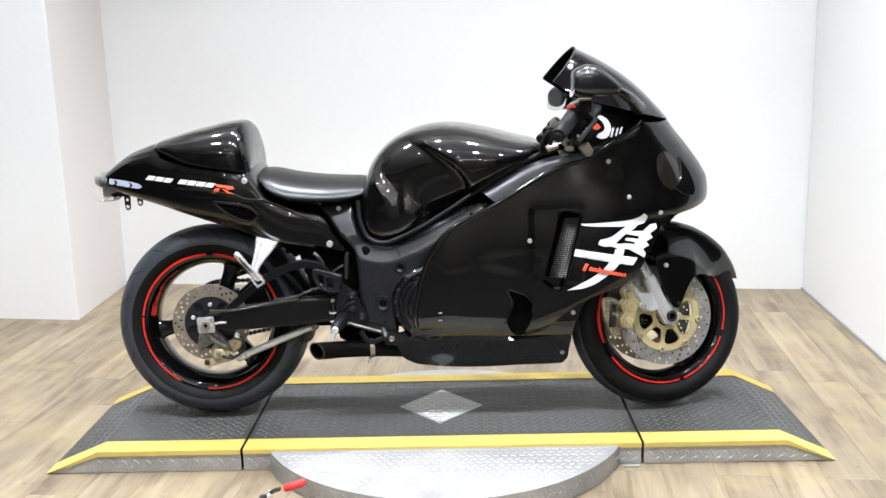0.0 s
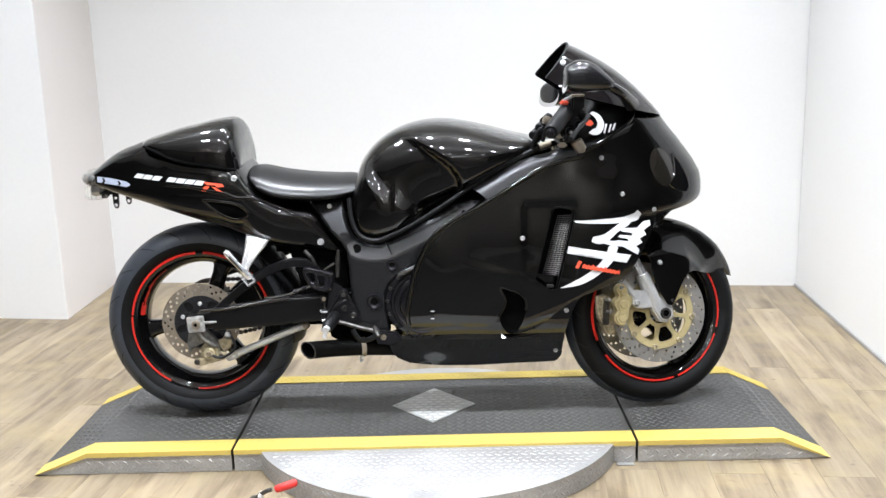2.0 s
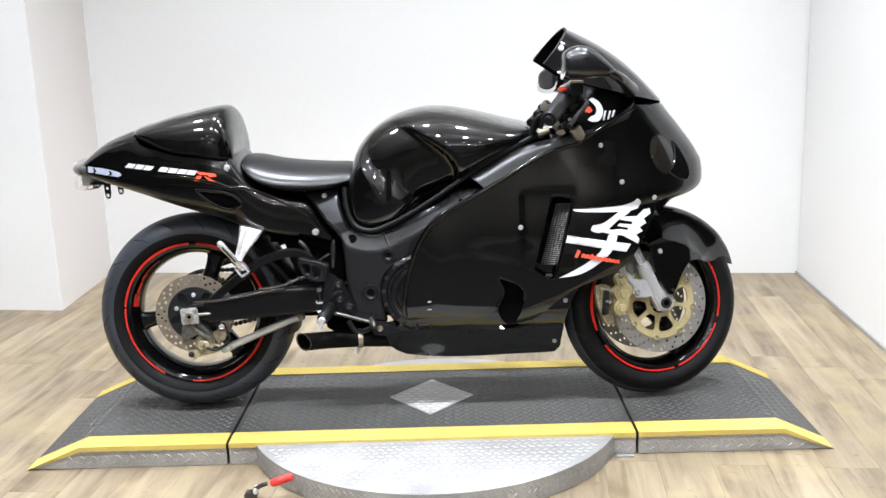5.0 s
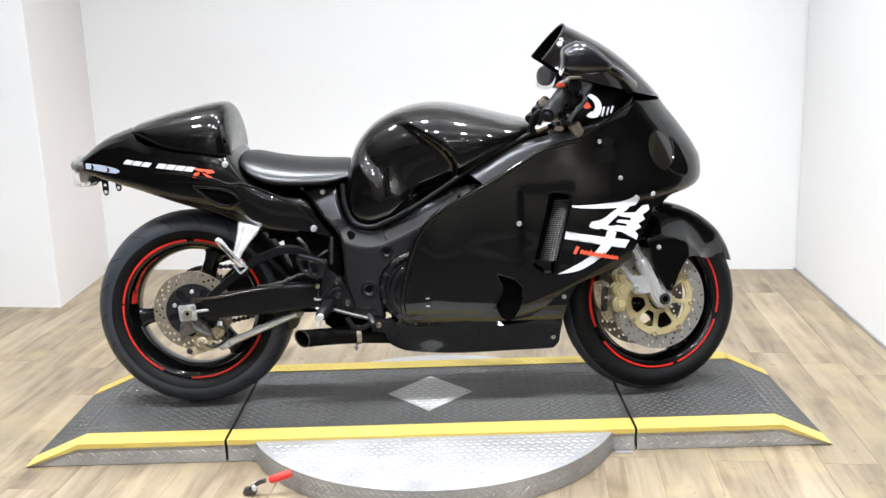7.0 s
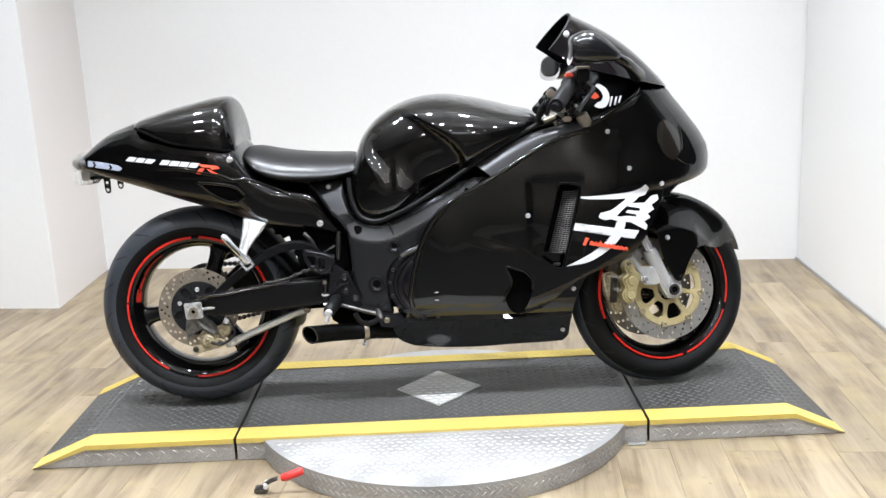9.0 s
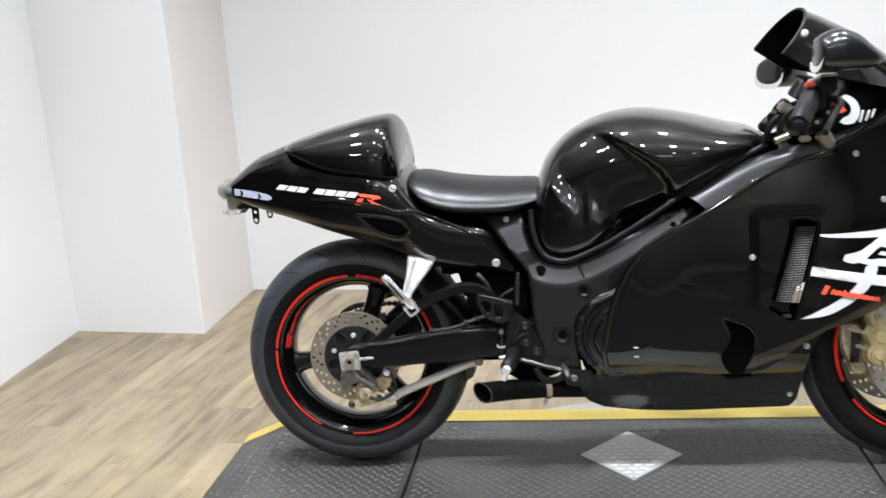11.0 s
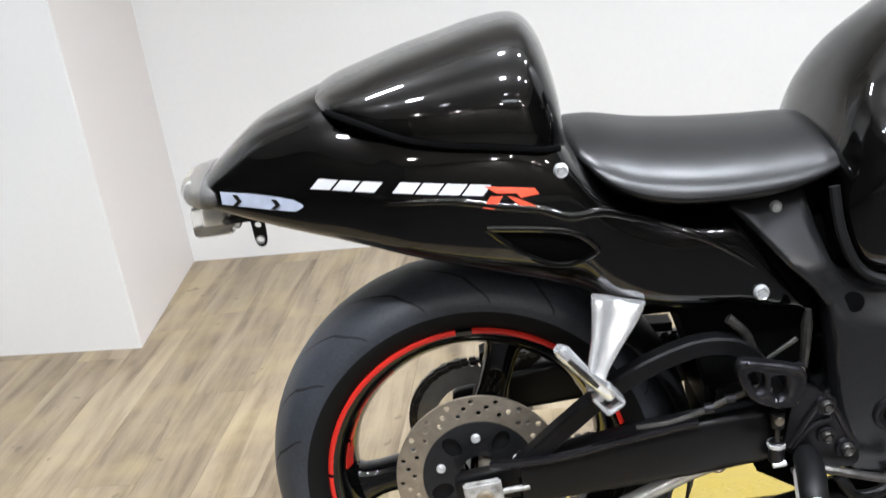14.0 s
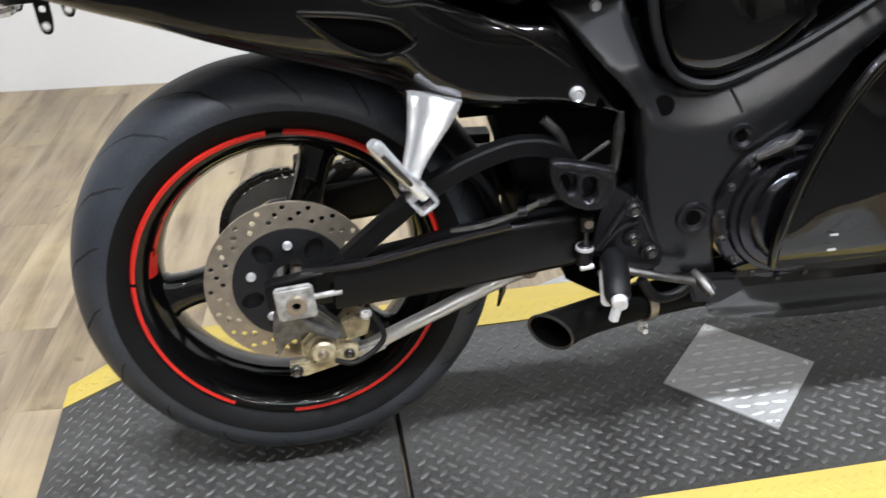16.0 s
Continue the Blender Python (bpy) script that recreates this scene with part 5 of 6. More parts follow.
both("scoop_duct", lambda: sheet(outline(duct, 40), [], 0.012, lambda x, z: mid_y(x, max(z, 0.36)) + 0.016, 0.003), DEEP, "black air duct")
both("scoop_edge", lambda: tube([(x, mid_y(x, z) - 0.001, z) for x, z in ((0.206, 0.345), (0.222, 0.372), (0.227, 0.400), (0.214, 0.436), (0.245, 0.428), (0.270, 0.417), (0.288, 0.392), (0.286, 0.365))], 0.0035, 8, 50), BLACK, "rounded scoop edge", 60)
part("scoop_grille", rod((0.250, -0.178, 0.30), (0.256, -0.180, 0.36), 0.003), ENGINE, bike)

# smoked windscreen
base_c, base_d, base_w = Vector((0.730, 0.912)), Vector((0.43, 0.992)), 0.172
top_c, top_d, top_w = Vector((0.440, 1.136)), Vector((0.358, 1.040)), 0.142
screen_rows = []
for s in np.linspace(0, 1, 22):
    arch = 0.021 * math.sin(math.pi * s)
    c, d, w = base_c.lerp(top_c, s) + Vector((arch * 0.6, arch)), base_d.lerp(top_d, s), base_w + (top_w - base_w) * s
    row = []
    for k in range(41):
        a = math.pi * (k / 40 - 0.5)
        f = 1 - power(math.cos(a), 0.85)
        row.append((c.x + (d.x - c.x) * f, w * math.sin(a), c.y + (d.y - c.y) * f))
    screen_rows.append(row)
inner_rows = [[(x - 0.003, y * 0.985, z - 0.003) for x, y, z in r] for r in screen_rows]
screen = part("windscreen", leaned(loft(screen_rows, closed=False), 0.17), SCREEN, bike, "dark smoked windscreen", sharp=70)
part("inner_face", leaned(loft(inner_rows, closed=False), 0.17), DEEP, screen, "shaded inner face", sharp=70)
rim_top = [Vector(p) for p in screen_rows[-1]]
part("screen_edge", leaned(tube(rim_top, 0.003, 6), 0.17), MATTE, bike)
part("screen_bolt", lathe([(0.0001, -0.004), (0.006, -0.003), (0.0085, 0), (0.0001, 0.001)], 12, close_profile=False), DECAL_WHITE, bike, "pale screen bolt", xf=pose(0.408, -0.120, 1.082, 0, 0, 0))

# cockpit
part("dash", body([(0.40, 0.90, 0.84, 0.12, 3), (0.46, 0.93, 0.84, 0.135, 3), (0.49, 0.972, 0.84, 0.132, 3), (0.56, 0.984, 0.84, 0.11, 3), (0.62, 0.965, 0.86, 0.06, 3), (0.64, 0.93, 0.87, 0.03, 3)], 14, 24), MATTE, bike, "black instrument panel")
for y, r in ((-0.085, 0.037), (0.0, 0.042), (0.085, 0.037)):
    g = part("gauge", lathe([(0.0001, -0.012), (r * 0.86, -0.012), (r * 0.9, -0.018), (r, -0.014), (r, 0.02), (0.0001, 0.02)], 28, close_profile=False), SATIN, bike, xf=pose(0.455, y, 0.925, 58, 0, -90))
    part("dial_face", lathe([(0.0001, -0.0135), (r * 0.84, -0.0135), (r * 0.84, -0.0115), (0.0001, -0.0115)], 28, close_profile=False), DIAL, g, "white dial face", xf=pose(0.455, y, 0.925, 58, 0, -90))
    part("needle", block((r * 0.8, 0.001, 0.003), (r * 0.25, -0.0145, 0), 0), DECAL_RED, g, xf=pose(0.455, y, 0.925, 58, 0, -90))
part("side_dial", plate(corners([[(0.482, 0.936), (0.493, 0.941), (0.513, 0.928), (0.523, 0.908), (0.522, 0.892), (0.512, 0.876), (0.494, 0.873), (0.480, 0.879)], [(0.480, 0.879), (0.488, 0.888), (0.500, 0.893)], [(0.500, 0.893), (0.505, 0.906), (0.498, 0.922), (0.482, 0.936)]]), -0.152, -0.149, 0.0), DIAL, bike, "white crescent decal")
for k, (x, z) in enumerate(((0.526, 0.892), (0.539, 0.891), (0.551, 0.893))):
    part("side_script", plate([(x - 0.004, z - 0.015 + 0.004 * k), (x + 0.001, z - 0.016 + 0.004 * k), (x + 0.007, z + 0.012), (x + 0.002, z + 0.012)], -0.152, -0.149, 0.0), DIAL, bike, "white slanted decal bar")
part("side_mark", plate([(0.470, 0.920), (0.486, 0.917), (0.494, 0.905), (0.484, 0.899), (0.472, 0.902)], -0.1535, -0.152, 0), DECAL_RED, bike, "red decal mark")


def mirror(sgn, shift=Matrix()):
    """A swept mirror housing on its stalk."""
    rows = [(0.392, 1.060, 1.018, 0.030, 2.4), (0.400, 1.078, 1.010, 0.050, 2.5), (0.436, 1.092, 1.004, 0.056, 2.3), (0.475, 1.080, 1.004, 0.046, 2.2), (0.51, 1.050, 1.008, 0.028, 2.1), (0.528, 1.032, 1.016, 0.012, 2.0)]
    m = shift @ Matrix.Translation((0, 0.285 * sgn, 0))
    root = part("mirror", body(rows, 26, 28), MIRROR_SHELL, bike, "black gloss rear-view mirror", xf=m, sharp=60)
    glass = [(0.0, power(math.sin(2 * math.pi * k / 28), 0.8) * 0.052, 0.037 + power(math.cos(2 * math.pi * k / 28), 0.8) * 0.034) for k in range(28)]
    bm = bmesh.new()
    bm.faces.new([bm.verts.new(p) for p in glass])
    part("mirror_glass", bm, MIRROR, root, "mirror glass", xf=m @ Matrix.Translation((0.3895, 0, 1.0)) @ Matrix.Rotation(radians(12), 4, "Y"), smooth=False)
    part("stalk", tube([(0.515, 0.275 * sgn, 1.02), (0.56, 0.235 * sgn, 0.995), (0.60, 0.165 * sgn, 0.960)], [0.013, 0.015, 0.022], 12, 10), BLACK, root, xf=shift)
    return root


mirror(-1)
mirror(1, Matrix.Translation((0.460, 0.315, 0.970)) @ Matrix.Rotation(radians(32), 4, "Z") @ Matrix.Translation((-0.460, -0.285, -1.045)))

# head and position lamps in the nose
for sgn in (-1, 1):
    lens = []
    for s in np.linspace(0.05, 1, 9):
        lens.append([(0.700 + 0.036 * s * math.cos(a) - 0.012 * s * math.sin(a), 0.0, 0.770 + 0.056 * s * math.sin(a)) for a in np.linspace(0, 2 * math.pi, 28, endpoint=False)])
    lens = [[(x, (fairing_y(x, z) - 0.0015 - 0.006 * (1 - ((k + 1) / 9) ** 2)) * -sgn, z) for x, _, z in r] for k, r in enumerate(lens)]
    part("position_lamp", loft(lens, caps=True), LENS, bike, "smoked round position lamp", sharp=60)
    slit = corners([[(0.736, 0.806), (0.760, 0.775), (0.782, 0.730), (0.786, 0.700), (0.775, 0.690)], [(0.775, 0.690), (0.745, 0.702), (0.722, 0.720)], [(0.722, 0.720), (0.738, 0.745), (0.740, 0.780), (0.736, 0.806)]])
    # no opening is cut: a black sheet paints the shade inside the intake
    bm = sheet(slit, [], 0.008, lambda x, z: fairing_y(x, z) - 0.0018, 0.0)
    intake = part("air_intake", bm if sgn < 0 else mirrored(bm), DEEP, bike, "black ram-air intake")
    rim = [(x, fairing_y(x, z) - 0.001, z) for x, z in slit[::2]]
    bm = tube(rim + rim[:1], 0.0028, 6, 60)
    part("intake_rim", bm if sgn < 0 else mirrored(bm), BLACK, intake)
part("headlamp", leaned(body([(0.70, 0.80, 0.69, 0.04, 2.2), (0.775, 0.785, 0.69, 0.07, 2.2), (0.808, 0.765, 0.70, 0.055, 2.1), (0.834, 0.735, 0.71, 0.02, 2)], 18, 24), 0.2), CLEAR, bike, "clear headlamp lens")

# decals on the right side: brush strokes, red bar, tail blocks
def decal(pts, mat, name, label, lift=0.0022, func=None):
    f = func or mid_y
    return part(name, sheet(pts, [], 0.008, lambda x, z: f(x, z) - lift, 0.0), mat, bike, label, sharp=70)


def on_side(x, z):
    return fairing_y(x, z) if z > 0.63 and x > 0.45 else mid_y(x, z)


strokes = [
    corners([[(0.430, 0.629), (0.50, 0.631), (0.57, 0.634), (0.605, 0.642), (0.620, 0.652)], [(0.620, 0.652), (0.632, 0.640), (0.622, 0.622)], [(0.622, 0.622), (0.60, 0.618), (0.55, 0.617), (0.48, 0.620), (0.430, 0.624)]]),
    corners([[(0.572, 0.622), (0.545, 0.604), (0.518, 0.588), (0.487, 0.582)], [(0.487, 0.582), (0.482, 0.568), (0.505, 0.560), (0.530, 0.566)], [(0.530, 0.566), (0.560, 0.592), (0.592, 0.610), (0.60, 0.622), (0.572, 0.622)]]),
    [(0.640, 0.617), (0.660, 0.618), (0.663, 0.604), (0.640, 0.591), (0.648, 0.578), (0.627, 0.568), (0.636, 0.556), (0.616, 0.547), (0.626, 0.534), (0.621, 0.521), (0.606, 0.530), (0.574, 0.549), (0.545, 0.552), (0.515, 0.562), (0.517, 0.573), (0.545, 0.567),
     (0.562, 0.568), (0.592, 0.563), (0.590, 0.570), (0.560, 0.577), (0.566, 0.584), (0.602, 0.578), (0.604, 0.586), (0.568, 0.594), (0.572, 0.603), (0.618, 0.600)],
    [(0.412, 0.556), (0.600, 0.522), (0.586, 0.500), (0.410, 0.534)],
    corners([[(0.532, 0.552), (0.545, 0.556), (0.560, 0.548)], [(0.560, 0.548), (0.545, 0.508), (0.505, 0.470), (0.450, 0.440), (0.388, 0.431)], [(0.388, 0.431), (0.440, 0.456), (0.490, 0.488), (0.520, 0.522), (0.532, 0.552)]]),
]
for k, st in enumerate(strokes):
    decal(st, DECAL_WHITE, "decal_stroke", "silver-white brush-stroke decal", 0.0022 + 0.0002 * k, on_side)
script_top = [(0.4545 + 0.0062 * k, 0.5025 - 0.00145 * k + (0.0022 if k % 2 else -0.0012) + (0.004 if k in (5, 11) else 0.0)) for k in range(19)]
script_low = [(0.4525 + 0.0062 * k, 0.4915 - 0.00135 * k + (0.0012 if k % 2 else -0.0014)) for k in range(19)]
decal(script_top + script_low[::-1], DECAL_RED, "decal_bar", "red script-like decal bar", 0.0062, on_side)
decal([(0.4335, 0.4915), (0.4425, 0.4895), (0.4525, 0.5105), (0.4435, 0.5135)], DECAL_RED, "decal_bar", "red slanted decal bar", 0.0064, on_side)


TAIL_FINE = spline(tail_rows, 400)


def tail_y(x, z):
    r = TAIL_FINE[np.argmin(abs(TAIL_FINE[:, 0] - x))]
    zc = r[2] + r[5] * (r[1] - r[2])
    h, e = ((r[1] - zc), r[4]) if z >= zc else ((zc - r[2]), r[6])
    t = min(0.999, abs((z - zc) / h))
    y = -r[3] * (1 - t ** e) ** (1 / e)
    return y + (LEAN * z - LEAN_FOOT) * (1 + y / 0.13)


def tail_blocks(x0, x1, z0, z1, slant, hgt, n, mat, label, widths=0.8):
    for k in range(n):
        a, b = x0 + (x1 - x0) * k / n, x0 + (x1 - x0) * (k + widths) / n
        za, zb = z0 + (z1 - z0) * k / n, z0 + (z1 - z0) * (k + widths) / n
        pts = [(a, za), (b, zb), (b + slant, zb + hgt), (a + slant, za + hgt)]
        part("tail_decal", sheet(pts, [], 0.01, lambda x, z: tail_y(x, z) - 0.0016, 0.0), mat, tail, label, sharp=70)


tail_blocks(-0.880, -0.795, 0.776, 0.7665, 0.013, 0.0122, 3, DECAL_WHITE, "silver-white block decal", 0.88)
tail_blocks(-0.776, -0.662, 0.765, 0.752, 0.012, 0.0128, 4, DECAL_WHITE, "silver-white block decal", 0.89)
for pts in ([(-0.662, 0.764), (-0.602, 0.756), (-0.597, 0.748), (-0.620, 0.746), (-0.624, 0.752), (-0.648, 0.754)], [(-0.656, 0.751), (-0.641, 0.750), (-0.653, 0.734), (-0.667, 0.737)], [(-0.636, 0.750), (-0.624, 0.746), (-0.598, 0.731), (-0.620, 0.735)]):
    part("tail_decal", sheet(pts, [], 0.01, lambda x, z: tail_y(x, z) - 0.0018, 0.0), DECAL_RED, tail, "red letter-like decal", sharp=70)
ridge_line = spline([(-0.80, 0.750), (-0.757, 0.750), (-0.704, 0.748), (-0.643, 0.736), (-0.60, 0.728), (-0.564, 0.713), (-0.525, 0.711), (-0.476, 0.690), (-0.431, 0.670), (-0.387, 0.648), (-0.352, 0.622), (-0.320, 0.594)], 90)
ridge_path = [(float(x), tail_y(x, z) + 0.0035, float(z)) for x, z in ridge_line]
ridge_size = [0.0018 + 0.0052 * math.sin(math.pi * k / 89) ** 0.5 for k in range(90)]
part("tail_ridge", tube(ridge_path, ridge_size, 14), BLACK, tail, "rounded crease along the flank", sharp=80)
scoop = corners([[(-0.665, 0.709), (-0.61, 0.704), (-0.56, 0.692), (-0.530, 0.666)], [(-0.530, 0.666), (-0.555, 0.650), (-0.585, 0.650), (-0.625, 0.672), (-0.665, 0.709)]])
for sgn in (-1, 1):
    # flat black sheet in place of a hollow, painting the scoop's inner shade
    bm = sheet(scoop, [], 0.01, lambda x, z: tail_y(x, z) - 0.0012, 0.0)
    sc = part("tail_scoop", bm if sgn < 0 else mirrored(bm), DEEP, tail, "black side scoop")
    rim = [(x, tail_y(x, z) - 0.001, z) for x, z in scoop[::3]]
    bm = tube(rim + rim[:1], 0.0042, 10, 80)
    part("scoop_rim", bm if sgn < 0 else mirrored(bm), BLACK, sc)

# tail lamps, plate bracket and the painted reflection on the flanks
tl = part("tail_lamp", leaned(body([(-1.078, 0.768, 0.758, 0.014, 2.0), (-1.073, 0.780, 0.747, 0.032, 2.1), (-1.060, 0.787, 0.740, 0.050, 2.2), (-1.042, 0.790, 0.738, 0.064, 2.3), (-1.026, 0.791, 0.738, 0.0715, 2.3), (-1.012, 0.788, 0.741, 0.0735, 2.3)], 24, 36), 0.12), GLASS, tail, "clear domed tail lamp lens", sharp=60)
part("lamp_bowl", leaned(body([(-1.058, 0.780, 0.748, 0.030, 2.1), (-1.046, 0.784, 0.743, 0.048, 2.2), (-1.028, 0.784, 0.743, 0.058, 2.3), (-1.016, 0.778, 0.749, 0.058, 2.3)], 14, 24), 0.12), CLEAR, tl, "pale brownish lamp bowl")
for dx, dy, dz, r in ((-1.050, 0.000, 0.760, 0.014), (-1.026, -0.028, 0.757, 0.011)):
    part("reflector", lathe([(0.0001, 0.004), (r * 0.5, 0.0), (r * 0.85, -0.006), (r, -0.010), (r * 1.05, -0.008), (r, 0.006), (0.0001, 0.008)], 24, close_profile=False), DECAL_WHITE, tl, "bright round reflector", xf=pose(dx, dy + 0.010, dz, 0, 0, -38))
# no lamp here: the strip paints a bluish reflection onto the gloss flank
for sgn in (-1, 1):
    strip = corners([[(-1.004, 0.777), (-0.95, 0.772), (-0.905, 0.763)], [(-0.905, 0.763), (-0.893, 0.754), (-0.905, 0.747)], [(-0.905, 0.747), (-0.95, 0.753), (-1.004, 0.760)], [(-1.004, 0.760), (-1.004, 0.777)]])
    bm = sheet(strip, [], 0.008, lambda x, z: tail_y(x, z) - 0.002, 0.0)
    sheen_strip = part("side_lamp", bm if sgn < 0 else mirrored(bm), SHEEN_BLUE, tail, "pale blue strip that paints a light panel's reflection")
    for x0 in (-0.987, -0.935):
        bm = sheet([(x0, 0.7755 - 0.16 * (x0 + 1.0)), (x0 + 0.007, 0.775 - 0.16 * (x0 + 1.0)), (x0 + 0.012, 0.766 - 0.14 * (x0 + 1.0)), (x0 + 0.004, 0.758 - 0.1 * (x0 + 1.0)), (x0 - 0.003, 0.759 - 0.1 * (x0 + 1.0)), (x0 + 0.005, 0.766 - 0.14 * (x0 + 1.0))], [], 0.006, lambda x, z: tail_y(x, z) - 0.003, 0.0)
        part("lamp_divider", bm if sgn < 0 else mirrored(bm), LENS, sheen_strip, "dark slanted divider")
plate_lamp = part("plate_lamp", leaned(body([(-1.066, 0.738, 0.700, 0.030, 4), (-1.062, 0.742, 0.696, 0.036, 5), (-1.020, 0.742, 0.696, 0.036, 5), (-1.014, 0.738, 0.700, 0.030, 4)], 10, 24), 0.12), GLASS, tail, "clear plastic plate lamp")
part("lamp_core", leaned(body([(-1.054, 0.738, 0.710, 0.016, 3), (-1.050, 0.740, 0.708, 0.020, 3), (-1.028, 0.740, 0.708, 0.020, 3), (-1.024, 0.738, 0.710, 0.016, 3)], 8, 16), 0.12), SILVER, plate_lamp, "silver lamp core")
part("plate_bracket", block((0.085, 0.10, 0.010), (-0.985, 0.058, 0.716), 0.003), MATTE, tail)
for x, y in ((-0.986, 0.040), (-0.972, 0.118)):
    link = outline([(x - 0.009, 0.714), (x + 0.007, 0.714), (x + 0.009, 0.692), (x + 0.007, 0.668), (x, 0.662), (x - 0.008, 0.668), (x - 0.010, 0.690)], 36)
    tab = part("bracket_tab", sheet(link, [ring_loop(x - 0.001, 0.695, 0.0048, 16), ring_loop(x - 0.001, 0.673, 0.0052, 16)], thick=0.004, depth=lambda px, pz, at=y: at, grid=False), MATTE, tail, "black slotted bracket tab")
    part("tab_eyelet", lathe([(0.0048, -0.0015), (0.0068, -0.0015), (0.0068, 0.001), (0.0048, 0.001)], 18, (x - 0.001, y, 0.673)), CHROME, tab)
part("lamp_wire", tube([(-1.026, 0.036, 0.726), (-1.022, 0.030, 0.706), (-1.012, 0.032, 0.698), (-1.004, 0.036, 0.712), (-0.996, 0.040, 0.722)], 0.0016, 6, 16), MATTE, tail)

# bolts on the bodywork
for x, z in ((0.280, 0.583), (0.575, 0.701), (0.672, 0.650), (0.516, 0.806)):
    bolt("fairing_bolt", x, on_side(x, z) + 0.001, z, bike, 0.0075, CHROME, 0.005)
bolt("belly_bolt", 0.412, belly_y(0.412, 0.352), 0.352, bike, 0.0075, CHROME, 0.006)
bolt("belly_bolt", 0.383, belly_y(0.383, 0.215), 0.215, bike, 0.0075, CHROME, 0.006)
bolt("tail_bolt", -0.568, tail_y(-0.568, 0.771), 0.771, tail, 0.0095, CHROME, 0.008)
bolt("panel_bolt", -0.324, tail_y(-0.324, 0.568) - 0.001, 0.568, tail, 0.0105, CHROME, 0.008)
bolt("seat_bolt", -0.295, frame_y(-0.295, 0.672), 0.672, bike, 0.008, CHROME, 0.006)

# pillion foot rests
for sgn in (-1, 1):
    rings = []
    for x, y, z, w in spline([(-0.510, -0.128, 0.590, 0.034), (-0.513, -0.132, 0.582, 0.0325), (-0.519, -0.138, 0.566, 0.028), (-0.532, -0.149, 0.540, 0.0195), (-0.547, -0.158, 0.508, 0.013), (-0.553, -0.163, 0.484, 0.0125)], 22):
        ring = []
        for k in range(32):
            c, s = power(math.cos(2 * math.pi * k / 32), 0.6), power(math.sin(2 * math.pi * k / 32), 0.6)
            flute = 0.30 * w * math.exp(-((c + 0.05) / 0.42) ** 2) if s < 0 else 0.0
            ring.append((x + w * c, y + (0.006 + 0.2 * w) * s + flute, z - w * 0.25 * c))
        rings.append(ring)
    bm = loft(rings)
    rest = part("pillion_rest", bm if sgn < 0 else mirrored(bm), POLISHED, bike, "polished aluminium pillion foot rest bracket", sharp=50)
    bm = tube([(-0.534, -0.166, 0.474), (-0.540, -0.170, 0.482), (-0.566, -0.180, 0.518), (-0.592, -0.188, 0.556), (-0.597, -0.19, 0.563)], [0.008, 0.010, 0.0085, 0.0105, 0.007], 12)
    part("pillion_peg", bm if sgn < 0 else mirrored(bm), POLISHED, rest, "folded aluminium peg")
    tilt = Matrix.Translation((-0.538, -0.169, 0.472)) @ Matrix.Rotation(radians(55), 4, "Y")
    hinge = joined(*[block(size, at, 0.002) for size, at in (((0.034, 0.020, 0.005), (0, 0, 0.0125)), ((0.034, 0.020, 0.005), (0, 0, -0.0125)), ((0.006, 0.020, 0.026), (0.015, 0, 0)), ((0.012, 0.014, 0.020), (-0.010, 0, 0)))])
    hinge.transform(tilt)
    part("peg_hinge", hinge if sgn < 0 else mirrored(hinge), POLISHED, rest, "open aluminium peg clevis")
    bm = tube([(-0.552, -0.1845, 0.500), (-0.570, -0.190, 0.525), (-0.586, -0.196, 0.548)], [0.003, 0.0042, 0.003], 8)
    part("peg_groove", bm if sgn < 0 else mirrored(bm), CHAIN, rest)

# rider foot rest, heel guard, brake pedal
plate_line = corners([[(-0.300, 0.476), (-0.286, 0.480), (-0.284, 0.452)], [(-0.284, 0.452), (-0.260, 0.434), (-0.239, 0.394), (-0.213, 0.345)], [(-0.213, 0.345), (-0.212, 0.328), (-0.222, 0.320), (-0.250, 0.322), (-0.300, 0.347)], [(-0.300, 0.347), (-0.309, 0.361), (-0.302, 0.413), (-0.292, 0.440), (-0.300, 0.476)]])
hanger = part("foot_rest_hanger", sheet(plate_line, [], 0.012, lambda x, z: -0.157 + 0.15 * (x + 0.26) ** 2, 0.009), ENGINE, bike, "dark grey cast foot rest hanger", sharp=50)
for rib in ([(-0.256, 0.432), (-0.277, 0.406), (-0.292, 0.380), (-0.304, 0.360)], [(-0.250, 0.396), (-0.262, 0.394), (-0.276, 0.387), (-0.290, 0.372), (-0.300, 0.360)], [(-0.254, 0.430), (-0.238, 0.396), (-0.215, 0.345)]):
    part("hanger_rib", tube([(x, -0.158, z) for x, z in rib], 0.0045, 8, 16), ENGINE, hanger)
heel_line = outline([(-0.369, 0.503), (-0.338, 0.498), (-0.306, 0.489), (-0.288, 0.480), (-0.286, 0.459), (-0.297, 0.434), (-0.315, 0.428), (-0.342, 0.436), (-0.361, 0.453), (-0.373, 0.481)], 48)
heel_holes = [outline([(-0.358, 0.483), (-0.341, 0.481), (-0.340, 0.461), (-0.350, 0.458)], 16), outline([(-0.329, 0.475), (-0.313, 0.473), (-0.314, 0.447), (-0.328, 0.447)], 16)]
RIM_LOOPS = [np.array(h) for h in (heel_line, *heel_holes)]


def heel_y(x, z):
    """The guard's face with raised, rounded rims."""
    d = min(float(np.hypot(*(h - (x, z)).T).min()) for h in RIM_LOOPS)
    return -0.170 + 0.004 * math.cos(min(1.0, abs(d - 0.004) / 0.006) * math.pi / 2) * -1 + (0.003 if d < 0.0015 else 0)


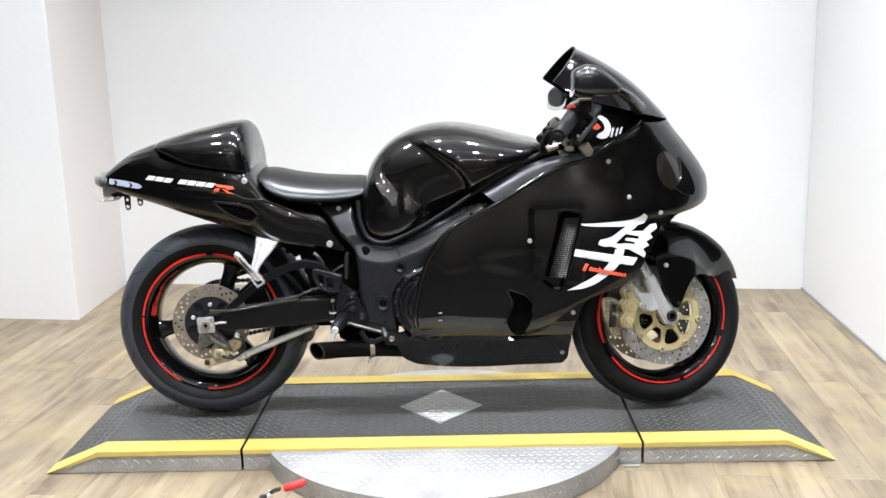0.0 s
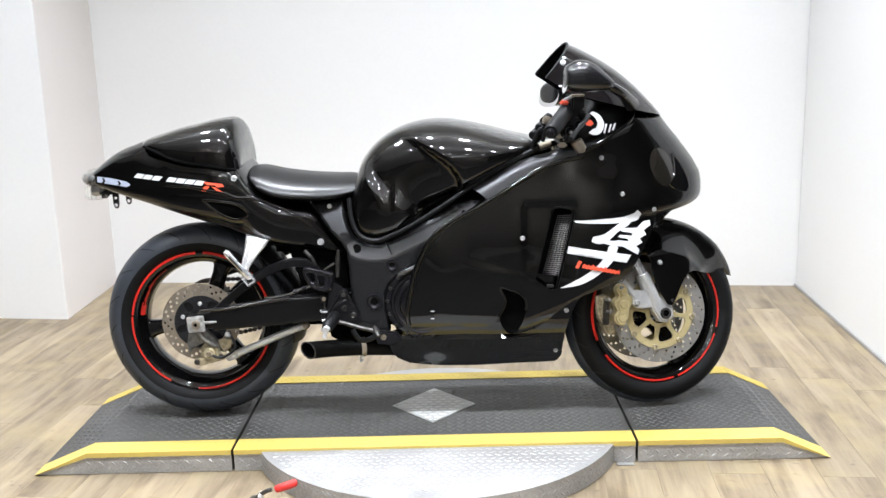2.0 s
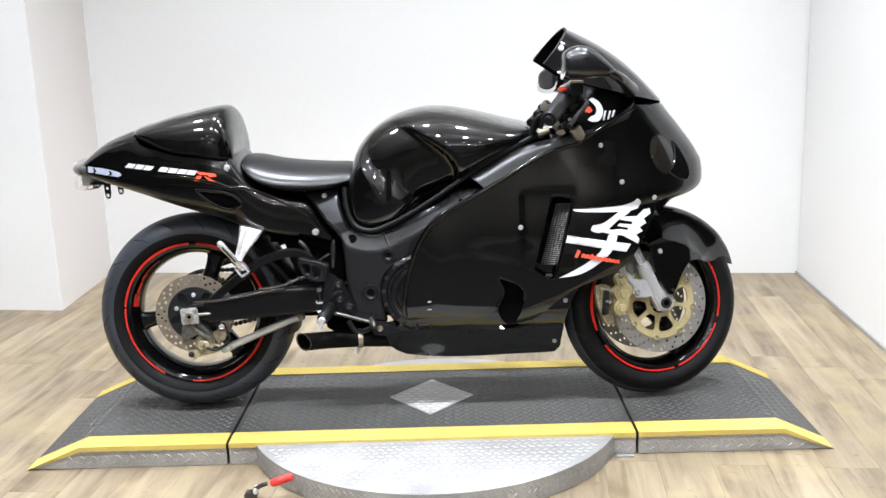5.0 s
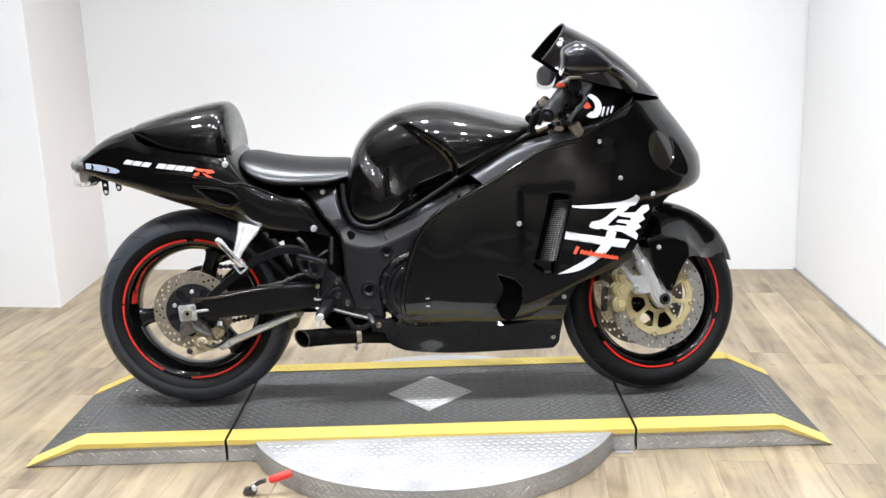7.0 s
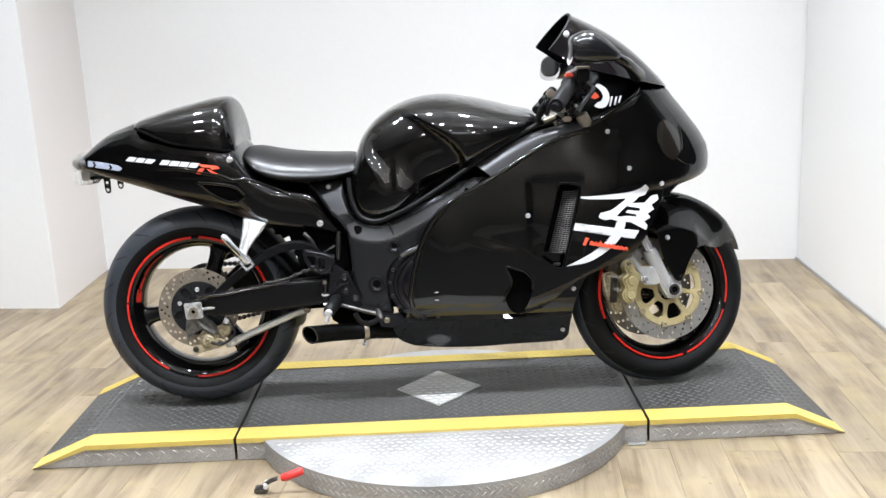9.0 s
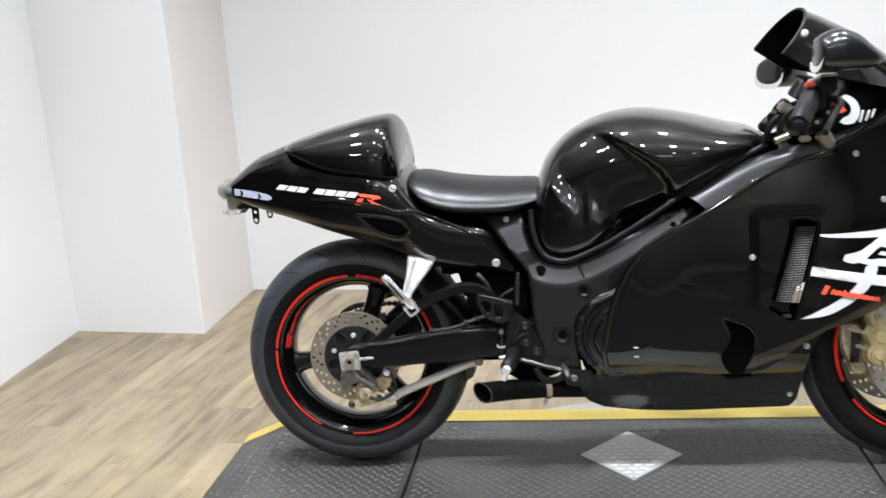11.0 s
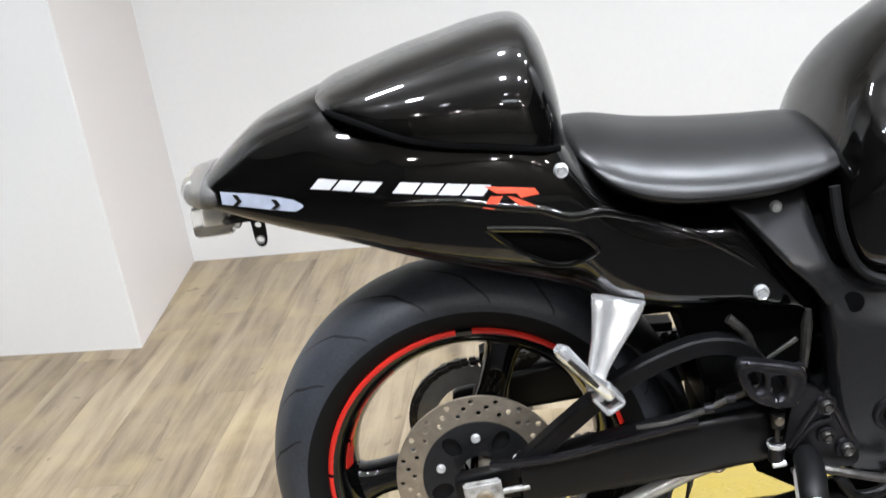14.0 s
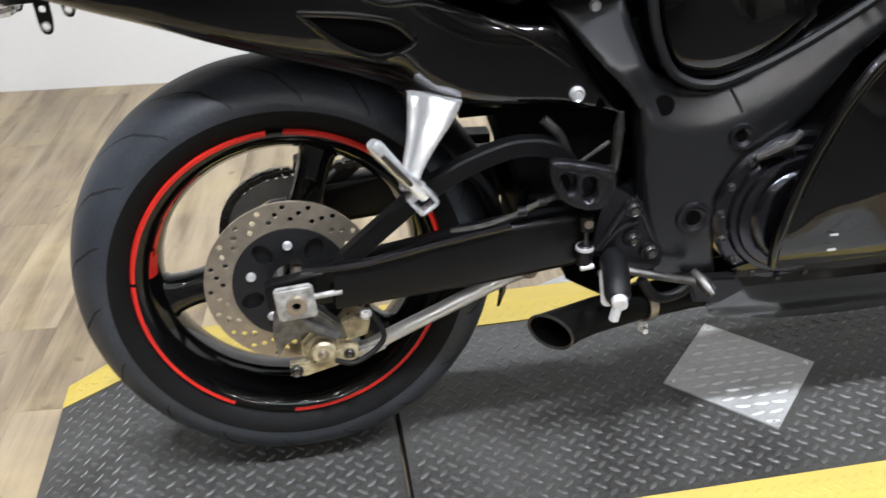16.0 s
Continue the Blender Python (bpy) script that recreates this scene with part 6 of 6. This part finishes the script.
part("heel_guard", sheet(heel_line, heel_holes, 0.0035, heel_y, 0.010), ENGINE, hanger, "dark slotted heel guard", sharp=70)
part("guard_lug", rod((-0.345, -0.163, 0.447), (-0.345, -0.172, 0.447), 0.006), CHAIN, hanger)
for x, z, r, m in ((-0.257, 0.418, 0.010, CHAIN), (-0.256, 0.373, 0.009, CHAIN), (-0.230, 0.350, 0.010, CHAIN), (-0.292, 0.476, 0.0065, STEEL), (-0.299, 0.434, 0.005, STEEL), (-0.298, 0.466, 0.004, CHAIN)):
    part("bolt_seat", lathe([(0.0001, -0.003), (r * 1.3, -0.003), (r * 1.5, 0.002), (0.0001, 0.002)], 18, (x, -0.159, z), close_profile=False), ENGINE, hanger)
    bolt("hanger_bolt", x, -0.162, z, hanger, r, m, 0.007)
part("rider_peg", tube([(-0.284, -0.160, 0.352), (-0.286, -0.172, 0.350), (-0.290, -0.20, 0.345), (-0.300, -0.238, 0.337), (-0.302, -0.246, 0.335)], [0.013, 0.018, 0.0185, 0.0175, 0.013], 18), MATTE, hanger, "worn grey-black foot peg", sharp=60)
part("peg_plate", tube([(-0.298, -0.178, 0.335), (-0.312, -0.236, 0.328)], [0.008, 0.009], 10), SILVER, hanger, "scuffed alloy peg edge")
part("peg_end", rod((-0.299, -0.242, 0.336), (-0.303, -0.258, 0.334), 0.0105), SILVER, hanger)
part("peg_feeler", rod((-0.302, -0.250, 0.334), (-0.309, -0.252, 0.308), 0.0065), SILVER, hanger, "bare metal peg feeler")
part("brake_switch", rod((-0.317, -0.150, 0.412), (-0.317, -0.150, 0.388), 0.010), ENGINE, hanger)
part("switch_nut", rod((-0.317, -0.152, 0.402), (-0.317, -0.162, 0.402), 0.0065), STEEL, hanger)
part("push_rod", rod((-0.317, -0.150, 0.390), (-0.318, -0.150, 0.345), 0.0032), CHAIN, hanger)
part("master_cylinder", rod((-0.318, -0.150, 0.366), (-0.319, -0.150, 0.335), 0.0105), ENGINE, hanger)
part("cylinder_band", lathe([(0.0105, -0.0025), (0.0125, -0.0025), (0.0125, 0.0025), (0.0105, 0.0025)], 18), SILVER, hanger, xf=pose(-0.3185, -0.150, 0.362, 90, 0, 0))
part("cylinder_foot", rod((-0.326, -0.158, 0.334), (-0.308, -0.158, 0.336), 0.004), SILVER, hanger)
part("brake_pedal", tube([(-0.300, -0.160, 0.322), (-0.285, -0.168, 0.334), (-0.262, -0.175, 0.331), (-0.208, -0.178, 0.315), (-0.166, -0.18, 0.304)], [0.006, 0.0065, 0.006, 0.006, 0.0065], 10), CHAIN, hanger, "dull steel brake pedal")
part("pedal_tip", tube([(-0.168, -0.168, 0.312), (-0.160, -0.19, 0.306), (-0.153, -0.205, 0.295)], [0.007, 0.0095, 0.006], 10), CHAIN, hanger)
part("pedal_pivot", tube([(-0.236, -0.150, 0.30), (-0.215, -0.155, 0.27), (-0.180, -0.155, 0.272), (-0.160, -0.152, 0.29)], 0.008, 10, 14), MATTE, hanger)
part("side_stand_lug", plate([(-0.175, 0.300), (-0.10, 0.292), (-0.085, 0.27), (-0.12, 0.252), (-0.16, 0.258)], -0.165, -0.145, 0.004), ENGINE, bike)
bolt("lug_bolt", -0.141, -0.166, 0.279, bike, 0.009, STEEL, 0.006)
part("hose", tube([(-0.372, -0.128, 0.545), (-0.362, -0.13, 0.535), (-0.350, -0.13, 0.520), (-0.342, -0.13, 0.498)], 0.0065, 10, 14), CHAIN, bike)
part("hose", tube([(-0.270, -0.13, 0.545), (-0.272, -0.131, 0.524), (-0.274, -0.131, 0.489), (-0.276, -0.13, 0.462)], [0.004, 0.0075, 0.0065, 0.005], 10), CHAIN, bike)
part("switch_wire", tube([(-0.322, -0.13, 0.480), (-0.305, -0.131, 0.492), (-0.284, -0.13, 0.505)], 0.0032, 8, 12), CHAIN, bike)
# added filler in shade black behind the hanger
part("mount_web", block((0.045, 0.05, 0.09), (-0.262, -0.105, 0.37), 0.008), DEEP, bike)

# engine cover behind the fairing
cx, cz = -0.020, 0.380
cover = part("clutch_cover", lathe([(0.0001, -0.172), (0.060, -0.172), (0.066, -0.169), (0.070, -0.163), (0.078, -0.163), (0.084, -0.160), (0.087, -0.154), (0.094, -0.153), (0.098, -0.147), (0.110, -0.146), (0.116, -0.141), (0.116, -0.10), (0.0001, -0.10)], 48, (cx, 0, cz), close_profile=False), COVER, bike, "dark cast clutch cover", sharp=30)
for k in range(9):
    a = radians(110 + 22 * k)
    bolt("cover_bolt", cx + 0.107 * math.cos(a), -0.1465, cz + 0.107 * math.sin(a), cover, 0.0055, CHAIN, 0.005)
part("starter_cover", rod((-0.095, -0.12, 0.462), (-0.03, -0.14, 0.475), 0.02), ENGINE, bike)
part("cover_hose", tube([(-0.09, -0.155, 0.47), (-0.05, -0.16, 0.487), (-0.03, -0.155, 0.50)], 0.006, 8, 10), CHAIN, bike)
for z in (0.345, 0.368):
    part("cable_clip", block((0.012, 0.004, 0.003), (0.01, -0.205, z), 0.001), CHROME, bike)

# exhaust stub with its clamp
def slashed(r, far_x):
    """A round pipe whose open end is cut on a slant that faces outwards."""
    rings = []
    for x, y, z, k, cut in ((-0.396, -0.172, 0.2455, 1.0, 1.0), (-0.345, -0.153, 0.2415, 1.0, 0.35), (-0.30, -0.135, 0.238, 1.0, 0.0), (-0.212, -0.102, 0.230, 1.0, 0.0), (-0.12, -0.072, 0.220, 1.1, 0.0), (-0.05, -0.06, 0.21, 1.2, 0.0)):
        if x > far_x:
            continue
        rings.append([(x + cut * 0.050 * 0.5 * (1 - math.cos(a)), y + r * k * math.cos(a), z + r * k * math.sin(a)) for a in np.linspace(0, 2 * math.pi, 28, endpoint=False)])
    return rings


outer_rings, inner_rings = slashed(0.0262, 0.0), slashed(0.0235, -0.25)
pipe = part("exhaust_pipe", joined(loft(outer_rings, caps=False), loft([inner_rings[0], outer_rings[0]], caps=False)), EXHAUST, bike, "sooty black slip-on exhaust stub")
bore = loft(inner_rings, caps=False)
bore.faces.new([bore.verts.new(p) for p in inner_rings[-1]])
part("pipe_bore", bore, DEEP, pipe, "sooty pipe bore with its shade painted black")
part("pipe_lip", tube([Vector(a).lerp(Vector(b), 0.5) for a, b in zip(inner_rings[0] + inner_rings[0][:1], outer_rings[0] + outer_rings[0][:1])], 0.0022, 6), CHAIN, pipe)
part("pipe_clamp", lathe([(0.0275, -0.007), (0.0305, -0.007), (0.0305, 0.007), (0.0275, 0.007)], 28), STEEL, pipe, "steel band clamp", xf=Matrix.Translation((-0.212, -0.102, 0.230)) @ Matrix.Rotation(radians(106), 4, "Z"))
part("clamp_lug", block((0.014, 0.012, 0.018), (-0.216, -0.116, 0.195), 0.003), SILVER, pipe)
part("clamp_bolt", rod((-0.216, -0.131, 0.194), (-0.216, -0.101, 0.194), 0.005), CHROME, pipe)
part("header_pipe", tube([(-0.05, -0.06, 0.21), (0.05, -0.04, 0.205), (0.25, 0.0, 0.21)], 0.032, 16, 10), EXHAUST, pipe)


# ---- fork, mudguard and front brakes, turned with the bars ----
def fork_leg(sgn):
    y = -0.098 * -sgn
    ax = Vector((FRONT[0], 0, FRONT[2]))
    back = Vector((-0.012, 0, 0.0))
    top = ax + back + STEER_D * 0.60
    a, b, c = ax + back + STEER_D * 0.02, ax + back + STEER_D * 0.30, top
    at = lambda p: (p.x, y, p.z)
    root = part("fork_tube", tube([at(ax + back + STEER_D * 0.10), at(b), at(c)], [0.0148, 0.0148, 0.022], 20), POLISHED, bike, "silver fork tube", xf=STEER)
    part("fork_lower", tube([at(ax + back + STEER_D * 0.015), at(ax + back + STEER_D * 0.05), at(ax + back + STEER_D * 0.12), at(ax + back + STEER_D * 0.135)], [0.018, 0.022, 0.022, 0.019], 20), BRIGHT, root, xf=STEER)
    foot = plate([(FRONT[0] - 0.048, FRONT[2] + 0.045), (FRONT[0] - 0.005, FRONT[2] + 0.052), (FRONT[0] + 0.026, FRONT[2] + 0.022), (FRONT[0] + 0.028, FRONT[2] - 0.012), (FRONT[0] + 0.008, FRONT[2] - 0.030), (FRONT[0] - 0.018, FRONT[2] - 0.026), (FRONT[0] - 0.040, FRONT[2] + 0.01)], y - 0.017, y + 0.017, 0.006, 3)
    part("axle_clamp", foot, BRIGHT, root, xf=STEER, sharp=50)
    part("axle_end", lathe([(0.010, -0.004), (0.0165, -0.004), (0.018, 0.0), (0.018, 0.006), (0.010, 0.006)], 24, (FRONT[0], y + sgn * 0.018, FRONT[2])), CHAIN, root, xf=STEER)
    part("axle_bore", lathe([(0.0001, -0.002), (0.0115, -0.002), (0.0115, 0.004), (0.0001, 0.004)], 20, (FRONT[0], y + sgn * 0.018, FRONT[2]), close_profile=False), DEEP, root, xf=STEER)
    lug = plate([(0.546, 0.409), (0.559, 0.416), (0.577, 0.395), (0.598, 0.367), (0.627, 0.364), (0.647, 0.370), (0.662, 0.341), (0.658, 0.312), (0.637, 0.306), (0.608, 0.310), (0.593, 0.325), (0.596, 0.341), (0.571, 0.375), (0.554, 0.390)], y - 0.006 * -sgn - 0.009, y - 0.006 * -sgn + 0.009, 0.004)
    part("caliper_lug", lug, SILVER, root, "silver caliper mount", xf=STEER)
    for bx, bz in ((0.558, 0.403), (0.607, 0.327)):
        bolt("mount_bolt", bx, y - 0.016, bz, root, 0.009, CHROME, 0.006, xf=STEER)
    return root


def front_caliper(sgn):
    y = 0.075 * sgn
    outer = outline([(0.545, 0.380), (0.560, 0.388), (0.573, 0.374), (0.577, 0.356), (0.590, 0.344), (0.588, 0.322), (0.578, 0.306), (0.577, 0.290), (0.566, 0.268), (0.560, 0.259), (0.545, 0.261), (0.531, 0.274), (0.530, 0.292), (0.540, 0.306), (0.533, 0.324), (0.535, 0.338), (0.547, 0.350), (0.541, 0.366)], 72)
    near, far = (y - 0.046, y - 0.006) if sgn < 0 else (y + 0.006, y + 0.046)
    root = part("front_caliper", plate(outer, near, far, 0.008, 3), PALE_GOLD, bike, "pale gold six-piston brake caliper", xf=STEER, sharp=60)
    inner = outline([(0.494, 0.345), (0.512, 0.352), (0.536, 0.350), (0.552, 0.320), (0.548, 0.280), (0.556, 0.240), (0.546, 0.228), (0.522, 0.236), (0.512, 0.262), (0.500, 0.290)], 48)
    part("inner_half", plate(inner, y + 0.006, y + 0.040, 0.007, 3) if sgn < 0 else plate(inner, y - 0.040, y - 0.006, 0.007, 3), GOLD, root, "grimy gold caliper half", xf=STEER, sharp=60)
    face = near if sgn < 0 else far
    for x, z, r in ((0.560, 0.362, 0.012), (0.561, 0.325, 0.0145), (0.553, 0.283, 0.0125)):
        part("piston_cap", lathe([(0.0001, -0.004), (r * 0.85, -0.004), (r, -0.001), (r, 0.004), (0.0001, 0.004)], 24, (x, face, z), close_profile=False), PALE_GOLD, root, xf=STEER)
    for z in (0.340, 0.303):
        part("bridge_pin", rod((0.518, y - 0.040, z), (0.518, y + 0.035, z), 0.005), CHROME, root, xf=STEER)
    part("pad_spring", plate([(0.515, 0.335), (0.528, 0.338), (0.524, 0.300), (0.522, 0.262), (0.510, 0.262), (0.511, 0.30)], y - 0.018, y + 0.014, 0.004), CHAIN, root, xf=STEER)
    bolt("bleed_screw", 0.552, face, 0.377, root, 0.006, CHROME, 0.008, xf=STEER)
    return root


for sgn in (-1, 1):
    fork_leg(sgn)
    front_caliper(sgn)
    brake_disc(FRONT, -0.072 if sgn < 0 else 0.067, 0.156, 0.114, ((0.148, 24, 0.0), (0.136, 24, 0.08), (0.124, 24, 0.16)), front, FRONT_DISC, xf=STEER)
    windows = [ring_loop(0, 0, 0.034, 32)]
    for k in range(8):
        a = radians(12 + 45 * k)
        win = []
        for r, da in ((0.052, -0.24), (0.088, -0.29), (0.093, 0.0), (0.088, 0.29), (0.052, 0.24), (0.047, 0.0)):
            win.append((r * math.cos(a + da), r * math.sin(a + da)))
        windows.append(outline(win, 20))
    bm = sheet(ring_loop(0, 0, 0.1135, 64), windows, thick=0.006, grid=False)
    bm.transform(Matrix.Translation((FRONT[0], -0.0755 if sgn < 0 else 0.0695, FRONT[2])))
    part("disc_carrier", bm, PALE_GOLD, front, "gold disc carrier", xf=STEER)
    for k in range(8):
        a = radians(34.5 + 45 * k)
        x, z = FRONT[0] + 0.110 * math.cos(a), FRONT[2] + 0.110 * math.sin(a)
        part("disc_bobbin", lathe([(0.0035, -0.003), (0.009, -0.003), (0.0095, 0), (0.0095, 0.008), (0.0035, 0.008)], 16, (x, -0.078 if sgn < 0 else 0.07, z)), GOLD, front, xf=STEER)
part("front_axle", rod((FRONT[0], -0.10, FRONT[2]), (FRONT[0], 0.10, FRONT[2]), 0.012), STEEL, bike, xf=STEER)

# mudguard: a crown over the tyre and two side blades
guard_rows = []
for a in np.linspace(19.5, 120, 34):
    t = (a - 17) / 103
    half_w = 0.004 + 0.074 * min(1, t / 0.25) ** 0.6
    r0 = 0.303 - 0.001 * t
    drop = 0.045 * min(1.0, t / 0.2)
    row = []
    for k in range(25):
        s = (k / 24 - 0.5) * 2
        r = r0 - drop * abs(s) ** 3
        row.append((FRONT[0] + r * math.cos(radians(a)), half_w * power(math.sin(s * math.pi / 2), 0.9), FRONT[2] + r * math.sin(radians(a))))
    guard_rows.append(row)
guard = part("front_mudguard", loft(guard_rows, closed=False), BLACK, bike, "black gloss front mudguard", xf=STEER, sharp=70)
blade = corners([[(0.925, 0.412), (0.873, 0.405), (0.814, 0.416)], [(0.814, 0.416), (0.780, 0.411), (0.753, 0.376), (0.734, 0.337)], [(0.734, 0.337), (0.719, 0.315), (0.703, 0.318)], [(0.703, 0.318), (0.674, 0.369), (0.659, 0.412), (0.651, 0.454), (0.645, 0.484), (0.645, 0.53), (0.650, 0.574)],
                 [(FRONT[0] + 0.282 * math.cos(radians(a)), FRONT[2] + 0.282 * math.sin(radians(a))) for a in (100, 85, 70, 55, 42, 33, 27)], [(0.951, 0.423), (0.925, 0.412)]])


def blade_y(x, z):
    """The blade leaves the crown's flank and flares out over the fork leg."""
    r, a = math.hypot(x - FRONT[0], z - FRONT[2]), math.degrees(math.atan2(z - FRONT[2], x - FRONT[0]))
    half_w = 0.004 + 0.074 * min(1, max(0.0, (a - 17) / 103) / 0.25) ** 0.6
    s = min(1.0, max(0.0, (0.3035 - r) / 0.045)) ** (1 / 3)
    flare = max(0.0, min(1.0, (0.268 - r) / 0.085)) * max(0.0, min(1.0, (0.90 - x) / 0.12))
    return -half_w * math.sin(s * math.pi / 2) ** 0.9 - 0.0015 - 0.044 * flare ** 1.4


for sgn in (-1, 1):
    bm = sheet(blade, [], 0.010, blade_y, 0.003)
    part("guard_blade", bm if sgn < 0 else mirrored(bm), BLACK, guard, "black gloss side blade", xf=STEER, sharp=60)
    bolt("guard_bolt", 0.682, blade_y(0.682, 0.448) if sgn < 0 else -blade_y(0.682, 0.448), 0.448, guard, 0.008, CHROME, 0.006, xf=STEER)
    bolt("guard_bolt", 0.720, blade_y(0.720, 0.328) if sgn < 0 else -blade_y(0.720, 0.328), 0.328, guard, 0.006, CHAIN, 0.005, xf=STEER)

# bars and controls; the right side, and its mirror image through the turned steering head
LEFT_BAR = Matrix.Translation((0, 0, -0.095)) @ STEER @ Matrix.Diagonal((1, -1, 1, 1)) @ STEER.inverted()
for m in (Matrix(), LEFT_BAR):
    bar = part("clip_on_bar", tube([(0.440, -0.11, 0.925), (0.425, -0.15, 0.938), (0.405, -0.20, 0.944)], 0.012, 12), MATTE, bike, "black clip-on handlebar", xf=m)
    part("grip", tube([(0.410, -0.188, 0.948), (0.405, -0.20, 0.944), (0.356, -0.318, 0.905), (0.351, -0.33, 0.901)], [0.019, 0.0215, 0.0215, 0.019], 18), MATTE, bar, "black rubber grip", xf=m)
    part("bar_end", rod((0.352, -0.328, 0.902), (0.346, -0.343, 0.897), 0.012), ENGINE, bar, xf=m)
    part("switch_block", block((0.045, 0.05, 0.05), (0.420, -0.170, 0.950), 0.008), MATTE, bar, xf=m)
    part("lever", tube([(0.455, -0.165, 0.935), (0.470, -0.20, 0.930), (0.435, -0.27, 0.905), (0.405, -0.33, 0.880)], [0.008, 0.007, 0.006, 0.0075], 10, 16), MATTE, bar, "black hand lever", xf=m)
    part("reservoir", block((0.036, 0.036, 0.036), (0.440, -0.20, 0.970), 0.005), MATTE, bar, "black fluid reservoir", xf=m)
    part("reservoir_cap", block((0.038, 0.038, 0.006), (0.440, -0.20, 0.991), 0.002), STEEL, bar, xf=m)
    part("kill_switch", block((0.026, 0.016, 0.012), (0.402, -0.205, 0.972), 0.004), DECAL_RED, bar, "red switch", xf=m)
    part("switch_plate", block((0.034, 0.012, 0.008), (0.410, -0.200, 0.982), 0.003, Matrix.Rotation(radians(-25), 4, "Y")), SILVER, bar, xf=m)
    part("fork_cap", rod((0.462, -0.150, 0.822), (0.442, -0.150, 0.858), 0.018), STEEL, bar, "silver fork cap", xf=m)
    part("clamp", block((0.05, 0.05, 0.03), (0.428, -0.125, 0.915), 0.006), ENGINE, bar, xf=m)
    part("perch", block((0.026, 0.020, 0.014), (0.400, -0.17, 0.848), 0.004), STEEL, bar, xf=m)
    part("cable_end", rod((0.335, -0.165, 0.845), (0.368, -0.16, 0.857), 0.008), STEEL, bar, xf=m)
for x, y, z, r in ((0.395, -0.165, 0.905, 0.016), (0.425, -0.160, 0.885, 0.014), (0.375, -0.150, 0.880, 0.013), (0.450, -0.155, 0.905, 0.013)):
    part("control_body", lathe([(0.0001, -0.016), (r * 0.6, -0.016), (r, -0.010), (r, 0.012), (0.0001, 0.012)], 14, (x, y, z), close_profile=False), SATIN, bike, xf=None)
    bolt("control_screw", x, y - 0.016, z, bike, r * 0.35, CHROME, 0.003)
for x, y, z, sx, sz, m in ((0.360, -0.150, 0.918, 0.030, 0.024, STEEL), (0.378, -0.150, 0.900, 0.022, 0.018, SILVER), (0.345, -0.150, 0.893, 0.020, 0.016, ENGINE), (0.392, -0.152, 0.872, 0.018, 0.014, STEEL), (0.412, -0.154, 0.866, 0.016, 0.020, ENGINE)):
    part("switch_gear", block((sx, 0.024, sz), (x, y, z), 0.005, Matrix.Rotation(radians(25), 4, "Y")), m, bike)
part("top_yoke", block((0.07, 0.24, 0.022), (0.428, 0, 0.868), 0.006), ENGINE, bike, "dark top yoke", xf=STEER)
part("ignition_lock", rod((0.40, 0.0, 0.878), (0.393, 0, 0.895), 0.02), CHROME, bike, xf=STEER)
for x, y, z in ((0.325, -0.10, 0.858), (0.34, -0.05, 0.868), (0.36, 0.02, 0.870), (0.318, -0.13, 0.862), (0.345, -0.15, 0.880)):
    part("cable", tube([(x, y, z - 0.02), (x + 0.02, y - 0.02, z + 0.03), (x + 0.07, y, z + 0.035), (x + 0.15, y + 0.04, z - 0.01)], 0.007, 8, 16), MATTE, bike)
for x, y, z in ((0.318, -0.10, 0.872), (0.335, -0.12, 0.895), (0.350, -0.11, 0.912)):
    part("hose_joint", rod((x, y - 0.02, z), (x + 0.02, y + 0.01, z + 0.012), 0.014), MATTE, bike)


# ---- floor planks ----
def lay_planks():
    """Staggered oak planks that run towards the back wall, each with eased edges."""
    pw, pl, gap = 0.150, 0.92, 0.0003
    shapes = {}
    ang = -5.0
    turn = Matrix.Rotation(radians(ang), 4, "Z")
    rng = random.Random(5)
    for i in range(-17, 15):
        off = rng.random() * pl
        for j in range(-4, 4):
            x, y = i * pw, j * pl + off
            centre = turn @ Vector((x, y, 0))
            if not (-2.5 < centre.x < 1.95 and -1.1 < centre.y < 2.6):
                continue
            if "plank" not in shapes:
                bm = bmesh.new()
                w, h = pw / 2 - gap, pl / 2 - gap
                e = 0.0004
                top = [bm.verts.new(v) for v in ((-w + e, -h + e, 0), (w - e, -h + e, 0), (w - e, h - e, 0), (-w + e, h - e, 0))]
                low = [bm.verts.new(v) for v in ((-w, -h, -e), (w, -h, -e), (w, h, -e), (-w, h, -e))]
                bot = [bm.verts.new(v) for v in ((-w, -h, -0.006), (w, -h, -0.006), (w, h, -0.006), (-w, h, -0.006))]
                bm.faces.new(top)
                for k in range(4):
                    bm.faces.new((low[k], low[(k + 1) % 4], top[(k + 1) % 4], top[k]))
                    bm.faces.new((bot[k], bot[(k + 1) % 4], low[(k + 1) % 4], low[k]))
                me = bpy.data.meshes.new("plank")
                bm.to_mesh(me)
                bm.free()
                me.materials.append(PLANK)
                shapes["plank"] = me
            ob = new("plank", shapes["plank"])
            ob.parent = floor
            ob.matrix_basis = turn @ pose(x, y, 0)


lay_planks()
